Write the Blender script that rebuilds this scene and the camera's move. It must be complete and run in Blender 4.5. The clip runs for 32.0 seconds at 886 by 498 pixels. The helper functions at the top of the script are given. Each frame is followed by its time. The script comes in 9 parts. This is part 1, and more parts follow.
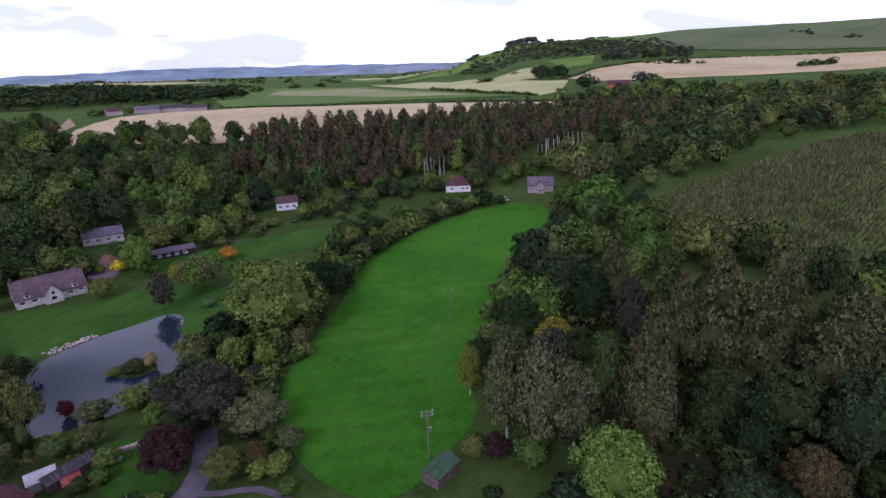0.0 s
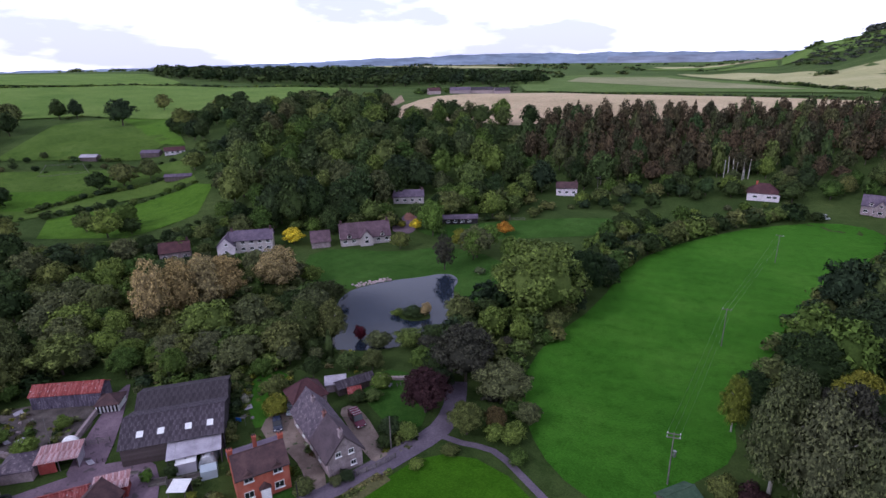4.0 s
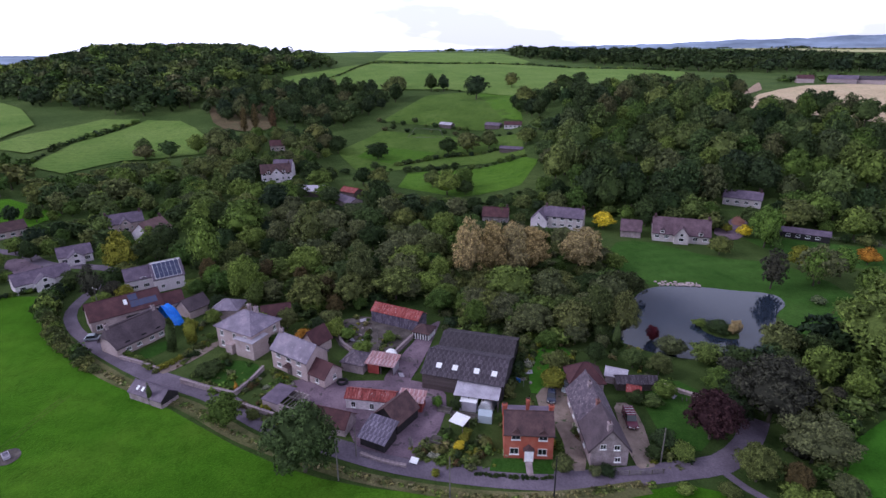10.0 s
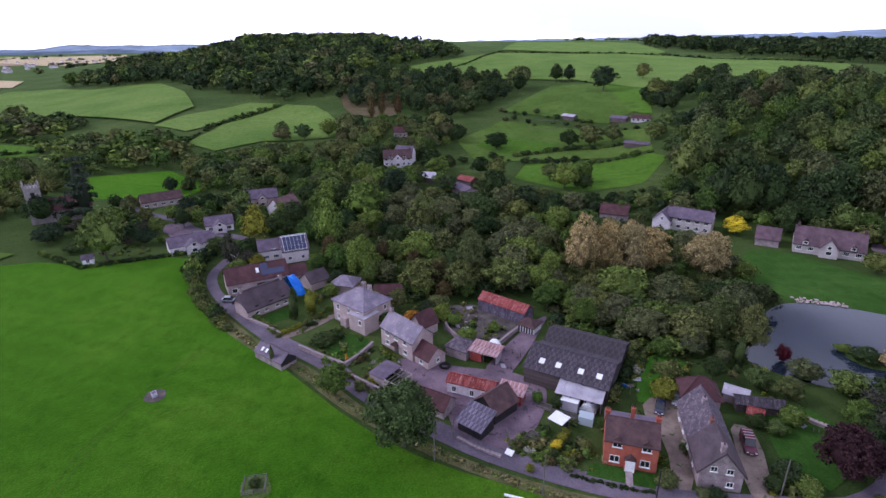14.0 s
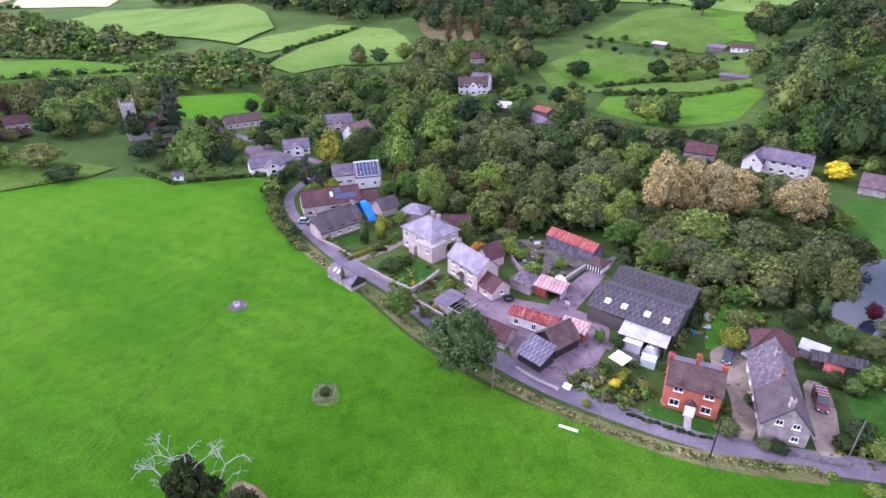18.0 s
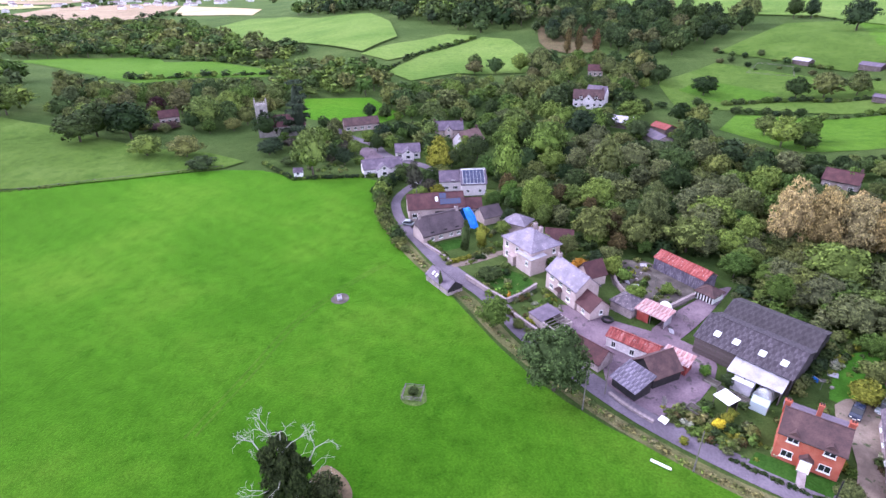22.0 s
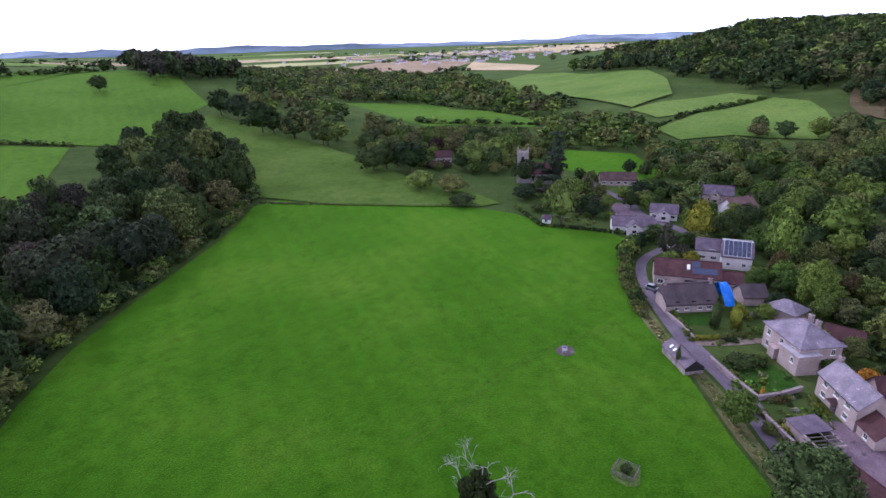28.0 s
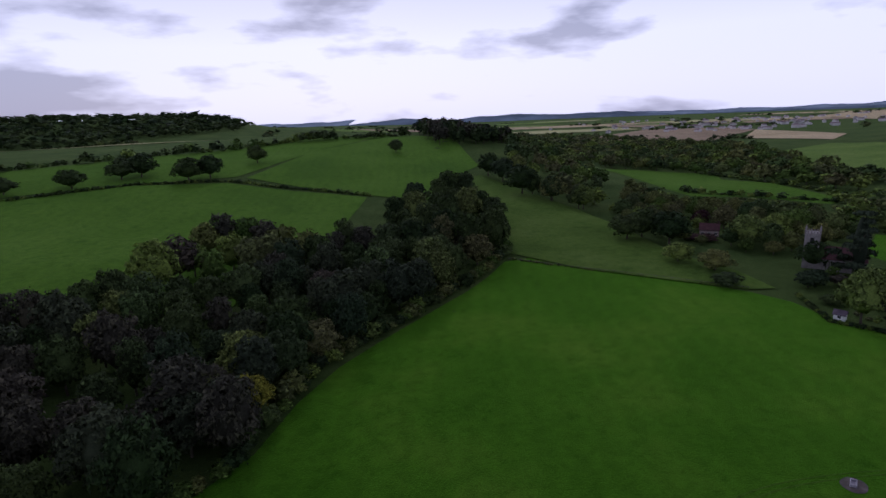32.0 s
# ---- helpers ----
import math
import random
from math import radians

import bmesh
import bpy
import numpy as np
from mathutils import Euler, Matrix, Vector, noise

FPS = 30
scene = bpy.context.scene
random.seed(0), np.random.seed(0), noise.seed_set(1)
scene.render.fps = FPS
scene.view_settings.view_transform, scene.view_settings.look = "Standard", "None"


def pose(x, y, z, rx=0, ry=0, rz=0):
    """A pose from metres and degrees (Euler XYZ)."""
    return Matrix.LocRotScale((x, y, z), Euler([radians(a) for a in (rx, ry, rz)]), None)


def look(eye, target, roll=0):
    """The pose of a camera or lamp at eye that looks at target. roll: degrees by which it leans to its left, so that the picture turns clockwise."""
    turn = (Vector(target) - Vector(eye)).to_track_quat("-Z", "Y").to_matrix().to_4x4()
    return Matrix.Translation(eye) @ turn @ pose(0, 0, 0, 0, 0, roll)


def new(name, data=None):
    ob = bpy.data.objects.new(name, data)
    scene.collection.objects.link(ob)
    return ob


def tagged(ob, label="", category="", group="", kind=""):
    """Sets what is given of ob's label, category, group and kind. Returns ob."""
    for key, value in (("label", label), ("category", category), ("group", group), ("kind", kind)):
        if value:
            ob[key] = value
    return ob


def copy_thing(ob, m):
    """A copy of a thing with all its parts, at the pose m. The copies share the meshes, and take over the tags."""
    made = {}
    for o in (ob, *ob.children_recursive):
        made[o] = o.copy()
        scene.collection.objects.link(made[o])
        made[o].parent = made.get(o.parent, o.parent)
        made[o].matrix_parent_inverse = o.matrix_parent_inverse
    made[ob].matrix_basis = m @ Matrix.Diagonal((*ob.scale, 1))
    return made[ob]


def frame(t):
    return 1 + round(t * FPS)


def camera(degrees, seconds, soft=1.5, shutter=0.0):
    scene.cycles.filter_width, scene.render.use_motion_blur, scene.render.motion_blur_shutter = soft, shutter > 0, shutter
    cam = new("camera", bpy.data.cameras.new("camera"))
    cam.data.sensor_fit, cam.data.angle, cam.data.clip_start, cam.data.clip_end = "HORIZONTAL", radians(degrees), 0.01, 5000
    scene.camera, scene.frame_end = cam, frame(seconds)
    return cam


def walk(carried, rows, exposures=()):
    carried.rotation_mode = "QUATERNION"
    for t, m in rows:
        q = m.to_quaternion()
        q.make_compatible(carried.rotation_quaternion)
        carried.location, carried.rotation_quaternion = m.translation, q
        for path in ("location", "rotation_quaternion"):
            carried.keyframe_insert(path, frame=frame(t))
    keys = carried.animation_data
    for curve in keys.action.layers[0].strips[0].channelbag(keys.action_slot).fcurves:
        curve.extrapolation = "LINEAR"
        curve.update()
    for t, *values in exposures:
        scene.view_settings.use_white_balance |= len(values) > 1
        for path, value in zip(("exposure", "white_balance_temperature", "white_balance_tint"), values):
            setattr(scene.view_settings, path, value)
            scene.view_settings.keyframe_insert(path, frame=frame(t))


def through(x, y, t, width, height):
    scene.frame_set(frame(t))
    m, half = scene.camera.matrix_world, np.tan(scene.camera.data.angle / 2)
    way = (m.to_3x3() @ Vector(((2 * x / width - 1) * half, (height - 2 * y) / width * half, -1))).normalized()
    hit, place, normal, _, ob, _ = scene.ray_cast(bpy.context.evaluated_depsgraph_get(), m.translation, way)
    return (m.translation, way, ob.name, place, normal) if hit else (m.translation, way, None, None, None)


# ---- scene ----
# The camera hovers over the fields and turns where it is: seconds, bearing, pitch, roll.
EYE = Vector((0.0, 0.0, 65.0))
cam = camera(78.16, 32.0)
TURNS = [
    (0, -0.00, -18.08, -2.17),
    (0.5, 3.77, -18.10, -2.11),
    (1, 7.69, -18.14, -1.92),
    (1.5, 11.56, -18.21, -1.74),
    (2, 15.21, -18.28, -1.60),
    (2.5, 18.67, -18.30, -1.49),
    (3, 21.97, -18.34, -1.31),
    (3.5, 25.57, -18.44, -1.14),
    (4, 29.22, -18.55, -1.02),
    (4.5, 32.35, -18.62, -0.98),
    (6.5, 43.05, -19.09, -0.66),
    (7, 45.51, -19.17, -0.60),
    (7.5, 48.19, -19.28, -0.55),
    (8, 51.04, -19.42, -0.53),
    (8.5, 53.98, -19.53, -0.48),
    (9, 57.02, -19.64, -0.43),
    (9.5, 59.75, -19.77, -0.40),
    (10, 62.33, -19.89, -0.42),
    (10.5, 64.58, -19.95, -0.38),
    (11, 66.76, -20.03, -0.35),
    (11.5, 68.35, -20.11, -0.30),
    (12, 69.56, -20.20, -0.34),
    (12.5, 71.32, -20.25, -0.35),
    (13, 73.60, -20.36, -0.32),
    (13.5, 74.39, -20.42, -0.37),
    (15.5, 76.80, -23.67, -0.43),
    (16, 77.71, -25.13, -0.45),
    (16.5, 78.48, -26.56, -0.47),
    (17, 79.38, -27.69, -0.43),
    (17.5, 80.65, -27.81, -0.46),
    (18, 82.69, -27.93, -0.51),
    (18.5, 83.80, -27.98, -0.56),
    (19, 84.44, -28.03, -0.59),
    (19.5, 85.15, -28.06, -0.66),
    (20, 86.71, -28.11, -0.69),
    (20.5, 88.81, -28.16, -0.73),
    (21, 90.86, -28.21, -0.79),
    (21.5, 92.67, -28.21, -0.79),
    (22, 94.39, -26.87, -0.86),
    (22.5, 96.21, -24.74, -0.87),
    (23, 98.59, -22.51, -0.94),
    (23.5, 101.00, -21.74, -1.00),
    (24, 103.27, -21.79, -1.07),
    (24.5, 106.39, -21.84, -1.18),
    (25, 109.76, -21.91, -1.33),
    (25.5, 113.01, -21.94, -1.48),
    (26, 115.39, -21.95, -1.51),
    (26.5, 117.30, -21.97, -1.58),
    (28.5, 122.76, -19.60, -1.72),
    (29, 124.83, -16.61, -1.83),
    (29.5, 127.61, -13.73, -1.89),
    (30, 129.89, -13.69, -1.98),
    (30.5, 133.57, -13.69, -2.07),
    (31, 137.70, -13.70, -2.19),
    (31.5, 142.41, -13.71, -2.33),
    (32, 147.42, -13.72, -2.39),
]


def sight(bearing, pitch):
    b, p = radians(bearing), radians(pitch)
    return Vector((-math.sin(b) * math.cos(p), math.cos(b) * math.cos(p), math.sin(p)))


EXPOSURES = [(0, -0.45, 5550, 26), (9, -0.35, 5550, 26), (13.5, -0.2, 5550, 26), (15.5, 0.08, 5550, 26), (16, 0.38, 5550, 26), (17, 0.92, 5550, 26), (19, 1.1, 5550, 26), (22, 1.16, 5550, 26), (23, 1.08, 5550, 26), (24, 0.67, 5550, 26), (26, 0.2, 5550, 26), (28.5, 0.02, 5550, 26), (30, -0.75, 5550, 26), (32, -1.58, 5550, 26)]
walk(cam, [(t, look(EYE, EYE + sight(b, p) * 10, r)) for t, b, p, r in TURNS], EXPOSURES)

# ---- sky and sun ----
SUN_BEARING, SUN_HEIGHT = 158.0, 38.0
world = bpy.data.worlds.new("sky")
scene.world = world
world.use_nodes = True
wn, wl = world.node_tree.nodes, world.node_tree.links
wn.clear()
sky = wn.new("ShaderNodeTexSky")
sky.sky_type, sky.sun_disc = "NISHITA", False
sky.sun_elevation, sky.sun_rotation = radians(SUN_HEIGHT), radians(-SUN_BEARING)
sky.air_density, sky.dust_density = 1.2, 2.0
sky_gain = wn.new("ShaderNodeMix")
sky_gain.data_type, sky_gain.blend_type = "RGBA", "MULTIPLY"
sky_gain.inputs[0].default_value = 1.0
sky_gain.inputs[7].default_value = (0.10, 0.10, 0.10, 1)
wl.new(sky.outputs[0], sky_gain.inputs[6])
coord = wn.new("ShaderNodeTexCoord")
stretch = wn.new("ShaderNodeMapping")
stretch.inputs["Scale"].default_value = (1.0, 1.0, 3.6)
wl.new(coord.outputs["Generated"], stretch.inputs["Vector"])
cloud = wn.new("ShaderNodeTexNoise")
cloud.inputs["Scale"].default_value, cloud.inputs["Detail"].default_value, cloud.inputs["Roughness"].default_value = 3.1, 8.0, 0.52
wl.new(stretch.outputs[0], cloud.inputs["Vector"])
shade = wn.new("ShaderNodeValToRGB")
shade.color_ramp.elements[0].position, shade.color_ramp.elements[0].color = 0.50, (1.2, 1.2, 1.25, 1)
shade.color_ramp.elements[1].position, shade.color_ramp.elements[1].color = 0.61, (0.54, 0.55, 0.62, 1)
wl.new(cloud.outputs["Fac"], shade.inputs[0])
cover = wn.new("ShaderNodeMix")
cover.data_type = "RGBA"
cover.inputs[0].default_value = 0.86
wl.new(sky_gain.outputs[2], cover.inputs[6])
wl.new(shade.outputs[0], cover.inputs[7])
# The cloud is thinner, so brighter, towards the horizon.
axes = wn.new("ShaderNodeSeparateXYZ")
wl.new(coord.outputs["Generated"], axes.inputs[0])
thin = wn.new("ShaderNodeValToRGB")
thin.color_ramp.elements[0].position, thin.color_ramp.elements[0].color = 0.12, (2.3, 2.3, 2.38, 1)
thin.color_ramp.elements[1].position, thin.color_ramp.elements[1].color = 0.40, (0.95, 0.96, 1.0, 1)
wl.new(axes.outputs[2], thin.inputs[0])
lit = wn.new("ShaderNodeMix")
lit.data_type, lit.blend_type = "RGBA", "MULTIPLY"
lit.inputs[0].default_value = 1.0
wl.new(cover.outputs[2], lit.inputs[6])
wl.new(thin.outputs[0], lit.inputs[7])
back = wn.new("ShaderNodeBackground")
back.inputs[1].default_value = 1.0
wl.new(lit.outputs[2], back.inputs[0])
wo = wn.new("ShaderNodeOutputWorld")
wl.new(back.outputs[0], wo.inputs[0])

sun = new("sun", bpy.data.lights.new("sun", "SUN"))
sun.data.energy, sun.data.angle, sun.data.color = 1.6, radians(12), (1.0, 0.97, 0.93)
b, e = radians(SUN_BEARING), radians(SUN_HEIGHT)
sun.matrix_world = look((0, 0, 200), Vector((0, 0, 200)) - Vector((-math.sin(b) * math.cos(e), math.cos(b) * math.cos(e), math.sin(e))))


# ---- materials ----
def material(name, rough=0.8, metal=0.0, spec=0.3):
    m = bpy.data.materials.new(name)
    m.use_nodes = True
    n, l = m.node_tree.nodes, m.node_tree.links
    p = n["Principled BSDF"]
    p.inputs["Roughness"].default_value, p.inputs["Metallic"].default_value = rough, metal
    p.inputs["Specular IOR Level"].default_value = spec
    return m, n, l, p


def ramp(n, stops):
    r = n.new("ShaderNodeValToRGB")
    el = r.color_ramp.elements
    while len(el) < len(stops):
        el.new(0.5)
    for e, (at, c) in zip(el, stops):
        e.position, e.color = at, (*c, 1)
    return r


def grain(n, l, scale, detail=4.0, rough=0.6, coords="Object", squeeze=(1, 1, 1)):
    c = n.new("ShaderNodeTexCoord")
    mp = n.new("ShaderNodeMapping")
    mp.inputs["Scale"].default_value = squeeze
    l.new(c.outputs[coords], mp.inputs["Vector"])
    t = n.new("ShaderNodeTexNoise")
    t.inputs["Scale"].default_value, t.inputs["Detail"].default_value, t.inputs["Roughness"].default_value = scale, detail, rough
    l.new(mp.outputs[0], t.inputs["Vector"])
    return t.outputs["Fac"]


def mixed(n, l, a, b, fac, blend="MIX"):
    m = n.new("ShaderNodeMix")
    m.data_type, m.blend_type = "RGBA", blend
    for sock, v in ((m.inputs[0], fac), (m.inputs[6], a), (m.inputs[7], b)):
        if isinstance(v, (int, float)):
            sock.default_value = v
        elif isinstance(v, tuple):
            sock.default_value = (*v, 1)
        else:
            l.new(v, sock)
    return m.outputs[2]


def bumped(n, l, p, fac, strength=0.4, distance=0.05):
    b = n.new("ShaderNodeBump")
    b.inputs["Strength"].default_value, b.inputs["Distance"].default_value = strength, distance
    l.new(fac, b.inputs["Height"])
    l.new(b.outputs[0], p.inputs["Normal"])


def mottled(name, dark, mid, light, coarse, fine, rough=0.85, metal=0.0, bump=0.3, depth=0.03, squeeze=(1, 1, 1), vary=0.0, speck=None):
    """A surface of three tones: patches at the coarse scale, speckle at the fine one."""
    m, n, l, p = material(name, rough, metal)
    f1, f2 = grain(n, l, coarse, 4, 0.6, squeeze=squeeze), grain(n, l, fine, 5, 0.7, squeeze=squeeze)
    r1 = ramp(n, [(0.3, dark), (0.5, mid), (0.7, light)])
    l.new(f1, r1.inputs[0])
    r2 = ramp(n, [(0.25, (0.55, 0.55, 0.55)), (0.5, (1, 1, 1)), (0.78, (1.45, 1.4, 1.35))])
    l.new(f2, r2.inputs[0])
    c = mixed(n, l, r1.outputs[0], r2.outputs[0], 0.8, "MULTIPLY")
    if speck:
        tone, often, size = speck
        r4 = ramp(n, [(often, (0, 0, 0)), (often + 0.05, (1, 1, 1))])
        l.new(grain(n, l, size, 3, 0.6), r4.inputs[0])
        c = mixed(n, l, c, tone, r4.outputs[0])
    if vary:
        info = n.new("ShaderNodeObjectInfo")
        r3 = ramp(n, [(0, (1 - vary,) * 3), (1, (1 + vary,) * 3)])
        l.new(info.outputs["Random"], r3.inputs[0])
        c = mixed(n, l, c, r3.outputs[0], 1.0, "MULTIPLY")
    l.new(c, p.inputs["Base Color"])
    bumped(n, l, p, f2, bump, depth)
    return m


def foliage(name, tones, through=0.16, dark=0.42):
    """Leaves: the tone goes by tree, the brightness by leaf clump and by sprig."""
    m, n, l, p = material(name, 0.8, 0, 0.05)
    info, at, geo = n.new("ShaderNodeObjectInfo"), n.new("ShaderNodeAttribute"), n.new("ShaderNodeNewGeometry")
    at.attribute_name = "tint"
    add = n.new("ShaderNodeMath")
    add.operation = "ADD"
    l.new(info.outputs["Random"], add.inputs[0])
    l.new(at.outputs["Fac"], add.inputs[1])
    fr = n.new("ShaderNodeMath")
    fr.operation = "FRACT"
    l.new(add.outputs[0], fr.inputs[0])
    r = ramp(n, [(i / max(1, len(tones) - 1), c) for i, c in enumerate(tones)])
    l.new(fr.outputs[0], r.inputs[0])
    r2 = ramp(n, [(0, (dark,) * 3), (0.55, (0.95, 0.95, 0.95)), (1, (1.7, 1.66, 1.45))])
    l.new(geo.outputs["Random Per Island"], r2.inputs[0])
    c = mixed(n, l, r.outputs[0], r2.outputs[0], 1.0, "MULTIPLY")
    sprig = n.new("ShaderNodeTexNoise")
    sprig.inputs["Scale"].default_value, sprig.inputs["Detail"].default_value, sprig.inputs["Roughness"].default_value = 1.9, 3.0, 0.75
    l.new(geo.outputs["Position"], sprig.inputs["Vector"])
    r3 = ramp(n, [(0.33, (0.62, 0.63, 0.65)), (0.5, (0.97, 0.97, 0.97)), (0.68, (1.36, 1.34, 1.25))])
    l.new(sprig.outputs["Fac"], r3.inputs[0])
    c = mixed(n, l, c, r3.outputs[0], 0.85, "MULTIPLY")
    l.new(c, p.inputs["Base Color"])
    tr = n.new("ShaderNodeBsdfTranslucent")
    l.new(c, tr.inputs[0])
    mix = n.new("ShaderNodeMixShader")
    mix.inputs[0].default_value = through
    l.new(p.outputs[0], mix.inputs[1])
    l.new(tr.outputs[0], mix.inputs[2])
    l.new(mix.outputs[0], n["Material Output"].inputs[0])
    return m


def turf(name, dark, mid, light, patch=0.03, streak=0.0, angle=0.0, sheen=0.10, tint=(0.55, 0.85, 0.25)):
    """Grazed grass: broad patches, tufts, and faint mowing lines."""
    m, n, l, p = material(name, 1.0, 0, 0.02)
    f1, f2, f3 = grain(n, l, patch, 5, 0.6), grain(n, l, 0.35, 4, 0.65), grain(n, l, 2.6, 3, 0.7)
    r1 = ramp(n, [(0.32, dark), (0.5, mid), (0.68, light)])
    l.new(f1, r1.inputs[0])
    r2 = ramp(n, [(0.3, (0.72, 0.76, 0.7)), (0.5, (1, 1, 1)), (0.72, (1.2, 1.15, 1.1))])
    l.new(f2, r2.inputs[0])
    r3 = ramp(n, [(0.25, (0.5, 0.52, 0.48)), (0.5, (1, 1, 1)), (0.8, (1.5, 1.45, 1.35))])
    l.new(f3, r3.inputs[0])
    c = mixed(n, l, mixed(n, l, r1.outputs[0], r2.outputs[0], 1.0, "MULTIPLY"), r3.outputs[0], 0.8, "MULTIPLY")
    # Lusher tussocks and thin worn places, a few strides across.
    f5 = grain(n, l, 0.11, 6, 0.72)
    r5 = ramp(n, [(0.34, (0.62, 0.74, 0.62)), (0.44, (1, 1, 1)), (0.60, (1, 1, 1)), (0.72, (1.24, 1.10, 1.15))])
    l.new(f5, r5.inputs[0])
    c = mixed(n, l, c, r5.outputs[0], 0.85, "MULTIPLY")
    if streak:
        co, mp, w = n.new("ShaderNodeTexCoord"), n.new("ShaderNodeMapping"), n.new("ShaderNodeTexWave")
        mp.inputs["Rotation"].default_value = (0, 0, radians(angle))
        l.new(co.outputs["Object"], mp.inputs["Vector"])
        l.new(mp.outputs[0], w.inputs["Vector"])
        w.inputs["Scale"].default_value, w.inputs["Distortion"].default_value, w.inputs["Detail"].default_value = 0.045, 3.0, 3.0
        r4 = ramp(n, [(0, (1 - streak,) * 3), (1, (1 + streak,) * 3)])
        l.new(w.outputs["Fac"], r4.inputs[0])
        c = mixed(n, l, c, r4.outputs[0], 1.0, "MULTIPLY")
    l.new(c, p.inputs["Base Color"])
    # Blades catch the light when seen along the ground.
    p.inputs["Sheen Weight"].default_value, p.inputs["Sheen Roughness"].default_value = sheen, 0.45
    p.inputs["Sheen Tint"].default_value = (*tint, 1)
    bumped(n, l, p, f3, 0.9, 0.2)
    return m


ROUGH_GROUND = turf("rough_grass_ground", (0.025, 0.045, 0.012), (0.042, 0.067, 0.018), (0.065, 0.092, 0.027), 0.02)
MEADOW = turf("lush_meadow_grass", (0.024, 0.081, 0.003), (0.036, 0.104, 0.005), (0.062, 0.130, 0.010), 0.025, 0.05, 35, 0.24, (0.42, 1.0, 0.08))
LONG_MEADOW = turf("meadow_grass", (0.023, 0.089, 0.007), (0.035, 0.120, 0.010), (0.054, 0.146, 0.016), 0.03, 0.05, 80, 0.18, (0.38, 1.0, 0.12))
PALE_GRASS = turf("pale_ripe_grass", (0.17, 0.17, 0.09), (0.24, 0.225, 0.13), (0.31, 0.28, 0.17), 0.006)
# Brown litter, its tones lowered to paint in the shade under the trees.
LITTER = turf("shade_darkened_leaf_litter", (0.020, 0.017, 0.010), (0.032, 0.026, 0.015), (0.045, 0.037, 0.020), 0.06)
BRACKEN = turf("brown_bracken", (0.07, 0.045, 0.03), (0.10, 0.065, 0.045), (0.13, 0.085, 0.055), 0.05)
LAWN = turf("lawn_grass", (0.023, 0.068, 0.009), (0.032, 0.086, 0.013), (0.045, 0.104, 0.018), 0.06, 0.06, 20)
PASTURE = turf("pasture_grass", (0.077, 0.140, 0.026), (0.110, 0.175, 0.036), (0.138, 0.201, 0.048), 0.02, 0.04, 10)
DULL_PASTURE = turf("dry_pasture_grass", (0.063, 0.108, 0.027), (0.090, 0.135, 0.036), (0.117, 0.162, 0.054), 0.03)
HILL_GRASS = turf("hill_pasture_grass", (0.043, 0.107, 0.008), (0.062, 0.138, 0.011), (0.077, 0.159, 0.017), 0.012, 0.03, 30)
DRY_TURF = turf("dry_verge_turf", (0.070, 0.075, 0.030), (0.110, 0.108, 0.048), (0.165, 0.150, 0.075), 0.08)
MEADOW_WORN = turf("worn_meadow_grass", (0.030, 0.086, 0.005), (0.045, 0.108, 0.008), (0.072, 0.134, 0.014), 0.05)
ROUGH_PASTURE = turf("rough_sheep_pasture", (0.047, 0.088, 0.013), (0.068, 0.117, 0.019), (0.088, 0.137, 0.028), 0.03)
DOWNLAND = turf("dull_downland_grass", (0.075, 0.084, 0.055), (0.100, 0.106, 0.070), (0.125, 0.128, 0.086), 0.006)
STUBBLE = turf("stubble_straw", (0.42, 0.30, 0.20), (0.52, 0.38, 0.26), (0.58, 0.44, 0.30), 0.01, 0.06, 60)
PALE_CROP = turf("pale_cut_grass", (0.32, 0.31, 0.16), (0.42, 0.38, 0.2), (0.5, 0.44, 0.26), 0.008)
PLOUGH = turf("ploughed_soil", (0.25, 0.16, 0.13), (0.32, 0.21, 0.17), (0.38, 0.26, 0.2), 0.01, 0.05, 10)
GREEN_DARK = foliage("dark_green_leaves", [(0.024, 0.044, 0.017), (0.039, 0.063, 0.022), (0.057, 0.083, 0.028), (0.031, 0.051, 0.028)])
GREEN_MID = foliage("green_leaves", [(0.059, 0.109, 0.026), (0.098, 0.155, 0.033), (0.158, 0.214, 0.047), (0.079, 0.119, 0.041)])
OLIVE = foliage("olive_green_leaves", [(0.085, 0.110, 0.037), (0.131, 0.153, 0.045), (0.105, 0.129, 0.050), (0.157, 0.167, 0.054)])
GREY_GREEN = foliage("grey_green_willow_leaves", [(0.099, 0.117, 0.052), (0.134, 0.151, 0.066), (0.117, 0.127, 0.066), (0.082, 0.102, 0.044)])
BRIGHT = foliage("fresh_green_leaves", [(0.090, 0.174, 0.030), (0.130, 0.207, 0.043), (0.169, 0.218, 0.043)])
YELLOW = foliage("bright_yellow_leaves", [(0.62, 0.50, 0.03), (0.7, 0.56, 0.04)])
LIME = foliage("yellow_green_leaves", [(0.170, 0.190, 0.028), (0.230, 0.225, 0.034), (0.150, 0.180, 0.030)])
GOLDEN = foliage("golden_brown_autumn_leaves", [(0.42, 0.31, 0.14), (0.30, 0.25, 0.11), (0.50, 0.38, 0.19), (0.24, 0.21, 0.10), (0.40, 0.33, 0.17)])
RUSSET = foliage("russet_autumn_leaves", [(0.10, 0.07, 0.035), (0.12, 0.075, 0.038), (0.085, 0.07, 0.034), (0.11, 0.085, 0.036)])
PURPLE = foliage("copper_purple_leaves", [(0.046, 0.022, 0.027), (0.058, 0.030, 0.032), (0.044, 0.029, 0.029)])
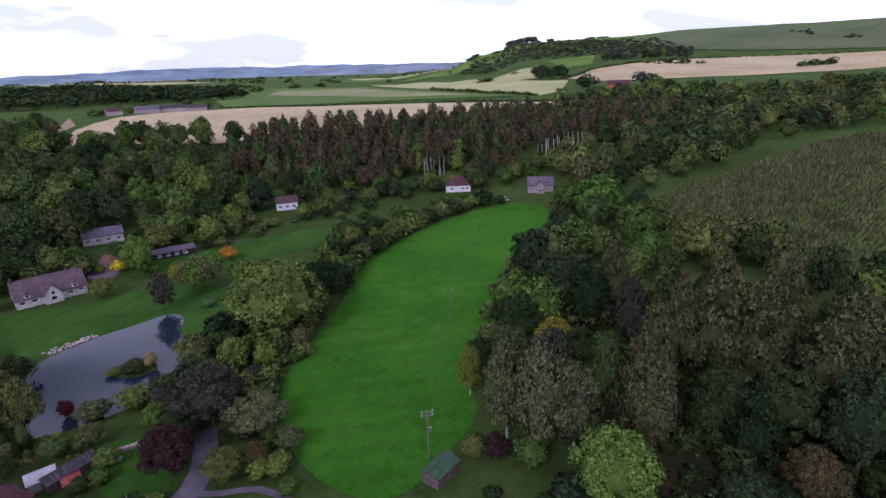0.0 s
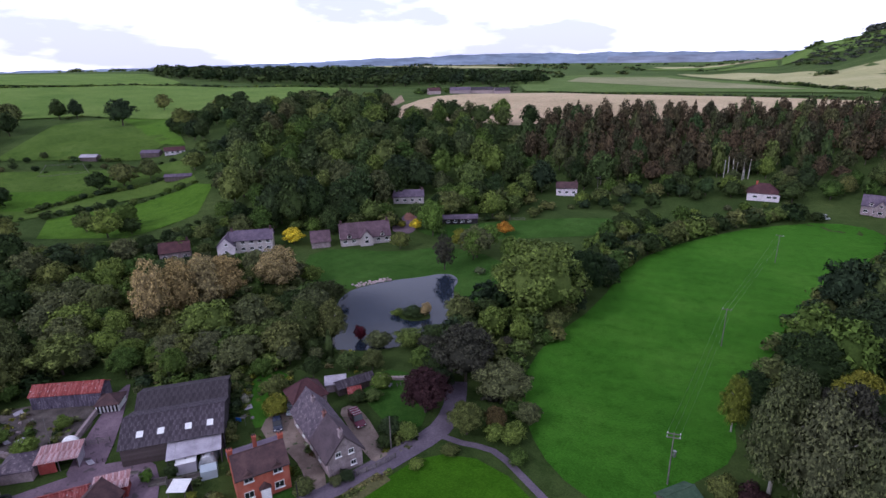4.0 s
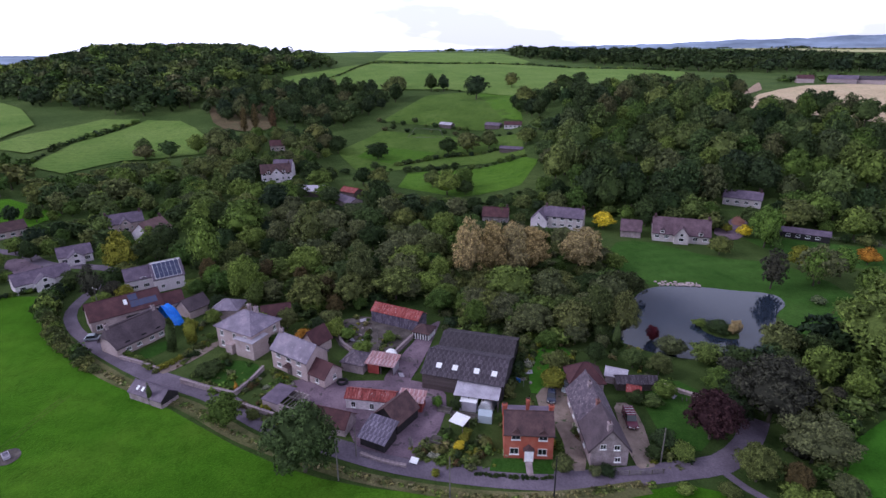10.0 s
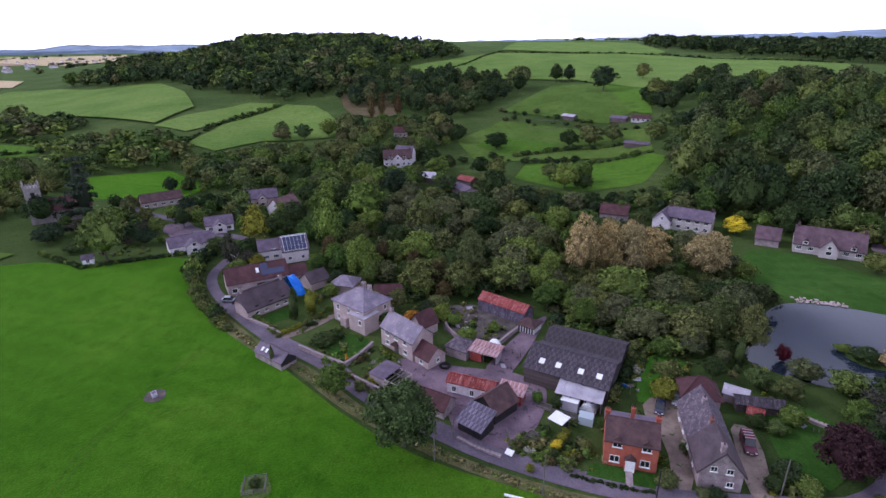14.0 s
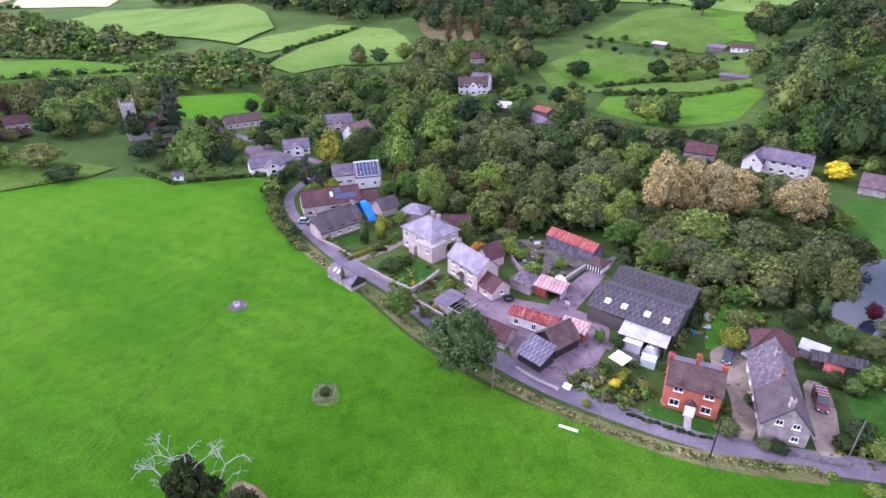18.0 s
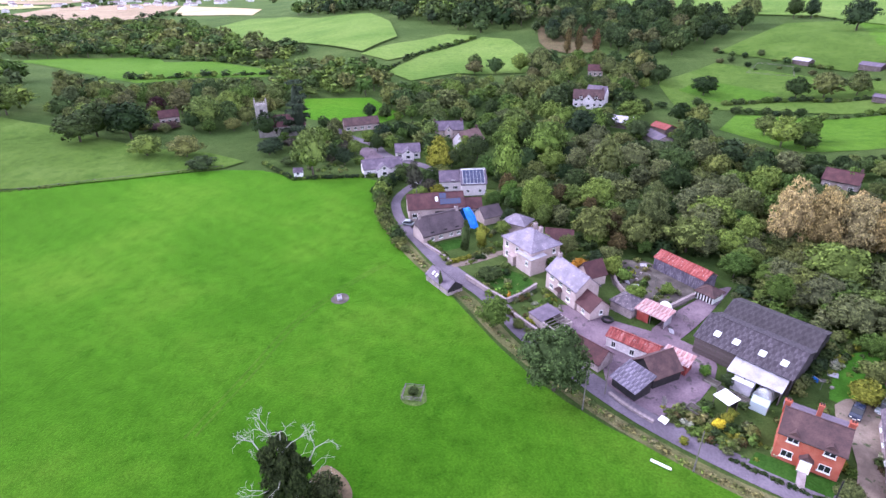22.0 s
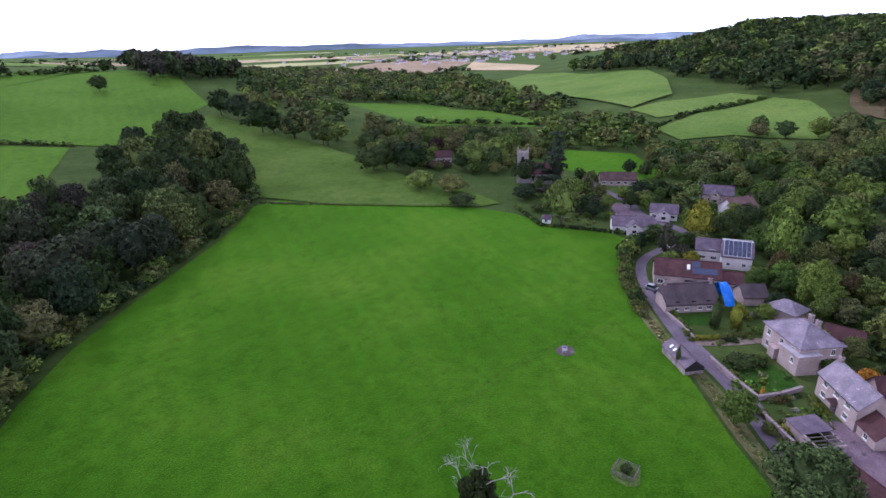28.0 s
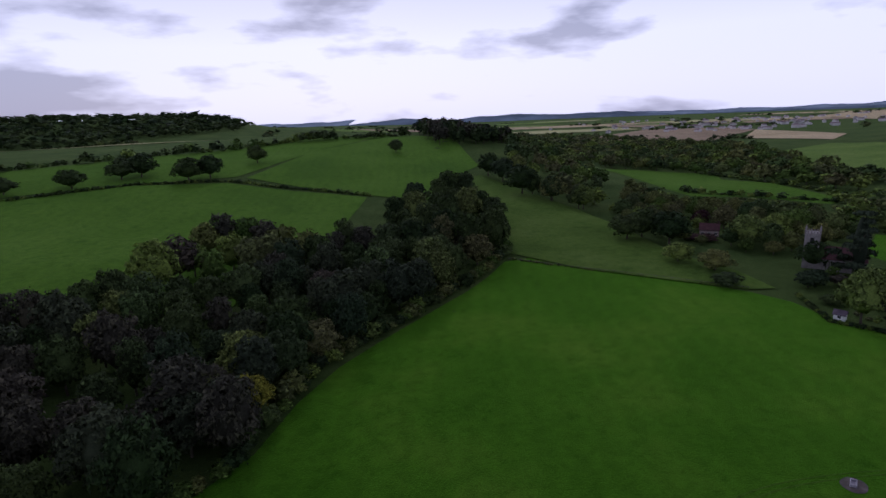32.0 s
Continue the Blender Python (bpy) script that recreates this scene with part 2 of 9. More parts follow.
ORANGE = foliage("orange_autumn_leaves", [(0.42, 0.19, 0.03), (0.36, 0.2, 0.03)])
# Distance haze is mixed into these far leaf colours as grey.
HAZE_GREYED = foliage("haze_greyed_scrub_leaves", [(0.072, 0.082, 0.066), (0.092, 0.102, 0.080), (0.062, 0.072, 0.062)])
# Darker copy of the grey green leaves; the wood's shade is in the colour.
GREY_SHADE = foliage("shade_painted_grey_green_leaves", [(0.046, 0.060, 0.034), (0.056, 0.070, 0.040), (0.038, 0.052, 0.032)])
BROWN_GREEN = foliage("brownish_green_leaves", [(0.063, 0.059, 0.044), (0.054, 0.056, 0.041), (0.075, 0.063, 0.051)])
REDDISH = foliage("dark_red_leaves", [(0.09, 0.018, 0.026), (0.12, 0.024, 0.034)])
WOODS = foliage("mixed_woodland_leaves", [(0.040, 0.071, 0.028), (0.077, 0.119, 0.038), (0.050, 0.080, 0.031), (0.130, 0.163, 0.050), (0.048, 0.086, 0.032), (0.120, 0.119, 0.053), (0.068, 0.102, 0.041), (0.158, 0.196, 0.055)])
CEDAR = foliage("blue_green_cedar_needles", [(0.050, 0.070, 0.045), (0.062, 0.084, 0.052)])
LARCH_PALE = foliage("pale_larch_needles", [(0.088, 0.092, 0.042), (0.105, 0.100, 0.050), (0.080, 0.086, 0.038)])
LARCH = foliage("larch_needles", [(0.060, 0.066, 0.036), (0.092, 0.076, 0.044), (0.118, 0.086, 0.054), (0.070, 0.080, 0.040)])
BARK = mottled("tree_bark", (0.05, 0.04, 0.03), (0.09, 0.075, 0.055), (0.15, 0.13, 0.10), 0.8, 6)
PALE_BARK = mottled("pale_dead_wood", (0.25, 0.23, 0.2), (0.38, 0.36, 0.32), (0.5, 0.48, 0.44), 0.8, 6)
ASPHALT = mottled("worn_asphalt", (0.090, 0.073, 0.095), (0.125, 0.101, 0.130), (0.164, 0.134, 0.167), 0.15, 3.0, 0.9, bump=0.2)

# ---- the lie of the land: heights along bearings from the meadow, over these distances ----
REACH = np.array([0, 100, 200, 260, 330, 400, 480, 600, 800, 1000, 1400, 2000, 3000, 4600], float)
SLOPES = {}


def slope(bearing, *heights):
    SLOPES[bearing] = np.array(heights, float)


slope(-174, 0, 0, 5, 10, 16, 24, 34, 42, 44, 40, 30, 95, 110, 60)
slope(-120, 0, 0, 4, 8, 12, 18, 24, 30, 36, 40, 48, 70, 90, 80)
slope(-70, 0, 0, 1, 6, 14, 20, 26, 32, 40, 48, 70, 140, 150, 120)
slope(-38, 0, 0, 1, 12, 25, 28, 30, 34, 40, 46, 72, 158, 170, 140)
slope(-25, 0, 0, 0, 8, 17, 22, 26, 32, 40, 48, 72, 160, 165, 120)
slope(-16, 0, 0, 0, 5, 14, 21, 26, 31, 40, 50, 92, 148, 150, 120)
slope(-9, 0, 0, 0, 0, 8, 20, 26, 31, 38, 47, 88, 146, 140, 110)
slope(-4.5, 0, 0, 0, 0, 8, 20, 28, 31, 35, 38, 56, 112, 100, 90)
slope(-1, 0, 0, 0, 0, 8, 20, 29, 31, 33, 34, 40, 62, 70, 70)
slope(5, 0, 0, 0, 0, 8, 19, 30, 31, 32, 32, 32, 38, 50, 60)
slope(20, 0, 0, 0, 2, 12, 24, 30, 32, 34, 34, 40, 56, 62, 70)
slope(35, 0, 0, 0, 6, 18, 27, 30, 32, 36, 40, 50, 66, 70, 70)
slope(48, 0, 0, 0, 5, 16, 24, 30, 34, 40, 46, 56, 66, 70, 70)
slope(60, 0, 0, 0, 0, 2, 8, 21, 32, 45, 54, 64, 66, 60, 60)
slope(72, 0, 0, 0, 0, 1, 6, 14, 28, 46, 56, 64, 64, 60, 60)
slope(82, 0, 0, 0, 1, 4, 9, 14, 27, 48, 62, 70, 60, 50, 50)
slope(92, 0, 0, 0, 0, 1, 3, 8, 19, 40, 62, 66, 50, 40, 40)
slope(100, 0, 0, 0, 0, 0, 4, 10, 17, 22, 34, 40, 26, 14, 0)
slope(110, 0, 0, 0, 0, 0, 0, 0, 2, 4, 6, 5, 4, 4, 0)
slope(122, 0, 0, 0, 0, 0, 0, 0, 0, 0, 0, 0, 0, 0, 0)
slope(131, 0, 0, 0, 2, 4, 6, 6, 4, 0, 0, 0, 0, 0, 0)
slope(140, 0, 0, 0, 3, 8, 13, 20, 32, 26, 10, 0, 0, 0, 0)
slope(148, 0, 0, 1, 5, 10, 16, 25, 42, 44, 30, 8, 4, 4, 0)
slope(160, 0, 0, 2, 8, 13, 20, 32, 47, 48, 36, 20, 34, 24, 20)
slope(172, 0, 0, 4, 9, 15, 23, 33, 42, 44, 40, 30, 90, 105, 60)
BEARINGS = sorted(SLOPES)


def height(x, y):
    """The ground's height at a place."""
    r = math.hypot(x, y)
    b = math.degrees(math.atan2(-x, y))
    for i, low in enumerate(BEARINGS):
        high = BEARINGS[(i + 1) % len(BEARINGS)]
        span = (high - low) % 360
        off = (b - low) % 360
        if off <= span:
            break
    k = off / span
    k = k * k * (3 - 2 * k)
    z = (1 - k) * np.interp(r, REACH, SLOPES[low]) + k * np.interp(r, REACH, SLOPES[high])
    if r > 250:
        z += noise.noise((x / 90, y / 90, 0.0)) * min(1.0, (r - 250) / 300) * 1.2
    return float(z)


# ---- mesh helpers ----
def mesh_from(name, verts, faces, mat=None, smooth=False):
    me = bpy.data.meshes.new(name)
    me.from_pydata([tuple(v) for v in verts], [], [tuple(f) for f in faces])
    if mat:
        me.materials.append(mat)
    if smooth:
        me.shade_smooth()
    return me


def quads_mesh(name, verts, quads, mats, index=None, tint=None, facing=None):
    """A mesh straight from arrays of corners and faces, all with three or all with four of them."""
    quads = np.asarray(quads, np.int32)
    sides = quads.shape[1]
    me = bpy.data.meshes.new(name)
    me.vertices.add(len(verts))
    me.vertices.foreach_set("co", np.asarray(verts, np.float32).ravel())
    me.loops.add(sides * len(quads))
    me.loops.foreach_set("vertex_index", quads.ravel())
    me.polygons.add(len(quads))
    me.polygons.foreach_set("loop_start", np.arange(0, sides * len(quads), sides, dtype=np.int32))
    for m in mats:
        me.materials.append(m)
    if index is not None:
        me.polygons.foreach_set("material_index", np.asarray(index, np.int32))
    if tint is not None:
        me.attributes.new("tint", "FLOAT", "POINT").data.foreach_set("value", np.asarray(tint, np.float32))
    me.update(calc_edges=True)
    me.validate()
    if facing is not None:
        me.attributes.new("custom_normal", "FLOAT_VECTOR", "POINT").data.foreach_set("vector", np.asarray(facing, np.float32).ravel())
    return me


def halves(quads):
    """Four-cornered faces cut into three-cornered ones."""
    quads = np.asarray(quads)
    return np.vstack([quads[:, [0, 1, 2]], quads[:, [0, 2, 3]]])


def part(name, bm, mat, parent=None, label="", m=None):
    """Links a bmesh or mesh as one object under a thing or a part."""
    if isinstance(bm, bmesh.types.BMesh):
        me = bpy.data.meshes.new(name)
        bm.to_mesh(me)
        bm.free()
    else:
        me = bm
    if mat and not me.materials:
        me.materials.append(mat)
    ob = new(name, me)
    if parent:
        ob.parent = parent
    if m is not None:
        ob.matrix_basis = m
    if label:
        tagged(ob, label)
    return ob


def inside(x, y, ring):
    hit = False
    for (x1, y1), (x2, y2) in zip(ring, ring[1:] + ring[:1]):
        if (y1 > y) != (y2 > y) and x < (x2 - x1) * (y - y1) / (y2 - y1) + x1:
            hit = not hit
    return hit


def draped(ring, step, lift):
    """A sheet over the ground inside a ring of places."""
    bm = bmesh.new()
    bm.faces.new([bm.verts.new((x, y, 0)) for x, y in ring])
    bmesh.ops.triangulate(bm, faces=bm.faces[:])
    for axis in (0, 1):
        low, high = min(p[axis] for p in ring), max(p[axis] for p in ring)
        for k in range(1, int((high - low) / step) + 1):
            co, no = Vector((0, 0, 0)), Vector((0, 0, 0))
            co[axis], no[axis] = low + k * step, 1
            bmesh.ops.bisect_plane(bm, geom=bm.verts[:] + bm.edges[:] + bm.faces[:], plane_co=co, plane_no=no)
    bmesh.ops.triangulate(bm, faces=[f for f in bm.faces if len(f.verts) > 4])
    for v in bm.verts:
        v.co.z = height(v.co.x, v.co.y) + lift
    for f in bm.faces:
        f.smooth = True
        if f.normal.z < 0:
            f.normal_flip()
    return bm


def rounded(ring, times=2):
    """Cuts a ring's corners until it bends softly."""
    for _ in range(times):
        ring = [q for (ax, ay), (bx, by) in zip(ring, ring[1:] + ring[:1]) for q in ((ax * 0.75 + bx * 0.25, ay * 0.75 + by * 0.25), (ax * 0.25 + bx * 0.75, ay * 0.25 + by * 0.75))]
    return ring


def field(name, label, mat, ring, lift=0.06, step=14, soft=1):
    return tagged(part(name, draped(rounded(ring, soft), step, lift), mat), label, "field", kind="structure")


def band(line, width, step=3.0):
    """A strip that follows a line of places: its two edges."""
    pts = [Vector((x, y)) for x, y in line]
    dense = []
    for i in range(len(pts) - 1):
        p0, p1, p2, p3 = pts[max(0, i - 1)], pts[i], pts[i + 1], pts[min(len(pts) - 1, i + 2)]
        k = max(1, int((p2 - p1).length / step))
        for j in range(k):
            t = j / k
            dense.append(0.5 * ((2 * p1) + (p2 - p0) * t + (2 * p0 - 5 * p1 + 4 * p2 - p3) * t * t + (3 * p1 - p0 - 3 * p2 + p3) * t ** 3))
    dense.append(pts[-1])
    left, right = [], []
    for i, p in enumerate(dense):
        d = (dense[min(i + 1, len(dense) - 1)] - dense[max(i - 1, 0)]).normalized()
        n = Vector((-d.y, d.x))
        left.append(p + n * width / 2)
        right.append(p - n * width / 2)
    return dense, left, right


def strip(name, label, mat, line, width, lift, category="road"):
    dense, left, right = band(line, width)
    verts, faces = [], []
    for a, c, b in zip(left, dense, right):
        verts += [(a.x, a.y, height(a.x, a.y) + lift), (c.x, c.y, height(c.x, c.y) + lift + 0.04), (b.x, b.y, height(b.x, b.y) + lift)]
    for i in range(len(dense) - 1):
        for j in (0, 1):
            faces.append((3 * i + j, 3 * i + j + 1, 3 * i + j + 4, 3 * i + j + 3))
    return tagged(part(name, mesh_from(name, verts, faces, mat, True), mat), label, category, kind="structure")


# ---- the ground, one sheet to the horizon ----
rings = [0.01] + [6.0 * k for k in range(1, 66)]
while rings[-1] < 4700:
    rings.append(rings[-1] * 1.045)
SPOKES = 260
gv, gf = [], []
for r in rings:
    for k in range(SPOKES):
        a = 2 * math.pi * k / SPOKES
        x, y = -60 + r * math.cos(a), 40 + r * math.sin(a)
        gv.append((x, y, height(x, y)))
for i in range(len(rings) - 1):
    for k in range(SPOKES):
        k2 = (k + 1) % SPOKES
        gf.append((i * SPOKES + k, (i + 1) * SPOKES + k, (i + 1) * SPOKES + k2, i * SPOKES + k2))
tagged(part("ground", mesh_from("ground", gv, gf, ROUGH_GROUND, True), ROUGH_GROUND), "rough dark grass and woodland floor rolling to hills", "ground", kind="structure")

# ---- fields ----
field("meadow_field", "bright green grazed meadow beside the lane", MEADOW, [(30, -90), (-11.9, -96.3), (-39.9, -124.8), (-71.4, -140.9), (-120, -163), (-156, -186), (-166.5, -151.3), (-182.3, -123.2), (-192, -87), (-182, -66), (-184.3, -37.1), (-166, -35), (-131.4, -20.8), (-105.8, -7.0), (-80.7, 7.2), (-68.8, 17.6), (-58.2, 32), (-49.6, 46), (-45.5, 58), (-42.2, 68.5), (-31, 71.8), (-16, 63), (10, 40), (40, -20)], 0.06, 10)
field("long_meadow_field", "green meadow curving between hedges and woods", LONG_MEADOW, [(51, 262), (48, 227), (34, 193), (26, 155), (10, 126), (5, 104), (6, 92), (0, 82), (-6, 73), (-12, 70), (-21, 74), (-29, 83), (-36, 97), (-37, 117), (-31, 144), (-30, 184), (-14, 221), (11, 254), (33, 267)], 0.06, 10)
field("wood_floor", "brown leaf litter under the larches, darkened as their shade", LITTER, [(24, 66), (30, 84), (41, 93), (58, 94), (72, 84), (66, 66), (48, 58)], 0.07, 8)
field("lawn", "mown garden lawn above the pond", LAWN, [(-136, 138), (-133, 152), (-108, 158), (-96, 172), (-73, 170), (-56, 150), (-53, 134), (-60, 118), (-74, 140), (-92, 138), (-101, 122), (-112, 118)], 0.06, 8)
field("maize_field", "standing maize crop in rows", DULL_PASTURE, [(76, 222), (112, 250), (153, 267), (190, 275), (240, 288), (250, 200), (170, 130), (120, 150), (92, 190)], 0.06, 14)
field("stubble_field", "pale harvested stubble field on the plateau", STUBBLE, [(-232, 338), (-301, 470), (-310, 565), (-240, 640), (-60, 640), (95, 590), (200, 560), (180, 470), (81, 480), (-12, 450), (-139, 410), (-129, 372), (-198, 364)], 0.5, 24)
field("ploughed_edge", "ploughed corner beside the stubble", PLOUGH, [(-282, 403), (-361, 552), (-311, 482), (-262, 372)], 0.7, 24, 0)
field("far_green_field", "dull green field beyond the stubble", DULL_PASTURE, [(-433, 1079), (-369, 1353), (-180, 1439), (-9, 948), (95, 657), (-7, 690), (-86, 688), (-251, 664)], 0.9, 40, 0)
field("far_brown_strip", "strip of stubble beyond the green field", PALE_GRASS, [(-300, 1000), (-330, 1210), (-175, 1300), (-40, 940), (50, 740), (-80, 800)], 1.3, 40, 0)
field("far_pale_field", "wide pale cut field on the far slope", PALE_CROP, [(-187, 1574), (-43, 1454), (97, 1123), (195, 1150), (182, 986), (135, 944), (200, 865), (152, 695), (118, 647), (66, 754), (-10, 1015)], 0.9, 40, 0)
field("far_stubble_field", "pale stubble on the far hillside", STUBBLE, [(208, 916), (277, 1023), (549, 1235), (700, 1180), (900, 1040), (700, 800), (460, 779), (291, 804), (220, 807)], 1.0, 40, 0)
field("far_hill_green", "green field below the far hill", PASTURE, [(241, 1252), (356, 1283), (301, 1112), (245, 1086)], 1.2, 40, 0)
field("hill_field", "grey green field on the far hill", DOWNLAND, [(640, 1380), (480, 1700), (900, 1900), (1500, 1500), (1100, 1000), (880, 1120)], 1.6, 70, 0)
field("valley_end_field", "bright green field past the wood", MEADOW, [(250, 330), (330, 430), (430, 400), (330, 320)], 0.5, 30)
field("paddock", "bright green paddock below the wood", HILL_GRASS, [(-251, 106), (-278, 124), (-268, 152), (-254, 186), (-240, 186), (-215, 156), (-219, 124)], 0.12, 14, 0)
field("upper_paddock", "fenced paddocks by the smallholding", ROUGH_PASTURE, [(-350, 105), (-392, 154), (-345, 190), (-303, 218), (-258, 190), (-283, 147), (-289, 100)], 0.3, 14, 0)
field("paddock_strip", "brighter grass strip in the paddocks", HILL_GRASS, [(-330, 112), (-352, 132), (-312, 160), (-296, 128)], 0.42, 14, 0)
field("slope_field", "rough sloping pasture", ROUGH_PASTURE, [(-418, 164), (-485, 237), (-468, 282), (-358, 251), (-344, 214)], 0.45, 16, 0)
field("slope_strip", "green strip up the slope", HILL_GRASS, [(-468, 282), (-472, 328), (-331, 240), (-358, 240)], 0.5, 16, 0)
field("plateau_field", "broad green pasture on the ridge", PASTURE, [(-640, 92), (-698, 170), (-797, 301), (-767, 415), (-521, 631), (-404, 520), (-370, 430), (-410, 300), (-500, 268), (-585, 185)], 0.8, 40, 0)
field("far_plateau_field", "pale green field beyond the ridge hedge", PASTURE, [(-850, 330), (-1200, 500), (-1050, 700), (-760, 560), (-700, 500), (-775, 420)], 1.2, 60, 0)
field("sheep_field", "green sheep pasture rising to the wood", PASTURE, [(-389, -67), (-450, -48), (-523, -2), (-500, 22), (-464, 30), (-418, 34), (-373, 28), (-388, -19), (-363, -47)], 0.7, 16, 0)
field("upper_sheep_field", "narrow sheep pasture under the hill wood", PASTURE, [(-424, -72), (-452, -98), (-488, -79), (-543, -34), (-530, -7), (-466, -40)], 0.8, 16, 0)
field("hill_pasture", "green sheep pasture on the hill's end", PASTURE, [(-666, -346), (-760, -360), (-858, -349), (-874, -297), (-780, -220), (-723, -140), (-624, -101), (-524, -79), (-458, -98), (-565, -181), (-616, -295)], 1.6, 24, 0)
field("valley_field", "flat bright green valley field", HILL_GRASS, [(-443, -386), (-473, -364), (-509, -301), (-466, -270), (-465, -225), (-420, -157), (-393, -154), (-387, -207), (-368, -234), (-379, -260), (-406, -314)], 0.3, 30, 0)
field("church_field", "bright green field beside the church", MEADOW, [(-318, -104), (-322, -66), (-276, -40), (-252, -56), (-272, -92)], 0.15, 16, 0)
field("slope_pasture", "dull pasture sloping up between woods", ROUGH_PASTURE, [(-262, -350), (-254, -290), (-250, -235), (-236, -192), (-216, -142), (-210, -112), (-199, -92), (-191, -97), (-181, -120), (-166, -150), (-156, -187), (-180, -230), (-210, -330)], 0.5, 12, 0)
field("hilltop_field", "green field on the hilltop", HILL_GRASS, [(-152, -335), (-98, -418), (-175, -493), (-330, -570), (-330, -480), (-285, -383), (-215, -335), (-185, -300)], 0.4, 24, 0)
field("wood_field", "green field behind the wood", HILL_GRASS, [(110, -330), (95, -410), (-26, -428), (-81, -409), (-152, -328), (-88, -240), (-39, -190), (60, -220)], 0.15, 20, 0)
field("ridge_field", "green field along the ridge", HILL_GRASS, [(110, -412), (-30, -432), (-92, -424), (-180, -496), (-330, -575), (-64, -565), (110, -505)], 0.4, 24, 0)
field("far_ridge_field", "sunlit pale field beyond the ridge", PALE_CROP, [(200, -900), (-260, -1000), (-300, -1120), (200, -1060)], 1.5, 60, 0)
field("far_ploughed_field", "brown ploughed field in the far valley", PLOUGH, [(-878, -776), (-929, -877), (-1406, -1055), (-1532, -884), (-1365, -716), (-1118, -634), (-957, -579), (-932, -704)], 1.2, 80, 0)
field("far_stubble_strip", "pale stubble strip in the far valley", STUBBLE, [(-1365, -716), (-1115, -427), (-955, -383), (-1036, -564)], 1.2, 60, 0)
field("far_brown_field", "brown field below the blue hills", PLOUGH, [(-1870, -1606), (-2104, -1466), (-1794, -1219), (-1546, -1159), (-1615, -1379)], 1.6, 90, 0)
field("far_pale_hillside", "pale stubble on the far hillside", STUBBLE, [(-2403, -1022), (-3300, -1240), (-3400, -800), (-1622, -388), (-1956, -704)], 2.0, 120, 0)
field("far_green_strip", "bright green strip in the valley", HILL_GRASS, [(-805, -717), (-865, -655), (-912, -497), (-838, -458), (-787, -498), (-735, -652)], 0.8, 40, 0)


strip("wheel_track", "faint wheel mark across the meadow", MEADOW_WORN, [(-60, -46), (-75.6, -42.5), (-92, -39), (-108, -31.5), (-118, -25)], 0.42, 0.09, "track")
strip("wheel_track", "faint wheel mark across the meadow", MEADOW_WORN, [(-60.6, -44.4), (-76, -40.9), (-92.6, -37.4), (-108.6, -29.9), (-118.4, -23.4)], 0.42, 0.09, "track")

field("bracken_slope", "brown bracken on the hillside behind the poplars", BRACKEN, [(-560, 48), (-578, 78), (-562, 104), (-434, 88), (-420, 64), (-444, 43)], 0.9, 12, 1)
# ---- distance: hills behind the fields, their blue haze painted on as glow ----
def far_hills(name, label, far, tone, profile, rough, seed):
    """A skyline of hills so far off that it keeps its place; profile holds bearings and heights in degrees."""
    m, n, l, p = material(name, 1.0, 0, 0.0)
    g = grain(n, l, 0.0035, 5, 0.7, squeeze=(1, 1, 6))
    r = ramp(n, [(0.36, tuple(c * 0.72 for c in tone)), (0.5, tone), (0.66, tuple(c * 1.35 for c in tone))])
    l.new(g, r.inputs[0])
    # Aerial haze is painted in: black base, haze colour as emission.
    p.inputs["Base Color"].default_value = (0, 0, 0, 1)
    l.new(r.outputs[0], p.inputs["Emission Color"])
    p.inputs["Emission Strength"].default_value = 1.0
    bs, es = [q[0] for q in profile], [q[1] for q in profile]
    verts, faces = [], []
    n_ = 700
    for k in range(n_ + 1):
        bear = bs[0] + (bs[-1] - bs[0]) * k / n_
        e = np.interp(bear, bs, es) + rough * (noise.noise((bear * 0.35, seed, 0)) + 0.4 * noise.noise((bear * 1.6, seed, 1)) + 0.15 * noise.noise((bear * 7, seed, 2)))
        x, y = -far * math.sin(radians(bear)), far * math.cos(radians(bear))
        verts += [(x, y, -200), (x, y, 65 + far * math.tan(radians(e)))]
    for k in range(n_):
        faces.append((2 * k, 2 * k + 2, 2 * k + 3, 2 * k + 1))
    return tagged(part(name, mesh_from(name, verts, faces, m), None), label, "hills", kind="structure")


far_hills("backdrop", "hills along the horizon painted in blue grey haze", 5200, (0.30, 0.37, 0.50), [(-60, 0.6), (-10, 0.6), (7, 0.92), (16, 0.98), (22, 1.06), (28, 0.98), (35, 0.8), (41, 0.6), (45, 0.5), (56, 0.25), (70, 0.1), (95, -0.1), (106, -0.1), (112, -0.4), (150, -0.4), (156, -0.1), (168, -0.2), (200, 0.2)], 0.16, 3)
far_hills("backdrop", "chalk downs in the far distance painted in pale haze", 5000, (0.33, 0.37, 0.48), [(13, 0.4), (9.5, 0.7), (7.3, 1.02), (5, 1.36), (1.7, 1.62), (-1, 1.92), (-4.8, 1.99), (-9, 1.8), (-14, 0.6)], 0.07, 21)
far_hills("backdrop", "wooded hill across the valley painted in blue haze", 4760, (0.17, 0.22, 0.31), [(96, -0.9), (104, -0.45), (112, -0.62), (124, -0.72), (127, -0.45), (129.5, -0.24), (134, -0.34), (140, -0.12), (143, -0.2), (146, -0.5), (151, -0.1), (156, -0.5), (165, -0.9)], 0.10, 8)
# ---- trees ----
def unit(n, rng):
    v = rng.normal(size=(n, 3))
    return v / np.linalg.norm(v, axis=1)[:, None]


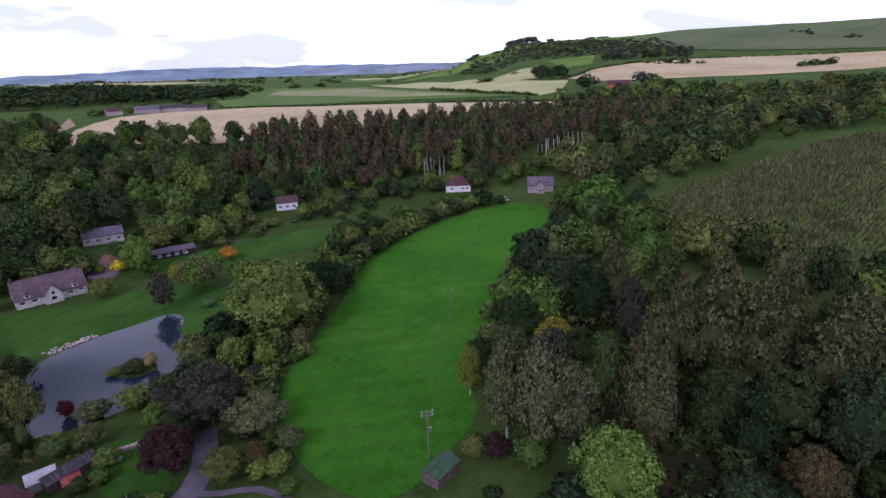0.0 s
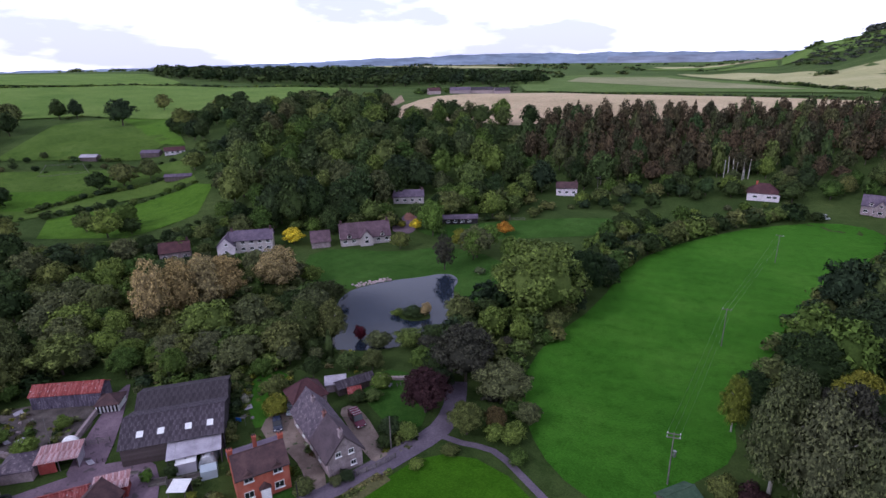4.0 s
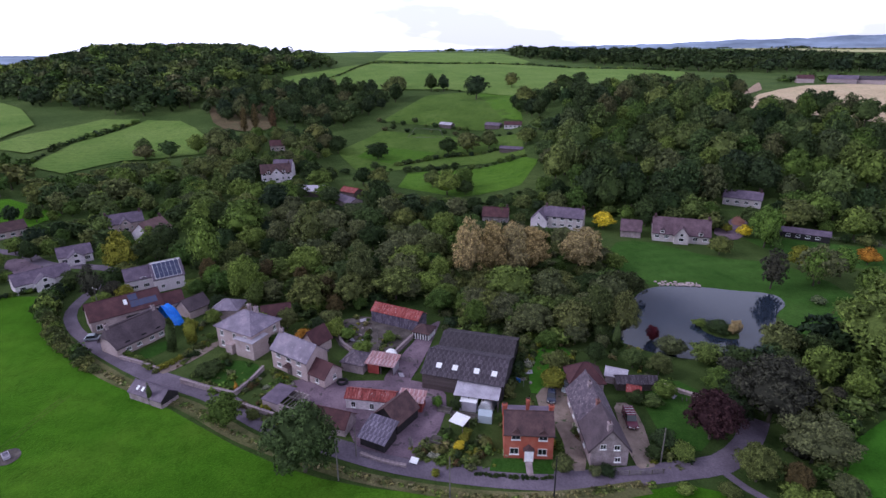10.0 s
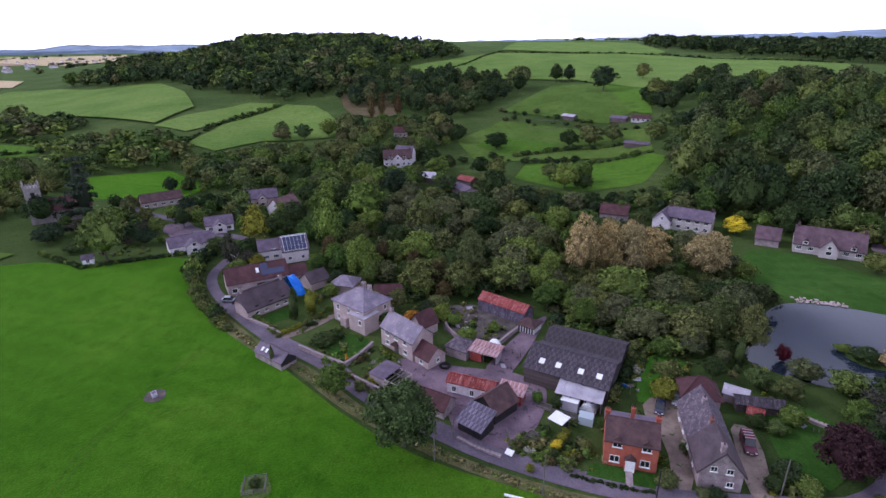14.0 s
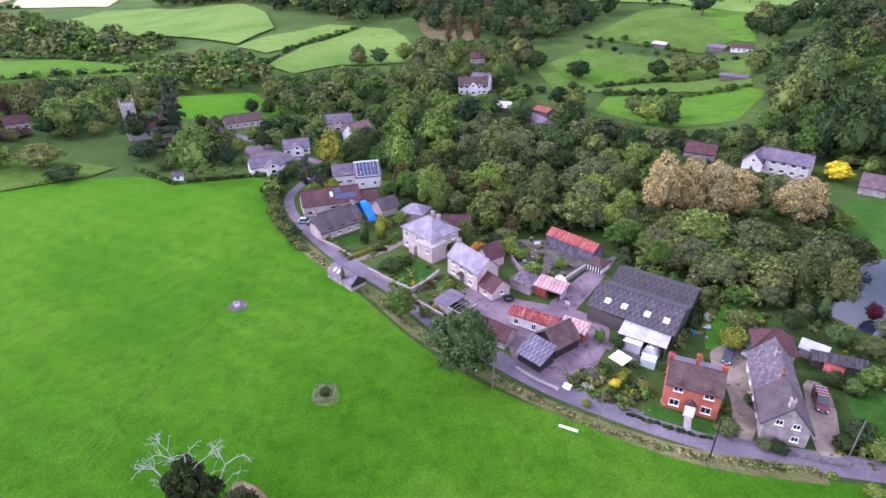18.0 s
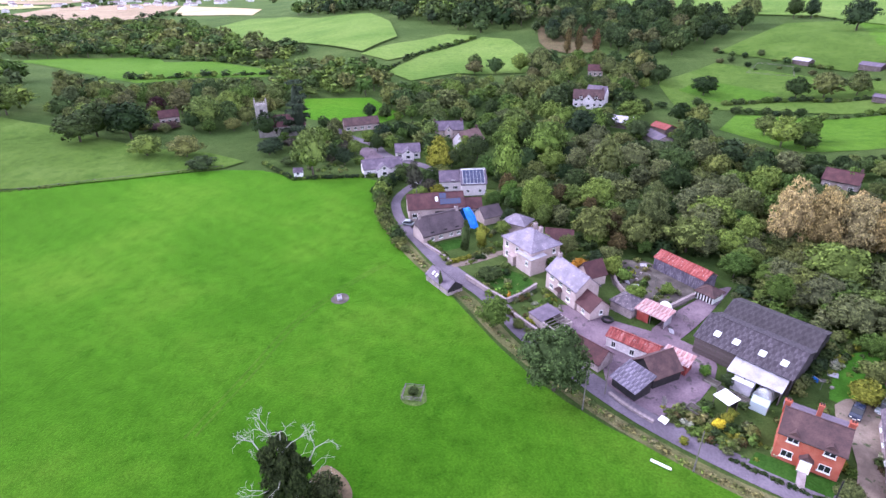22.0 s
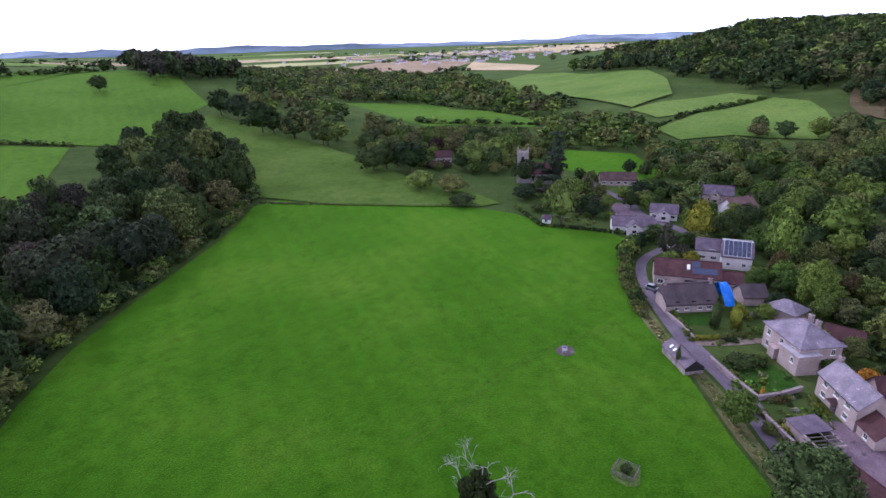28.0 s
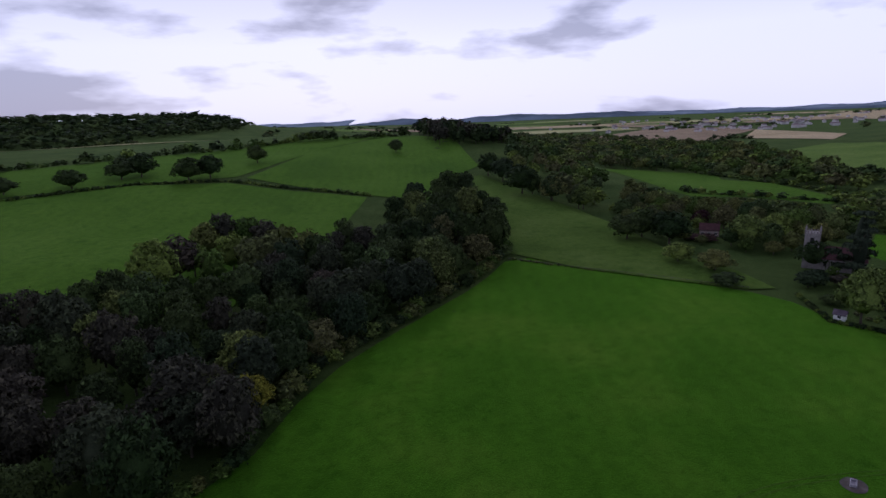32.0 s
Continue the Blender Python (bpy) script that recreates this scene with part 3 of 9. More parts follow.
def round_lobes(rng, clumps, wide, low, high, swell):
    """Leaf clumps set evenly over an egg-shaped crown, some of them pushed out."""
    lobes, mid, tall = [], (low + high) / 2, (high - low) / 2
    for k in range(clumps):
        u = 1 - 1.72 * (k + 0.5) / clumps
        a = 2.39996 * k + rng.uniform(-0.35, 0.35)
        s = math.sqrt(1 - u * u) * rng.uniform(0.68, 1.16)
        r = swell * rng.uniform(0.6, 1.35)
        reach = wide * (1.0 if u > 0 else 1.08)
        lobes.append((reach * s * math.cos(a), reach * s * math.sin(a), mid + tall * u * rng.uniform(0.82, 1.16), r))
    return lobes


def crown(seed, leaves, size, shape="round", clumps=20):
    """Leaf sprays over a crown one metre high and wide: corners, three-cornered faces and the way each faces."""
    rng = np.random.default_rng(seed)
    lobes = []
    if shape == "round":
        lobes = round_lobes(rng, clumps, 0.335, 0.20, 0.87, 0.56 / math.sqrt(clumps))
        core = [(0, 0, 0.5, 0.33, 0.34)]
    elif shape == "tall":
        lobes = round_lobes(rng, int(clumps * 1.2), 0.27, 0.14, 0.90, 0.52 / math.sqrt(clumps))
        core = [(0, 0, 0.48, 0.2, 0.34)]
    elif shape == "cone":
        for k in range(26):
            a, u = 2.4 * k, k / 25
            reach = 0.40 * (1 - u) ** 0.8 * rng.uniform(0.6, 1.1)
            lobes.append((reach * math.cos(a), reach * math.sin(a), 0.14 + 0.82 * u, 0.05 + 0.10 * (1 - u)))
        core = [(0, 0, 0.34, 0.26, 0.24), (0, 0, 0.64, 0.13, 0.24)]
    elif shape == "bush":
        lobes = round_lobes(rng, max(7, clumps // 2), 0.33, 0.16, 0.76, 0.66 / math.sqrt(max(7, clumps // 2)))
        core = [(0, 0, 0.38, 0.34, 0.34)]
    elif shape == "column":
        for k in range(16):
            a, u = rng.uniform(0, 6.28), k / 15
            reach = 0.22 * math.sin(math.pi * (0.12 + 0.84 * u)) * rng.uniform(0.2, 1)
            lobes.append((reach * math.cos(a), reach * math.sin(a), 0.08 + 0.86 * u, 0.2 - 0.12 * u))
        core = [(0, 0, 0.45, 0.24, 0.42)]
    elif shape == "layers":
        for k in range(34):
            a, u = rng.uniform(0, 6.28), (k % 8) / 7
            reach = 0.46 * (1 - 0.75 * u) * rng.uniform(0.4, 1)
            lobes.append((reach * math.cos(a), reach * math.sin(a), 0.16 + 0.78 * u, 0.11 - 0.04 * u))
        core = [(0, 0, 0.5, 0.12, 0.42)]
    lobes = np.array(lobes)
    flat = np.array([1, 1, 0.35 if shape == "layers" else 0.9])
    weight = lobes[:, 3] ** 2
    tries = int(leaves * 2.4)
    pick = rng.choice(len(lobes), tries, p=weight / weight.sum())
    n = unit(tries, rng)
    n[:, 2] = np.where(n[:, 2] < -0.5, -n[:, 2], n[:, 2])
    stray = np.where(rng.random((tries, 1)) < 0.2, rng.uniform(1.0, 1.45, (tries, 1)), 1.0)
    c = lobes[pick, :3] + n * flat * lobes[pick, 3:4] * stray * rng.uniform(0.62, 1.12, (tries, 1))
    c[:, 2] = np.maximum(c[:, 2], 0.03)
    # Sprays buried in a neighbouring clump are left out.
    gap = np.linalg.norm(c[:, None, :] - lobes[None, :, :3], axis=2) / lobes[None, :, 3]
    gap[np.arange(tries), pick] = 9
    keep = np.flatnonzero(gap.min(1) > 0.68)[:leaves]
    c, n, pick = c[keep], n[keep], pick[keep]
    leaves = len(c)
    out = c - np.array((0, 0, 0.38))
    out /= np.linalg.norm(out, axis=1)[:, None] + 1e-9
    way = 0.45 * n + 0.62 * out + 0.45 * unit(leaves, rng)
    way /= np.linalg.norm(way, axis=1)[:, None]
    f = 0.8 * n + 0.4 * out + 0.8 * unit(leaves, rng)
    f /= np.linalg.norm(f, axis=1)[:, None]
    droop = np.array((0, 0, 1.4 if shape in ("tall", "cone", "column") else 0.3))
    t = droop + unit(leaves, rng)
    t -= f * (t * f).sum(1, keepdims=True)
    t /= np.linalg.norm(t, axis=1)[:, None] + 1e-9
    b = np.cross(f, t)
    corners = []
    for k in range(3):
        a = 2.0944 * k + rng.uniform(-0.5, 0.5, (leaves, 1))
        corners.append(c + (t * np.cos(a) * 1.3 + b * np.sin(a) * 0.78) * size * rng.uniform(0.6, 1.5, (leaves, 1)))
    v = np.stack(corners, 1).reshape(-1, 3)
    nv = np.repeat(way, 3, axis=0)
    q = np.arange(3 * leaves).reshape(-1, 3)
    # Shaded inner mass, so that the crown is not seen through everywhere.
    for x, y, z, r, h in core:
        start = len(v)
        ring, ways, faces = [], [], []
        rows, around = ((0.98, 0.72, 0.25, -0.3, -0.75, -0.98), 8) if leaves > 300 else ((0.96, 0.35, -0.5), 5)
        for j, u in enumerate(rows):
            w = math.sqrt(1 - u * u)
            for i in range(around):
                a = 6.2832 * (i + 0.5 * (j % 2)) / around
                k = rng.uniform(0.72, 1.04)
                ring.append((x + r * w * k * math.cos(a), y + r * w * k * math.sin(a), max(0.02, z + h * u * k)))
                ways.append((w * math.cos(a), w * math.sin(a), u))
        for j in range(len(rows) - 1):
            for i in range(around):
                i2, o = (i + 1) % around, around * j
                faces += [(o + i, o + around + i, o + i2), (o + i2, o + around + i, o + around + i2)]
        v, nv = np.vstack([v, ring]), np.vstack([nv, ways])
        q = np.vstack([q, np.array(faces) + start])
    return v, q, nv


def limb(verts, quads, a, b, ra, rb, sides=5):
    a, b = Vector(a), Vector(b)
    d = (b - a).normalized()
    t = d.cross(Vector((0.31, 0.95, 0.1))).normalized()
    u = d.cross(t)
    base = len(verts)
    for p, r in ((a, ra), (b, rb)):
        for i in range(sides):
            w = 6.2832 * i / sides
            verts.append(tuple(p + (t * math.cos(w) + u * math.sin(w)) * r))
    for i in range(sides):
        quads.append((base + i, base + (i + 1) % sides, base + sides + (i + 1) % sides, base + sides + i))


def trunk(seed, bare=0.3, thick=0.02):
    rng = random.Random(seed)
    v, q = [], []
    top = Vector((rng.uniform(-0.03, 0.03), rng.uniform(-0.03, 0.03), 0.72))
    mid = Vector((rng.uniform(-0.02, 0.02), rng.uniform(-0.02, 0.02), bare))
    limb(v, q, (0, 0, -0.03), mid, thick * 1.25, thick * 0.85, 7)
    limb(v, q, mid, top, thick * 0.85, thick * 0.25, 6)
    for k in range(6):
        s = mid.lerp(top, k / 7)
        a = k * 2.4 + rng.uniform(0, 1)
        e = s + Vector((math.cos(a) * 0.2, math.sin(a) * 0.2, 0.14 + rng.uniform(0, 0.08)))
        limb(v, q, s, e, thick * 0.45, thick * 0.12, 4)
    return np.array(v), np.array(q)


CROWNS = {}
for kind, seeds, leaves, size in (("round", 5, 6400, 0.019), ("tall", 4, 6400, 0.0155), ("cone", 3, 4600, 0.018), ("bush", 4, 1900, 0.034), ("column", 2, 2000, 0.024), ("layers", 1, 5600, 0.021)):
    CROWNS[kind] = [crown(100 + 7 * s + len(kind), leaves, size, kind, 46) for s in range(seeds)]


def crown_set(first, seeds, clumps, *rows):
    return {kind: [crown(first + s + len(kind), leaves, size, kind, clumps) for s in range(seeds)] for kind, leaves, size in rows}


RICH_CROWNS = crown_set(600, 6, 34, ("round", 2300, 0.030), ("tall", 2000, 0.025), ("bush", 900, 0.047))
LIGHT_CROWNS = crown_set(300, 6, 26, ("round", 1350, 0.038), ("tall", 1200, 0.032), ("cone", 1000, 0.034), ("bush", 240, 0.088))
MID_CROWNS = crown_set(400, 5, 18, ("round", 640, 0.054), ("tall", 560, 0.046), ("cone", 460, 0.048), ("bush", 220, 0.095))
FAR_CROWNS = crown_set(500, 4, 11, ("round", 130, 0.11), ("tall", 120, 0.09), ("bush", 40, 0.19))
TINY_CROWNS = crown_set(700, 3, 8, ("round", 20, 0.22), ("bush", 14, 0.28))
TRUNKS = [trunk(s) for s in range(3)]
_models = {}


def tree_model(kind, seed, mat, word, label, bark, light):
    """A tree of unit size out of sight below the ground's reach, to be copied."""
    key = (kind, seed, mat.name, word, label, light)
    if key not in _models:
        v, q, nv = (LIGHT_CROWNS if light and kind in LIGHT_CROWNS else CROWNS)[kind][seed]
        t, tq = TRUNKS[seed % 3]
        _models[key] = (quads_mesh("crown", v, q, [mat], facing=nv), quads_mesh("trunk", t, tq, [bark]), label, word)
    return _models[key]


planting = random.Random(11)
THINGS = {}


def plant(kind, mat, x, y, h, w, label, word="tree", group="", bark=None, low=0.0):
    """One tree or bush of height h and width w, rooted at x, y."""
    w = w * 1.08
    h = max(1.5, min(h, headroom(x, y)))
    seed = planting.randrange(len(CROWNS[kind]))
    crown_mesh, trunk_mesh, label, word = tree_model(kind, seed, mat, word, label, bark or BARK, math.hypot(x, y) > 165)
    m = Matrix.Translation((x, y, height(x, y) - low)) @ Matrix.Rotation(planting.uniform(0, 6.28), 4, "Z") @ Matrix.Diagonal((w, w, h, 1))
    key = (crown_mesh.name, trunk_mesh.name)
    if key in THINGS:
        first, w0, h0 = THINGS[key]
        return copy_thing(first, m @ Matrix.Diagonal((1 / w0, 1 / w0, 1 / h0, 1)))
    ob = new(word)
    ob.matrix_basis = m
    tagged(ob, label, word.split("_")[-1], group or "trees of the valley")
    part("trunk", trunk_mesh, None, ob)
    part("crown", crown_mesh, None, ob)
    THINGS[key] = (ob, w, h)
    return ob


# Houses that stand open to the meadow: trees keep off the ground before them.
HOMES = []
# Places that lie open to view over the trees before them, with the width that lies open.
OPEN = [(-291, 54, 13), (-299, 60, 8), (-362, 70, 8), (-262, 84, 8), (-240, -12, 9), (-262, -156, 5), (-251, -57, 8), (-158, 136, 9), (-177, 117, 6), (-232, 75, 7), (-325, 227, 8)]
for line in ([(-393, -154), (-387, -207), (-368, -234), (-379, -260), (-406, -314)], [(-266, -40), (-263, -57), (-282, -73)], [(-221, 122), (-217, 138), (-216, 152)], [(-363, -47), (-388, -19), (-373, 20)], [(-424, -72), (-452, -98), (-565, -181)], [(-248, 112), (-232, 112)], [(-330, 95), (-308, 100)]):
    for (ax, ay), (bx, by) in zip(line, line[1:]):
        OPEN += [(ax + (bx - ax) * k / 3, ay + (by - ay) * k / 3, 10) for k in range(4)]


def headroom(x, y):
    """How high a tree may grow here before it hides what lies open behind it."""
    r, room = math.hypot(x, y), 99.0
    for ox, oy, half in OPEN:
        ro = math.hypot(ox, oy)
        along_, aside = (x * ox + y * oy) / ro, abs(x * oy - y * ox) / ro
        if aside < half and 0 < along_ < ro:
            room = min(room, 65 + (height(ox, oy) - 65) * along_ / ro - height(x, y))
    return room


def in_view(x, y, off=7.0, before=15.0):
    for hx, hy in HOMES:
        r = math.hypot(hx, hy)
        ux, uy = -hx / r, -hy / r
        t = max(-6.0, min(before, (x - hx) * ux + (y - hy) * uy))
        if math.hypot(x - hx - ux * t, y - hy - uy * t) < off:
            return True
    return False


def scatter(ring, gap, seed, off=7.0, before=15.0):
    """Places inside a ring, no two nearer than the gap."""
    rng = random.Random(seed)
    xs, ys = [p[0] for p in ring], [p[1] for p in ring]
    area = abs(sum(a[0] * b[1] - b[0] * a[1] for a, b in zip(ring, ring[1:] + ring[:1]))) / 2
    cells, out = {}, []
    for _ in range(int(area / gap ** 2 * 4)):
        x, y = rng.uniform(min(xs), max(xs)), rng.uniform(min(ys), max(ys))
        i, j = int(x // gap), int(y // gap)
        if not inside(x, y, ring) or in_view(x, y, off, before):
            continue
        if any((x - a) ** 2 + (y - b) ** 2 < gap * gap for di in (-1, 0, 1) for dj in (-1, 0, 1) for a, b in cells.get((i + di, j + dj), ())):
            continue
        cells.setdefault((i, j), []).append((x, y))
        out.append((x, y))
    return out


def woodland(name, label, places, tall, wide, mats, crowns, kinds=("round",), seed=1, category="wood", stems=True):
    """Many trees that nobody could count, as one mesh."""
    rng = random.Random(seed)
    vs, qs, ix, tint, ways, n = [], [], [], [], [], 0
    for x, y in places:
        size = rng.random() ** 1.3
        h, w = tall[0] + (tall[1] - tall[0]) * size, (wide[0] + (wide[1] - wide[0]) * size) * rng.uniform(0.8, 1.1)
        room = headroom(x, y)
        if room < 1.2:
            continue
        if room < h:
            h, w = room, w * max(0.45, room / h)
        v, q, nv = rng.choice(crowns[rng.choice(kinds)])
        a = rng.uniform(0, 6.28)
        turn = np.array([[math.cos(a), -math.sin(a), 0], [math.sin(a), math.cos(a), 0], [0, 0, 1]])
        foot = np.array((x, y, height(x, y) - 0.3))
        vs.append((v * (w, w, h * 1.04)) @ turn.T + foot)
        ways.append(nv @ turn.T)
        qs.append(q + n)
        ix.append(np.full(len(q), rng.randrange(len(mats))))
        tint.append(np.full(len(v), rng.random()))
        n += len(v)
        if stems:
            t, tq = TRUNKS[rng.randrange(3)]
            t, tq = t[:14], halves(tq[:7])
            vs.append(t * (w, w, h) + foot)
            out = t * (1, 1, 0)
            ways.append(out / np.linalg.norm(out, axis=1)[:, None])
            qs.append(tq + n)
            ix.append(np.full(len(tq), len(mats)))
            tint.append(np.zeros(len(t)))
            n += len(t)
    me = quads_mesh(name, np.vstack(vs), np.vstack(qs), [*mats, BARK], np.concatenate(ix), np.concatenate(tint), np.vstack(ways))
    return tagged(part(name, me, None), label, category, kind="stuff")


def along(line, gap, jitter=0.3, seed=5):
    rng = random.Random(seed)
    out = []
    for (ax, ay), (bx, by) in zip(line, line[1:]):
        n = max(1, int(math.hypot(bx - ax, by - ay) / gap))
        out += [(ax + (bx - ax) * (k + rng.uniform(-jitter, jitter)) / n + rng.uniform(-1, 1) * gap * jitter, ay + (by - ay) * (k + rng.uniform(-jitter, jitter)) / n + rng.uniform(-1, 1) * gap * jitter) for k in range(n)]
    return out


def hedge(label, line, tall=(1.6, 2.4), wide=(2.2, 3.2), gap=1.6, mats=None, seed=3, crowns=None):
    return woodland("hedge", label, along(line, gap, 0.2, seed), tall, wide, mats or [GREEN_DARK, GREEN_MID], crowns or LIGHT_CROWNS, ("bush",), seed, "hedge", False)

# ---- woods, far to near ----
for x, y in ((-124, 163), (-158, 136), (-163, 129), (-136, 211), (-76, 263), (9, 291), (52, 280), (-291, 54), (-362, 70), (-240, -15), (-236, -5), (-189, -36), (-209, -30), (-251, -57), (-171, -4), (-152, -14), (-141, 10), (-123, 12), (-107, 21), (-116, 48), (-91, 56), (-136, -12), (-147, 1), (-147, 148), (-114, 182), (-103, 199), (-77, 190), (-325, 227), (-274, 191), (-262, -156), (-232, 73), (-71, 70), (-69, 78), (-132, 21)):
    HOMES.append((x, y))
woodland("hillside_wood", "dense mixed wood climbing the hillside", scatter([(-140, 192), (-172, 156), (-205, 168), (-238, 205), (-275, 232), (-318, 262), (-345, 330), (-290, 420), (-235, 340), (-190, 364), (-135, 378), (-120, 300), (-60, 285), (-92, 236)], 9.6, 21), (9, 19), (12, 20), [WOODS, GREEN_MID, WOODS, GREEN_DARK], LIGHT_CROWNS, ("round", "round", "round", "tall"), 31)
woodland("lower_wood", "bushes and small trees below the hillside wood", scatter([(-146, 178), (-128, 190), (-118, 196), (-95, 222), (-70, 246), (-62, 254), (-90, 262), (-60, 278), (0, 300), (60, 318), (60, 292), (22, 296), (-8, 282), (-40, 268), (-20, 300), (-110, 262), (-150, 212)], 5.6, 81), (4, 9), (7, 10), [GREEN_DARK, GREEN_MID, OLIVE], LIGHT_CROWNS, ("round", "bush"), 82)
woodland("paddock_trees", "trees round the paddocks and smallholding", scatter([(-205, 132), (-232, 178), (-256, 204), (-288, 200), (-300, 232), (-275, 232), (-240, 205), (-206, 168)], 8, 83), (7, 12), (11, 14), [GREEN_DARK, GREEN_MID, WOODS], LIGHT_CROWNS, ("round",), 84)
woodland("north_slope_trees", "trees up the slope by the smallholding", scatter([(-318, 240), (-400, 262), (-372, 300), (-360, 420), (-300, 425), (-340, 330)], 9, 85), (9, 14), (12, 15), [GREEN_DARK, WOODS], MID_CROWNS, ("round",), 86)
woodland("larch_wood", "tall larch plantation with bare pale stems", scatter([(-120, 300), (-60, 290), (0, 325), (70, 345), (150, 365), (190, 440), (80, 460), (-12, 435), (-125, 388)], 7.6, 22), (13, 19), (9, 13), [LARCH, LARCH, WOODS, LARCH], MID_CROWNS, ("tall", "round", "tall", "cone", "tall"), 32)
stems = random.Random(9)
sv, sq = [], []
for x, y in along([(-8, 316), (4, 320)], 1.6, 0.4, 4) + along([(60, 336), (92, 344)], 2.2, 0.4, 5):
    limb(sv, sq, (x, y, height(x, y) - 0.3), (x + stems.uniform(-0.8, 0.8), y + 2, height(x, y) + stems.uniform(9, 12)), 0.28, 0.16, 5)
tagged(part("larch_stems", quads_mesh("larch_stems", np.array(sv), np.array(sq), [PALE_BARK]), None), "bare pale stems along the larch wood's edge", "trunks", kind="stuff")
woodland("valley_end_wood", "dark mixed wood round the valley's end", scatter([(60, 292), (62, 264), (80, 240), (115, 262), (190, 290), (300, 320), (420, 420), (380, 520), (200, 470), (140, 360), (75, 335)], 11, 23), (10, 18), (13, 20), [WOODS, GREEN_DARK, WOODS, OLIVE], MID_CROWNS, ("round", "round", "tall"), 33)
woodland("side_wood", "mixed trees between the meadow and the maize", scatter([(16, 128), (24, 160), (42, 195), (60, 232), (66, 262), (80, 228), (90, 190), (112, 152), (150, 128), (140, 60), (98, 70), (85, 112), (40, 118)], 8.4, 29), (9, 17), (11, 17), [GREEN_DARK, OLIVE, WOODS, GREEN_MID], LIGHT_CROWNS, ("round", "round", "tall"), 39)
woodland("village_grove", "dense grey green willows and scrub behind the village", scatter([(-162, 6), (-150, 10), (-143, 20), (-130, 30), (-126, 56), (-112, 62), (-98, 70), (-88, 82), (-92, 98), (-104, 104), (-112, 82), (-122, 70), (-140, 66), (-146, 78), (-142, 96), (-134, 112), (-128, 126), (-150, 124), (-170, 112), (-215, 125), (-240, 95), (-236, 60), (-215, 24), (-200, 14), (-178, 12)], 7.0, 91), (6, 12), (9, 15), [GREY_GREEN, GREEN_MID, OLIVE, WOODS, GREY_GREEN, GREEN_DARK, GREY_GREEN, GREEN_MID], RICH_CROWNS, ("round", "round", "round", "tall"), 92)
woodland("grove_undergrowth", "dense grey green undergrowth between the willows", scatter([(-162, 6), (-143, 18), (-128, 30), (-124, 52), (-108, 58), (-92, 70), (-84, 82), (-88, 98), (-104, 104), (-120, 100), (-134, 112), (-150, 124), (-170, 112), (-215, 125), (-240, 95), (-236, 60), (-215, 24), (-200, 14), (-178, 12)], 4.6, 291, 6, 6), (1.5, 5), (4, 8), [GREY_GREEN, OLIVE, GREEN_DARK, GREY_GREEN, GREEN_MID], MID_CROWNS, ("bush",), 292, "undergrowth", False)
woodland("willow_scrub", "low grey green willow scrub before the poplars", scatter([(-98, 70), (-112, 62), (-126, 56), (-134, 64), (-122, 72), (-112, 84), (-106, 104), (-108, 116), (-98, 106), (-92, 96)], 5.2, 191), (4, 7), (7, 11), [GREY_GREEN, OLIVE, GREY_GREEN, WOODS], RICH_CROWNS, ("round", "bush"), 193)
woodland("house_grove", "garden trees and bushes below the hillside", scatter([(-176, 142), (-152, 158), (-136, 170), (-118, 184), (-112, 204), (-86, 228), (-58, 254), (-20, 284), (60, 304), (60, 324), (-60, 292), (-92, 244), (-142, 198)], 6.4, 93), (5, 12), (7, 13), [GREEN_MID, OLIVE, WOODS, GREEN_DARK], LIGHT_CROWNS, ("round", "round", "bush"), 94)
woodland("garden_bushes", "low bushes and young trees round the lower houses", scatter([(-140, 160), (-118, 176), (-104, 190), (-112, 204), (-128, 196), (-98, 214), (-78, 238), (-50, 254), (-24, 258), (0, 276), (40, 286), (62, 296), (62, 276), (34, 276), (4, 262), (-18, 246), (-40, 244), (-74, 226), (-110, 184), (-126, 176)], 4.4, 98, 5.0, 7.0), (2, 5), (3, 7), [GREEN_MID, OLIVE, GREEN_DARK, GREY_GREEN], LIGHT_CROWNS, ("round", "bush"), 99)
woodland("lane_gardens", "garden trees and shrubs round the upper lane", scatter([(-186, -14), (-200, -6), (-222, 0), (-262, 4), (-285, -30), (-270, -64), (-236, -84), (-205, -62), (-192, -50), (-196, -44), (-218, -54), (-232, -40), (-212, -37), (-196, -28)], 5.0, 198, 6.5, 10.0), (2.5, 8), (4, 9), [GREEN_MID, GREEN_DARK, OLIVE, WOODS, GREEN_MID], LIGHT_CROWNS, ("round", "bush"), 199)
woodland("meadow_strip", "strip of trees between lawn and meadow", scatter([(-58, 98), (-40, 100), (-36, 125), (-33, 150), (-31, 185), (-8, 238), (-17, 242), (-42, 212), (-47, 180), (-54, 152), (-62, 126)], 5.0, 95), (5, 9.5), (7, 10), [GREEN_DARK, GREEN_MID, OLIVE], LIGHT_CROWNS, ("round", "bush"), 96)
woodland("hilltop_wood", "broad wood over the rounded hill", scatter([(-548, 46), (-535, 0), (-560, -24), (-640, -92), (-735, -125), (-790, -200), (-900, -300), (-1010, -250), (-1150, -60), (-1150, 130), (-900, 230), (-760, 240), (-668, 105), (-640, 90)], 13.0, 24), (12, 19), (16, 24), [WOODS, GREEN_DARK, GREEN_MID, WOODS, GREEN_DARK], FAR_CROWNS, ("round",), 34)
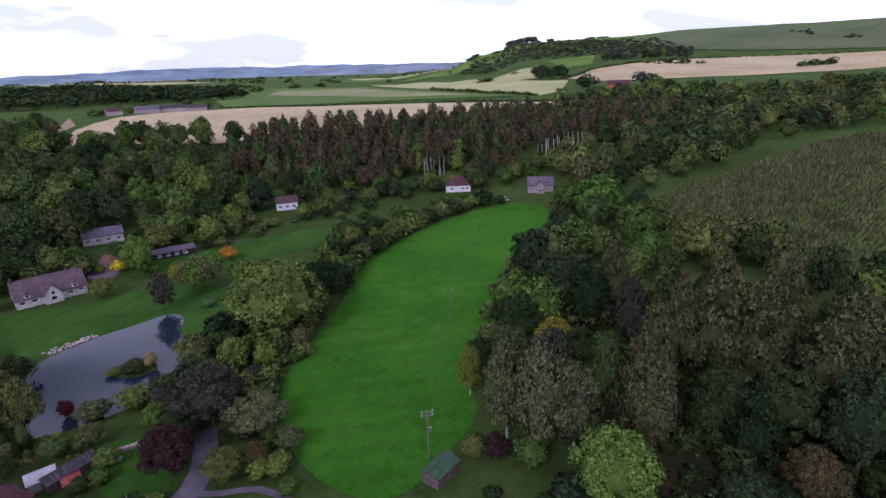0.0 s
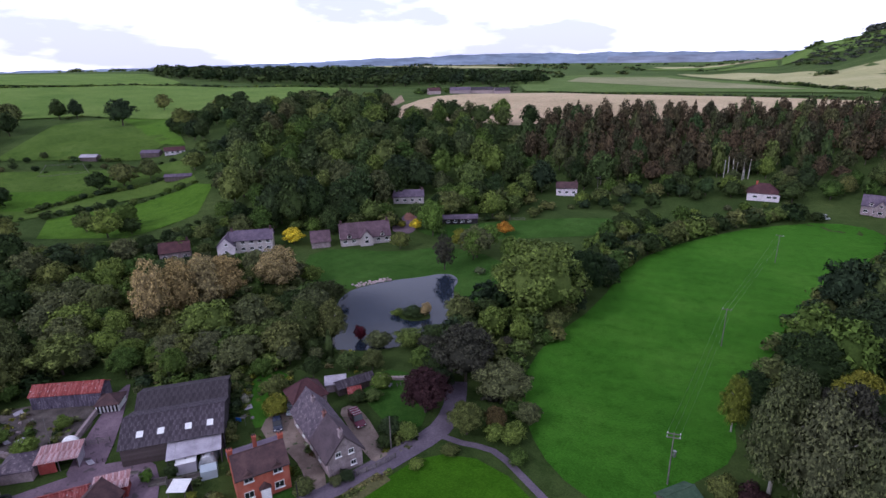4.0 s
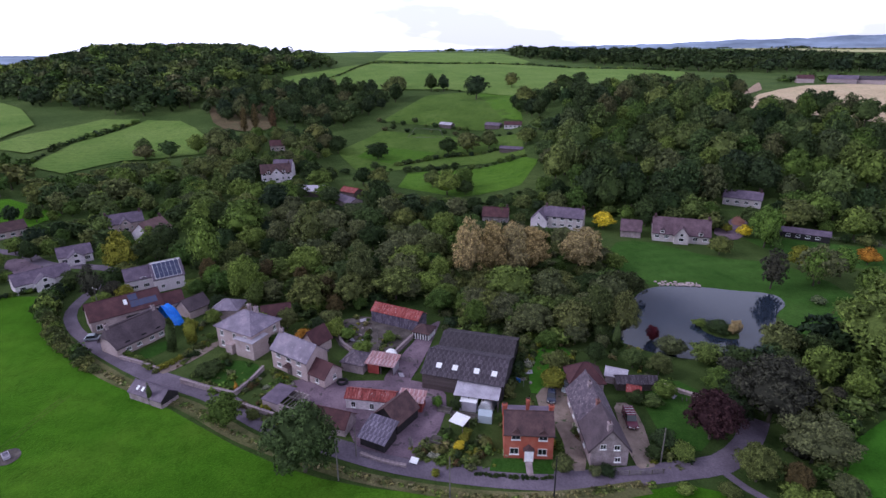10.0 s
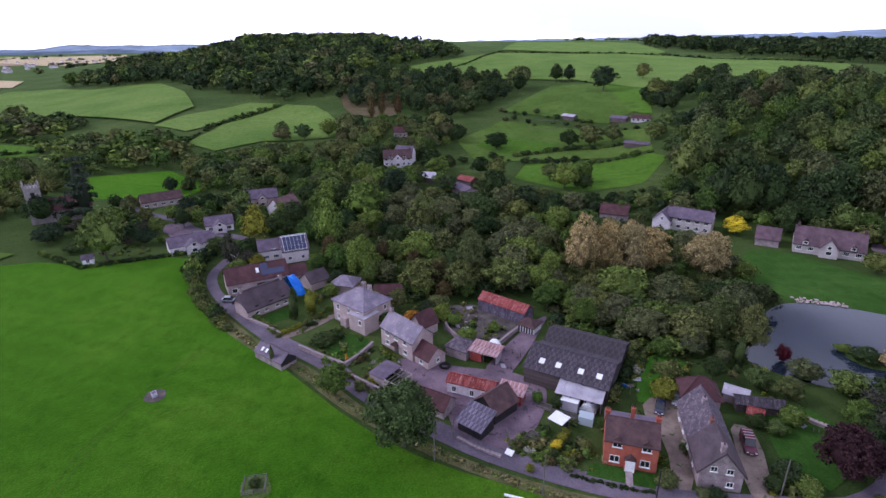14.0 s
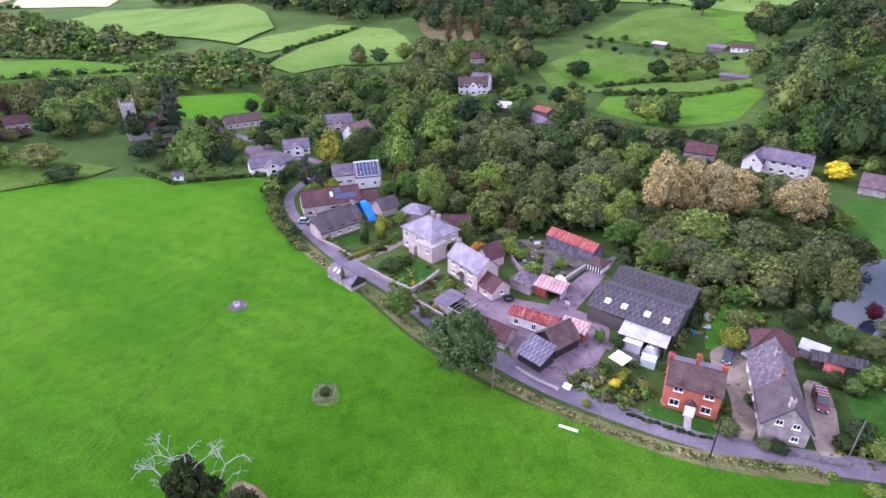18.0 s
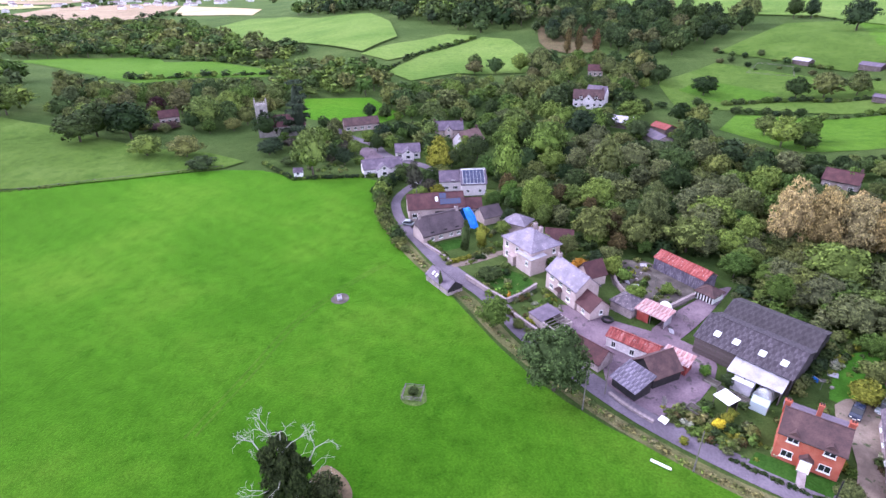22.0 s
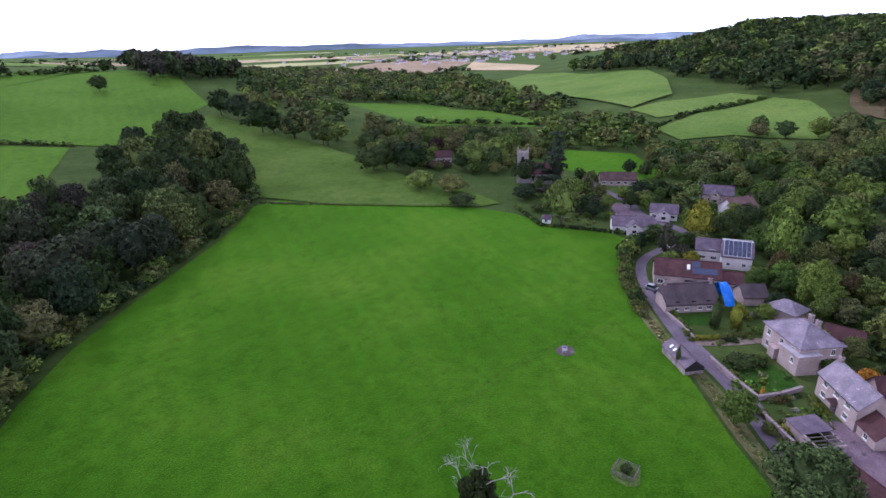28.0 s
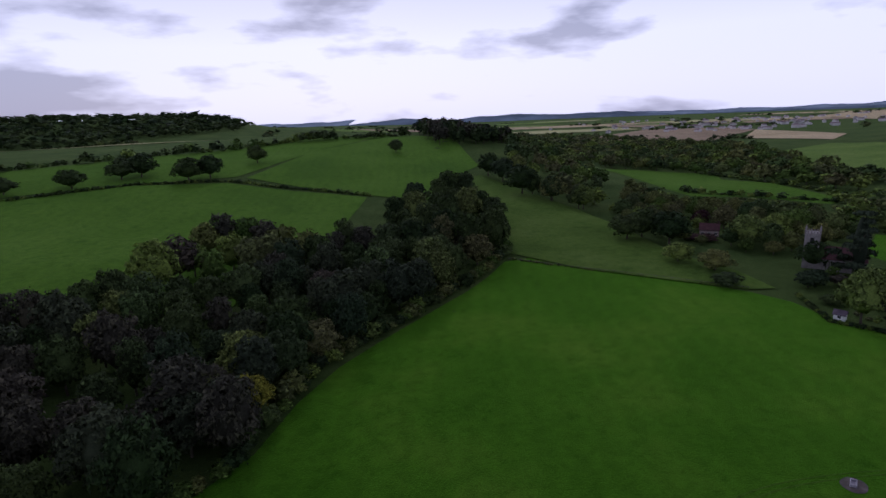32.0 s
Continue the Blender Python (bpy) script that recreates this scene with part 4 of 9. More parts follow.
woodland("spur_wood", "dark wood on the hill's flank", scatter([(-470, 50), (-520, 40), (-560, 60), (-640, 95), (-580, 180), (-480, 205), (-440, 165), (-404, 116), (-432, 96), (-462, 84)], 10, 25), (9, 17), (12, 18), [GREEN_DARK, WOODS, GREEN_DARK], MID_CROWNS, ("round",), 35)
woodland("far_ridge_wood", "long dark plantation on the skyline", scatter([(-560, 640), (-900, 620), (-1150, 800), (-700, 1200), (-420, 1150), (-300, 900), (-420, 720)], 21, 26), (14, 19), (22, 30), [GREEN_DARK], FAR_CROWNS, ("round",), 36)
woodland("valley_wood", "trees along the stream beyond the village", scatter([(-215, 30), (-240, 60), (-244, 100), (-215, 128), (-228, 140), (-262, 104), (-268, 78), (-300, 88), (-330, 70), (-310, 34), (-330, 20), (-265, 0), (-215, 8)], 8.0, 27), (7, 13), (11, 16), [GREEN_MID, GREEN_DARK, WOODS, OLIVE, GREEN_MID], LIGHT_CROWNS, ("round",), 37)
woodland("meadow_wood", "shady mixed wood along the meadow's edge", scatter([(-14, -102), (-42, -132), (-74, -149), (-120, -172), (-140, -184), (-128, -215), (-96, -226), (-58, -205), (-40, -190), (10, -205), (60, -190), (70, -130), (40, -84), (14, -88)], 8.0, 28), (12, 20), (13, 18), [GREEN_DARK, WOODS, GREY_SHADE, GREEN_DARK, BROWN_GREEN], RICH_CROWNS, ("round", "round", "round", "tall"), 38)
woodland("tall_clump", "tall dark clump at the wood's far end", scatter([(-134, -182), (-156, -190), (-186, -236), (-196, -276), (-164, -290), (-126, -244), (-118, -210)], 10.5, 128), (16, 24), (15, 20), [GREEN_DARK, GREEN_DARK, WOODS], RICH_CROWNS, ("round",), 138)
woodland("wood_back", "tall olive and brown trees at the back of the wood", [(-23.7, -226.2), (-38.3, -251.1), (-47.8, -257.0), (-56.2, -252.3), (-62.7, -244.0), (-66.9, -229.7), (-71.7, -215.4), (-29.5, -229.9), (-58.4, -223.2), (-43.7, -227.5), (-33.5, -214.8), (-48.6, -216.9), (-62.3, -207.1)], (14, 18), (15, 20), [OLIVE, BROWN_GREEN, GREEN_MID, OLIVE], MID_CROWNS, ("round",), 431)
woodland("wood_edge", "bushes along the wood's edge", along([(30, -92), (-12, -100), (-40, -129), (-72, -145), (-120, -168), (-157, -190), (-176, -222)], 3.2, 0.3, 8), (3, 6.5), (5, 8), [GREEN_MID, OLIVE, GREEN_DARK], LIGHT_CROWNS, ("bush",), 40, "bushes", False)
woodland("churchyard_trees", "mixed trees round the church and lanes", scatter([(-240, -118), (-236, -150), (-240, -180), (-258, -222), (-300, -240), (-330, -190), (-318, -112), (-290, -102), (-262, -108)], 8.6, 41), (6, 13), (9, 14), [GREEN_MID, OLIVE, WOODS, OLIVE], LIGHT_CROWNS, ("round",), 42)
woodland("stream_trees", "belt of trees along the valley stream", scatter([(-330, -190), (-300, -240), (-360, -285), (-378, -210), (-388, -152), (-425, -150), (-412, -90), (-372, -60), (-325, -66), (-322, -110)], 8.5, 43), (6, 13), (11, 15), [GREEN_MID, OLIVE, WOODS], FAR_CROWNS, ("round",), 44)
woodland("back_trees", "trees behind the houses", scatter([(-310, -58), (-375, -38), (-400, -5), (-365, 25), (-330, 14), (-268, -12), (-262, -36)], 8.5, 45), (7, 12), (12, 15), [OLIVE, GREEN_MID, WOODS], MID_CROWNS, ("round",), 46)
woodland("valley_trees", "hedges and copses of the lower valley", scatter([(-505, -305), (-450, -172), (-505, -150), (-620, -295), (-790, -420), (-880, -620), (-720, -640), (-560, -480), (-455, -395)], 12, 47), (8, 15), (14, 22), [OLIVE, GREEN_MID, WOODS], FAR_CROWNS, ("round",), 48)
woodland("paddock_hedges", "hedges and bushes between the paddocks", along([(-282, 122), (-268, 152), (-255, 190)], 4, 0.3, 5) + along([(-298, 112), (-284, 120)], 5, 0.3, 6) + along([(-392, 156), (-345, 192), (-305, 220)], 9, 0.45, 8) + along([(-418, 162), (-344, 212)], 8, 0.5, 9) + along([(-410, 300), (-372, 430)], 12, 0.4, 10) + along([(-500, 258), (-468, 284)], 9, 0.4, 12), (1.5, 5), (3, 7), [GREEN_DARK, GREEN_MID, WOODS], MID_CROWNS, ("round", "bush"), 87)
woodland("hill_belt", "belt of trees up the field's side", scatter([(-255, -222), (-268, -260), (-300, -350), (-390, -480), (-460, -600), (-560, -620), (-470, -470), (-380, -330), (-320, -280)], 11, 49), (9, 14), (12, 16), [GREEN_MID, WOODS], FAR_CROWNS, ("round",), 50)
woodland("hilltop_spinney", "long dark spinney on the hilltop", scatter([(-300, -470), (-330, -560), (-400, -660), (-520, -640), (-470, -560), (-380, -470)], 10, 51), (13, 20), (14, 18), [GREEN_DARK, BROWN_GREEN], FAR_CROWNS, ("round",), 52)
woodland("left_hill_wood", "dark wood over the distant hill", scatter([(420, -1350), (-60, -1400), (-380, -1620), (-440, -1800), (-500, -2100), (100, -2350), (700, -2200), (800, -1500)], 30, 53), (14, 22), (34, 44), [GREEN_DARK], TINY_CROWNS, ("round",), 54, stems=False)
woodland("clump", "clump of trees crowning the far hill", scatter([(245, 1950), (330, 1930), (345, 2010), (250, 2030)], 14, 55), (15, 21), (22, 28), [HAZE_GREYED], FAR_CROWNS, ("bush",), 56)
woodland("scrub", "scrubby woods on the far hillside", scatter([(60, 1500), (130, 1760), (230, 1960), (420, 1900), (640, 1700), (620, 1420), (400, 1290), (240, 1290), (110, 1330)], 19, 57), (3.5, 8), (12, 22), [HAZE_GREYED, HAZE_GREYED, WOODS], FAR_CROWNS, ("round", "bush"), 58)
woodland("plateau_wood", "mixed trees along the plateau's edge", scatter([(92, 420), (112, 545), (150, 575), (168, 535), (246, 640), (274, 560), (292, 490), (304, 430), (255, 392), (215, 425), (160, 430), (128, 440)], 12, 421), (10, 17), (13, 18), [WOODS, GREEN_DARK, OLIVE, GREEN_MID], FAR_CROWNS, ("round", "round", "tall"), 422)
woodland("farm_trees", "tall dark trees beside the plateau farm", [(180, 700), (192, 712), (258, 722), (270, 716), (266, 732), (246, 648)], (14, 19), (20, 26), [GREEN_DARK, HAZE_GREYED], FAR_CROWNS, ("round",), 423)
woodland("far_plantation", "dark plantation strip between far fields", scatter([(310, 1110), (576, 1298), (622, 1406), (350, 1218)], 15, 59), (10, 14), (15, 19), [HAZE_GREYED, GREEN_DARK], FAR_CROWNS, ("round",), 60)
hills = random.Random(77)
copses = []
for _ in range(200):
    bear, far = hills.choice((hills.uniform(-40, 62), hills.uniform(98, 185))), hills.uniform(1000, 3600)
    cx, cy = -far * math.sin(radians(bear)), far * math.cos(radians(bear))
    run, turn_, n = hills.uniform(20, 190), hills.uniform(0, 3.14), hills.randrange(4, 13)
    copses += [(cx + run * (k / n - 0.5) * math.cos(turn_) + hills.uniform(-9, 9), cy + run * (k / n - 0.5) * math.sin(turn_) + hills.uniform(-9, 9)) for k in range(n)]
woodland("distant_hedgerows", "hedgerow trees and copses over the far country", copses, (5, 11), (8, 20), [GREEN_DARK, WOODS], TINY_CROWNS, ("round", "bush"), 61, stems=False)
patch = random.Random(5)
for k in range(40):
    bear, far = patch.choice((patch.uniform(-36, 30), patch.uniform(104, 160))), patch.uniform(1750, 3600)
    cx, cy = -far * math.sin(radians(bear)), far * math.cos(radians(bear))
    a, lx, ly = radians(bear) + patch.uniform(-0.5, 0.5), patch.uniform(120, 330), patch.uniform(90, 240)
    ring = [(cx + u * lx * math.cos(a) - v * ly * math.sin(a), cy + u * lx * math.sin(a) + v * ly * math.cos(a)) for u, v in ((-1, -1), (1, -0.8), (1, 1), (-0.9, 1))]
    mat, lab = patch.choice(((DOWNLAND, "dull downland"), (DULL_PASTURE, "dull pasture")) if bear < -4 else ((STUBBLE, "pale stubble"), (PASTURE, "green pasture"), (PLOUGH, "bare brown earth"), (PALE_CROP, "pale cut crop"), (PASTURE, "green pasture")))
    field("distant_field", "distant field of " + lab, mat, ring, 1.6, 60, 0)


woodland("valley_floor_trees", "trees and copses over the valley floor", scatter([(-834, -994), (-1120, -1147), (-997, -805), (-715, -462), (-627, -300), (-527, -304), (-494, -433), (-400, -420)], 15, 401), (6, 12), (11, 19), [OLIVE, GREEN_MID, WOODS, GREY_GREEN], FAR_CROWNS, ("round", "bush"), 402, stems=False)
# A distant small town: pale walls and roofs among trees, too many and too far to tell apart.
town = random.Random(31)
tv, tf, ti = [], [], []
for k in range(130):
    bear, far = town.gauss(118, 7), town.uniform(1500, 2900)
    x, y = -far * math.sin(radians(bear)), far * math.cos(radians(bear))
    z, a, L, W, e = height(x, y) - 0.5, town.uniform(0, 3.14), town.uniform(5, 11), town.uniform(3.5, 5), town.uniform(4, 7)
    c, d, o = math.cos(a), math.sin(a), len(tv)
    for u, v, w in ((-L, -W, 0), (L, -W, 0), (L, W, 0), (-L, W, 0), (-L, -W, e), (L, -W, e), (L, W, e), (-L, W, e), (-L, 0, e + 3.5), (L, 0, e + 3.5)):
        tv.append((x + u * c - v * d, y + u * d + v * c, z + w))
    tf += [(o, o + 1, o + 5, o + 4), (o + 2, o + 3, o + 7, o + 6), (o + 1, o + 2, o + 6, o + 5), (o + 3, o, o + 4, o + 7), (o + 5, o + 6, o + 9, o + 9), (o + 7, o + 4, o + 8, o + 8), (o + 4, o + 5, o + 9, o + 8), (o + 6, o + 7, o + 8, o + 9)]
    ti += [0] * 6 + [1] * 2
TOWN_WALL = mottled("pale_distant_walls", (0.45, 0.42, 0.42), (0.6, 0.57, 0.57), (0.72, 0.69, 0.69), 0.02, 0.4, 0.9)
TOWN_ROOF = mottled("distant_roofs", (0.14, 0.10, 0.11), (0.22, 0.17, 0.18), (0.3, 0.25, 0.26), 0.02, 0.4, 0.8)
town_mesh = mesh_from("distant_town", tv, [f if f[2] != f[3] else f[:3] for f in tf])
town_mesh.materials.append(TOWN_WALL)
town_mesh.materials.append(TOWN_ROOF)
town_mesh.polygons.foreach_set("material_index", ti)
tagged(part("distant_town", town_mesh, None), "pale houses of a small town across the valley", "town", kind="stuff")
woodland("poplar_scrub", "low grey green scrub at the poplars' feet", scatter([(-112, 84), (-122, 72), (-140, 66), (-148, 78), (-146, 96), (-138, 116), (-130, 128), (-114, 122), (-107, 106)], 4.4, 201, 3, 2), (2.5, 6), (5, 9), [GREY_GREEN, OLIVE, GREEN_MID, OLIVE], RICH_CROWNS, ("round", "bush"), 202)
woodland("slope_garden_trees", "trees and bushes beside the slate house", scatter([(-148, 124), (-172, 116), (-206, 130), (-208, 168), (-178, 158), (-168, 148), (-160, 146)], 6.0, 203, 7, 9), (4, 11), (7, 12), [GREEN_DARK, GREEN_MID, WOODS, OLIVE], LIGHT_CROWNS, ("round",), 204)

woodland("larch_fringe", "mixed trees along the larch wood's foot", scatter([(-87, 281), (-54, 287), (-34, 302), (-6, 314), (22, 325), (45, 324), (47, 345), (4, 340), (-38, 328), (-86, 303)], 7.0, 211, 6, 8), (7, 14), (9, 14), [LARCH, GREEN_MID, WOODS, GREEN_DARK], LIGHT_CROWNS, ("round", "tall"), 212)
woodland("white_house_trees", "trees round the white house and its garden", scatter([(-300, 26), (-335, 12), (-385, 22), (-396, 60), (-392, 108), (-345, 112), (-318, 84), (-302, 74), (-290, 70), (-276, 80), (-262, 60), (-270, 36)], 8.0, 213, 7, 12), (6, 13), (9, 15), [GREEN_MID, GREEN_DARK, OLIVE, WOODS], LIGHT_CROWNS, ("round",), 214)

woodland("barn_scrub", "low scrub between the barn and the willows", scatter([(-96, 58), (-112, 61), (-102, 72), (-92, 76), (-88, 70)], 3.4, 221, 3, 2), (1.6, 5), (3, 6), [OLIVE, GREEN_MID, GREY_GREEN], LIGHT_CROWNS, ("round", "bush"), 222)
woodland("meadow_corner_bushes", "dark bushes in the meadow's shady corner", scatter([(2, 70), (16, 60), (36, 52), (66, 46), (66, 60), (34, 68), (14, 72)], 4.2, 223), (1.5, 6), (3, 7), [GREEN_DARK], LIGHT_CROWNS, ("round", "bush"), 224)
# ---- building materials ----
BRICK = mottled("orange_red_brick", (0.330, 0.078, 0.048), (0.410, 0.105, 0.066), (0.460, 0.150, 0.100), 0.5, 9, 0.85)
OLD_BRICK = mottled("sooty_old_brick", (0.16, 0.07, 0.06), (0.22, 0.10, 0.085), (0.30, 0.17, 0.15), 0.8, 9, 0.9)
STONE = mottled("grey_rubble_stone", (0.215, 0.171, 0.174), (0.313, 0.250, 0.261), (0.412, 0.335, 0.348), 0.9, 5, 0.9, bump=0.8, depth=0.08)
CREAM = mottled("cream_limestone_wall", (0.341, 0.265, 0.253), (0.422, 0.333, 0.323), (0.495, 0.396, 0.393), 0.4, 4, 0.9)
PALE_STONE = mottled("pale_limewashed_stone", (0.38, 0.335, 0.33), (0.48, 0.43, 0.425), (0.56, 0.51, 0.51), 0.5, 4, 0.9)
RENDER = mottled("white_render", (0.590, 0.534, 0.565), (0.698, 0.634, 0.675), (0.733, 0.667, 0.711), 0.3, 3, 0.8, bump=0.1)
SLATE = mottled("grey_slate_roof", (0.075, 0.057, 0.084), (0.116, 0.087, 0.125), (0.165, 0.123, 0.160), 0.5, 7, 0.6, bump=0.5)
PALE_SLATE = mottled("pale_lichened_slate", (0.135, 0.112, 0.153), (0.198, 0.166, 0.218), (0.286, 0.237, 0.282), 0.45, 6, 0.6, bump=0.5, speck=((0.403, 0.349, 0.380), 0.63, 2.0))
THATCH = mottled("weathered_thatch", (0.058, 0.044, 0.052), (0.084, 0.063, 0.074), (0.116, 0.087, 0.097), 0.35, 5, 0.95, bump=0.6, depth=0.06)
LICHEN = mottled("lichened_stone_tiles", (0.064, 0.052, 0.066), (0.101, 0.080, 0.102), (0.187, 0.148, 0.167), 1.1, 8, 0.9, bump=0.7, speck=((0.260, 0.221, 0.233), 0.60, 2.6))
TILE = mottled("brown_clay_tiles", (0.054, 0.032, 0.035), (0.080, 0.045, 0.047), (0.115, 0.066, 0.064), 0.6, 7, 0.85, bump=0.5)
PLUM_TILE = mottled("plum_brown_tiles", (0.075, 0.046, 0.058), (0.112, 0.070, 0.085), (0.155, 0.100, 0.118), 0.6, 7, 0.85, bump=0.5)
BRICK_PAVING = mottled("terracotta_paving", (0.16, 0.07, 0.05), (0.22, 0.10, 0.075), (0.28, 0.14, 0.10), 0.5, 6, 0.9)
PINK_TILE = mottled("faded_pink_tiles", (0.115, 0.066, 0.066), (0.160, 0.095, 0.095), (0.205, 0.130, 0.125), 0.6, 7, 0.85, bump=0.5)
RED_TILE = mottled("dark_red_tiles", (0.052, 0.021, 0.025), (0.074, 0.030, 0.034), (0.105, 0.046, 0.048), 0.5, 7, 0.8, bump=0.5)
WHITE_SHEET = mottled("whitened_sheet_roof", (0.30, 0.275, 0.32), (0.40, 0.37, 0.425), (0.48, 0.445, 0.50), 0.4, 6, 0.6, bump=0.15)
WHITE = mottled("white_paint", (0.72, 0.72, 0.72), (0.8, 0.8, 0.8), (0.84, 0.84, 0.84), 1, 8, 0.5, bump=0.05)
TIMBER = mottled("weathered_timber", (0.062, 0.045, 0.045), (0.102, 0.078, 0.077), (0.168, 0.136, 0.135), 1.5, 9, 0.85)
DARK_TIMBER = mottled("black_stained_timber", (0.012, 0.011, 0.012), (0.02, 0.018, 0.02), (0.035, 0.03, 0.03), 1.5, 9, 0.7)
OLD_POLE = mottled("grey_wooden_pole", (0.08, 0.075, 0.07), (0.14, 0.125, 0.115), (0.22, 0.2, 0.185), 1.0, 9, 0.85)
TARP = mottled("blue_tarpaulin", (0.01, 0.12, 0.55), (0.015, 0.17, 0.72), (0.04, 0.26, 0.8), 0.6, 3, 0.35, bump=0.5, depth=0.1)
GRAVEL = mottled("tan_gravel", (0.15, 0.115, 0.095), (0.215, 0.165, 0.135), (0.285, 0.225, 0.185), 0.4, 6, 0.95, speck=((0.07, 0.09, 0.04), 0.6, 0.7))
YARD = mottled("worn_yard_concrete", (0.111, 0.077, 0.101), (0.162, 0.113, 0.144), (0.231, 0.165, 0.198), 0.16, 3.5, 0.95, bump=0.3, speck=((0.080, 0.063, 0.071), 0.60, 0.5))
BROWN_EARTH = mottled("bare_brown_earth", (0.085, 0.062, 0.036), (0.130, 0.095, 0.055), (0.180, 0.135, 0.080), 0.3, 3, 0.95)
SOIL = mottled("trodden_garden_soil", (0.05, 0.042, 0.038), (0.09, 0.075, 0.068), (0.15, 0.13, 0.115), 0.3, 3, 0.95)
METAL = mottled("dull_grey_metal", (0.25, 0.25, 0.26), (0.35, 0.35, 0.36), (0.42, 0.42, 0.43), 2, 9, 0.4, 0.8, bump=0.1)
RUBBER = mottled("black_rubber", (0.012, 0.012, 0.012), (0.02, 0.02, 0.02), (0.03, 0.03, 0.03), 3, 12, 0.8)
ROOFING_RED = mottled("faded_red_sheet", (0.28, 0.05, 0.045), (0.38, 0.075, 0.06), (0.5, 0.22, 0.2), 0.5, 5, 0.6, squeeze=(1, 0.3, 1))


def streaked(name, dark, mid, light, rough=0.85, vary=0.12, spots=(0.34, 0.31, 0.33)):
    """Old sheet roofing: stains drawn out down the slope, lichen in spots, ribs across."""
    m, n, l, p = material(name, rough)
    r1 = ramp(n, [(0.34, dark), (0.5, mid), (0.68, light)])
    l.new(grain(n, l, 1.6, 6, 0.72, squeeze=(1.6, 0.22, 0.3)), r1.inputs[0])
    r2 = ramp(n, [(0.3, (0.45, 0.44, 0.46)), (0.5, (1, 1, 1)), (0.72, (1.6, 1.56, 1.55))])
    l.new(grain(n, l, 5.5, 4, 0.75, squeeze=(1, 0.7, 1)), r2.inputs[0])
    c = mixed(n, l, r1.outputs[0], r2.outputs[0], 0.9, "MULTIPLY")
    r3 = ramp(n, [(0.60, (0, 0, 0)), (0.66, (1, 1, 1))])
    l.new(grain(n, l, 2.3, 5, 0.7), r3.inputs[0])
    c = mixed(n, l, c, spots, r3.outputs[0])
    info = n.new("ShaderNodeObjectInfo")
    r4 = ramp(n, [(0, (1 - vary,) * 3), (1, (1 + vary,) * 3)])
    l.new(info.outputs["Random"], r4.inputs[0])
    c = mixed(n, l, c, r4.outputs[0], 1.0, "MULTIPLY")
    l.new(c, p.inputs["Base Color"])
    bumped(n, l, p, grain(n, l, 7, 4, 0.7), 0.5, 0.03)
    return m


def glassy(name, tone, rough=0.12, metal=0.0):
    m, n, l, p = material(name, rough, metal, 0.6)
    p.inputs["Base Color"].default_value = (*tone, 1)
    return m


FIBRE = streaked("grey_fibre_cement_sheet", (0.030, 0.024, 0.031), (0.058, 0.047, 0.059), (0.112, 0.094, 0.108), 0.9, 0.16, (0.23, 0.205, 0.225))
FIBRE_DARK = streaked("mossy_dark_sheet", (0.026, 0.021, 0.025), (0.046, 0.038, 0.045), (0.076, 0.064, 0.070), 0.9, 0.1, (0.10, 0.095, 0.085))
RUST = streaked("rusty_corrugated_iron", (0.095, 0.016, 0.014), (0.230, 0.040, 0.034), (0.370, 0.150, 0.140), 0.7, 0.1, (0.40, 0.30, 0.31))
RUST_PALE = streaked("streaked_red_and_white_iron", (0.170, 0.040, 0.036), (0.36, 0.20, 0.20), (0.50, 0.42, 0.45), 0.6, 0.2, (0.52, 0.47, 0.50))
IRON_BLUE = streaked("streaked_blue_grey_iron", (0.040, 0.034, 0.052), (0.110, 0.092, 0.135), (0.27, 0.235, 0.29), 0.6, 0.25, (0.40, 0.36, 0.40))
GLASS = glassy("dark_window_glass", (0.018, 0.02, 0.024))
POLY = mottled("milky_polythene", (0.55, 0.56, 0.6), (0.66, 0.67, 0.7), (0.74, 0.75, 0.78), 0.8, 4, 0.35, bump=0.15)
SOLAR = glassy("blue_solar_panel", (0.045, 0.052, 0.105), 0.15)
GREENHOUSE = glassy("pale_greenhouse_glass", (0.42, 0.5, 0.55), 0.15)
CAR_BLUE = glassy("dark_blue_car_paint", (0.012, 0.018, 0.045), 0.2)
CAR_SILVER = glassy("silver_car_paint", (0.42, 0.47, 0.5), 0.3, 0.5)
CAR_MAROON = glassy("maroon_van_paint", (0.10, 0.012, 0.03), 0.25)
CAR_WHITE = glassy("white_car_paint", (0.7, 0.7, 0.72), 0.3)


# ---- building blocks ----
def box(bm, x, y, z, sx, sy, sz, turn=0.0):
    """A box from its middle and its full sizes."""
    m = Matrix.Translation((x, y, z)) @ Matrix.Rotation(turn, 4, "Z") @ Matrix.Diagonal((sx, sy, sz, 1))
    bmesh.ops.create_cube(bm, size=1.0, matrix=m)
    return bm


def boxes(*rows):
    bm = bmesh.new()
    for row in rows:
        box(bm, *row)
    return bm


def solid(verts, faces):
    bm = bmesh.new()
    vs = [bm.verts.new(v) for v in verts]
    for f in faces:
        bm.faces.new([vs[i] for i in f])
    bmesh.ops.recalc_face_normals(bm, faces=bm.faces[:])
    return bm


def slab(a, b, c, d, thick):
    """A plate with four top corners."""
    low = [(p[0], p[1], p[2] - thick) for p in (a, b, c, d)]
    return solid([a, b, c, d, *low], [(0, 1, 2, 3), (7, 6, 5, 4), (0, 4, 5, 1), (1, 5, 6, 2), (2, 6, 7, 3), (3, 7, 4, 0)])


